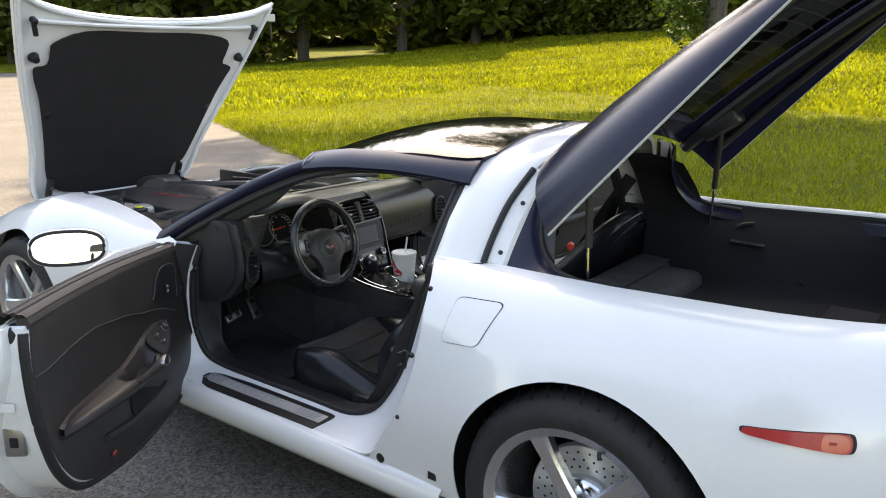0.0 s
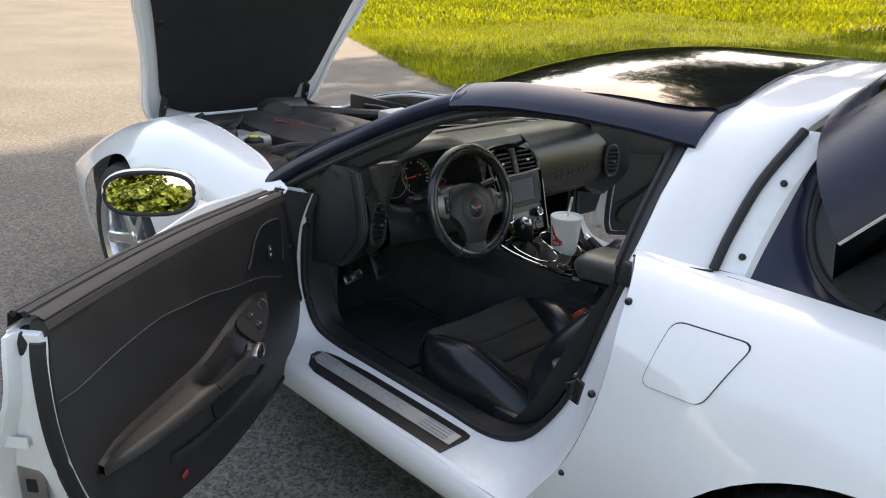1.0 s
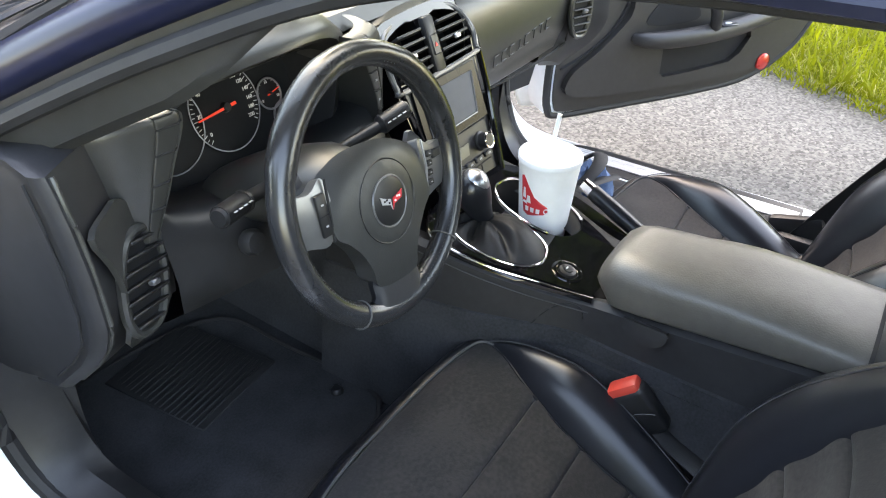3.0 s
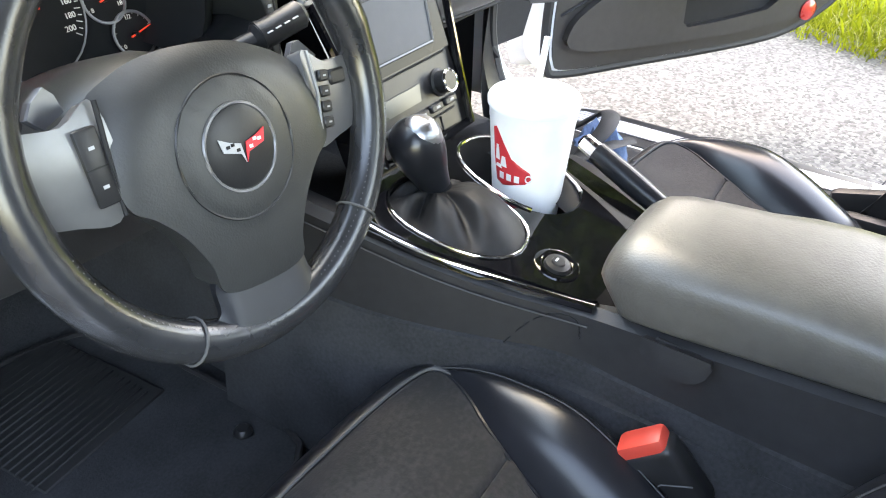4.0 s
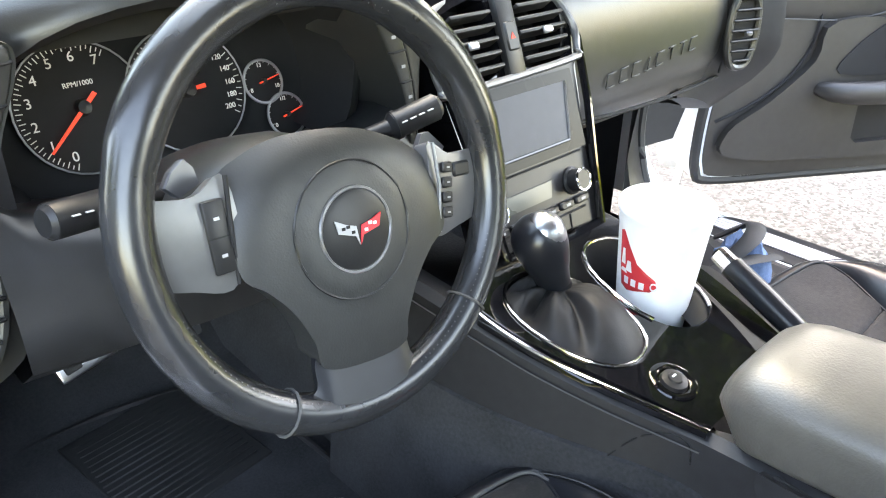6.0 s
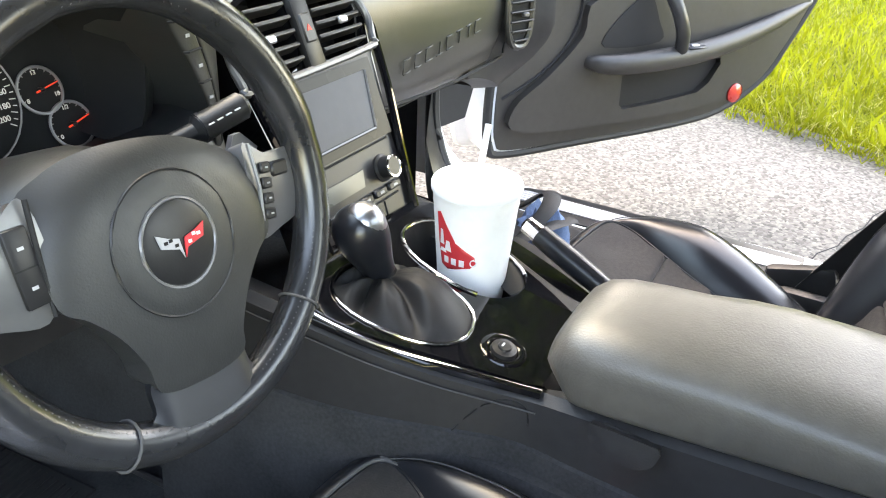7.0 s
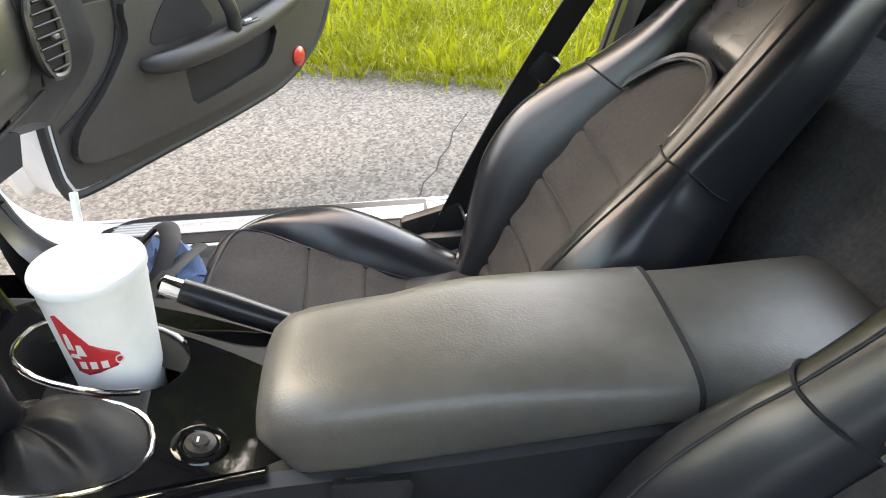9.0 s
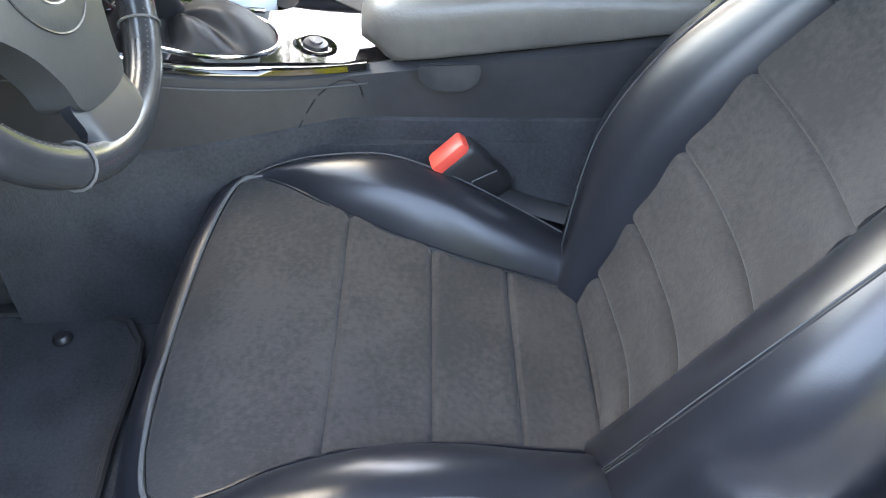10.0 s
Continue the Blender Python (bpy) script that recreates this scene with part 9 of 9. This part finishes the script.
on_cup_patch("printed_triangle", [(on_print(u), z) for u, z in ((-34, 0.600), (-29, 0.603), (-10, 0.567), (10, 0.551), (12, 0.543), (6, 0.535), (-20, 0.527), (-29, 0.531), (-33, 0.562))], 0.0008, RED_PRINT, "red triangular print")
for u, z, w, h in ((-27, 0.570, 3, 0.020), (-19, 0.560, 4, 0.014), (-26, 0.552, 5, 0.005)):
    on_cup_patch("printed_shape", [(on_print(u - w), z - h / 2), (on_print(u + w), z - h / 2), (on_print(u + w * 0.5), z + h / 2), (on_print(u - w * 0.5), z + h / 2)], 0.0014, PRINT_WHITE)
for k in range(3):
    on_cup_patch("printed_bar", [(on_print(-24 + 9 * k), 0.536), (on_print(-18.5 + 9 * k), 0.536), (on_print(-18.5 + 9 * k), 0.545), (on_print(-24 + 9 * k), 0.545)], 0.0014, PRINT_WHITE)
shape("printed_swirl", tube([on_cup(on_print(9) + 4.5 * math.cos(k * 0.5), 0.543 + 0.0045 * math.sin(k * 0.5), 0.0014) for k in range(13)], 0.0009, 5), PRINT_WHITE, cup)

# ---- things in the passenger's footwell ----
bag = shape("shoulder_bag", loft([[(0.42 + 0.09 * math.cos(a) * k, 1.46 + 0.085 * math.sin(a) * k * (1 + 0.1 * math.sin(3 * a)), z + 0.012 * math.sin(2 * a + 3 * k)) for a in [i * 0.3491 for i in range(18)]] for z, k in ((0.205, 1.0), (0.27, 1.12), (0.33, 1.08), (0.37, 0.86), (0.385, 0.45))]), BLACK_CLOTH)
tagged(bag, "slumped black cloth bag on the passenger footwell carpet", "bag")
for pts, r in ((((0.40, 1.39, 0.37), (0.47, 1.36, 0.425), (0.54, 1.39, 0.42), (0.55, 1.45, 0.37)), 0.016), (((0.34, 1.42, 0.36), (0.42, 1.36, 0.40), (0.52, 1.33, 0.39)), 0.014)):
    shape("bag_strap", tube(curve(pts, 5), r, 8, flat=0.3), WEB, bag, "black strap")
cloth_rings = []
for k in range(6):
    f = k / 5
    cloth_rings.append([(0.48 + 0.02 * f + (0.075 - 0.05 * f) * math.cos(a) * (1 + 0.2 * math.sin(3 * a + k)), 1.375 + (0.06 - 0.035 * f) * math.sin(a) * (1 + 0.2 * math.cos(2 * a + k)), 0.33 + 0.075 * f + 0.012 * math.sin(4 * a + 2 * k)) for a in [i * 0.3142 for i in range(20)]])
cloth = shape("folded_cloth", loft(cloth_rings), DENIM)
tagged(cloth, "crumpled light blue cloth lying on the bag", "cloth")
cloth2 = shape("folded_cloth", loft([[(0.27 + (0.06 - 0.03 * k / 4) * math.cos(a), 1.44 + (0.08 - 0.03 * k / 4) * math.sin(a) * (1 + 0.2 * math.sin(3 * a)), 0.20 + 0.055 * k + 0.01 * math.sin(3 * a + k)) for a in [i * 0.3491 for i in range(18)]] for k in range(5)]), DENIM)
tagged(cloth2, "crumpled blue cloth beside the bag", "cloth")
wallet = shape("wallet", rbox(0.085, 0.055, 0.016, 0.005, 2, pose(0.272, 1.475, 0.432, 14, 10, 30)), TAN)
tagged(wallet, "small tan leather wallet lying on the cloth", "wallet")
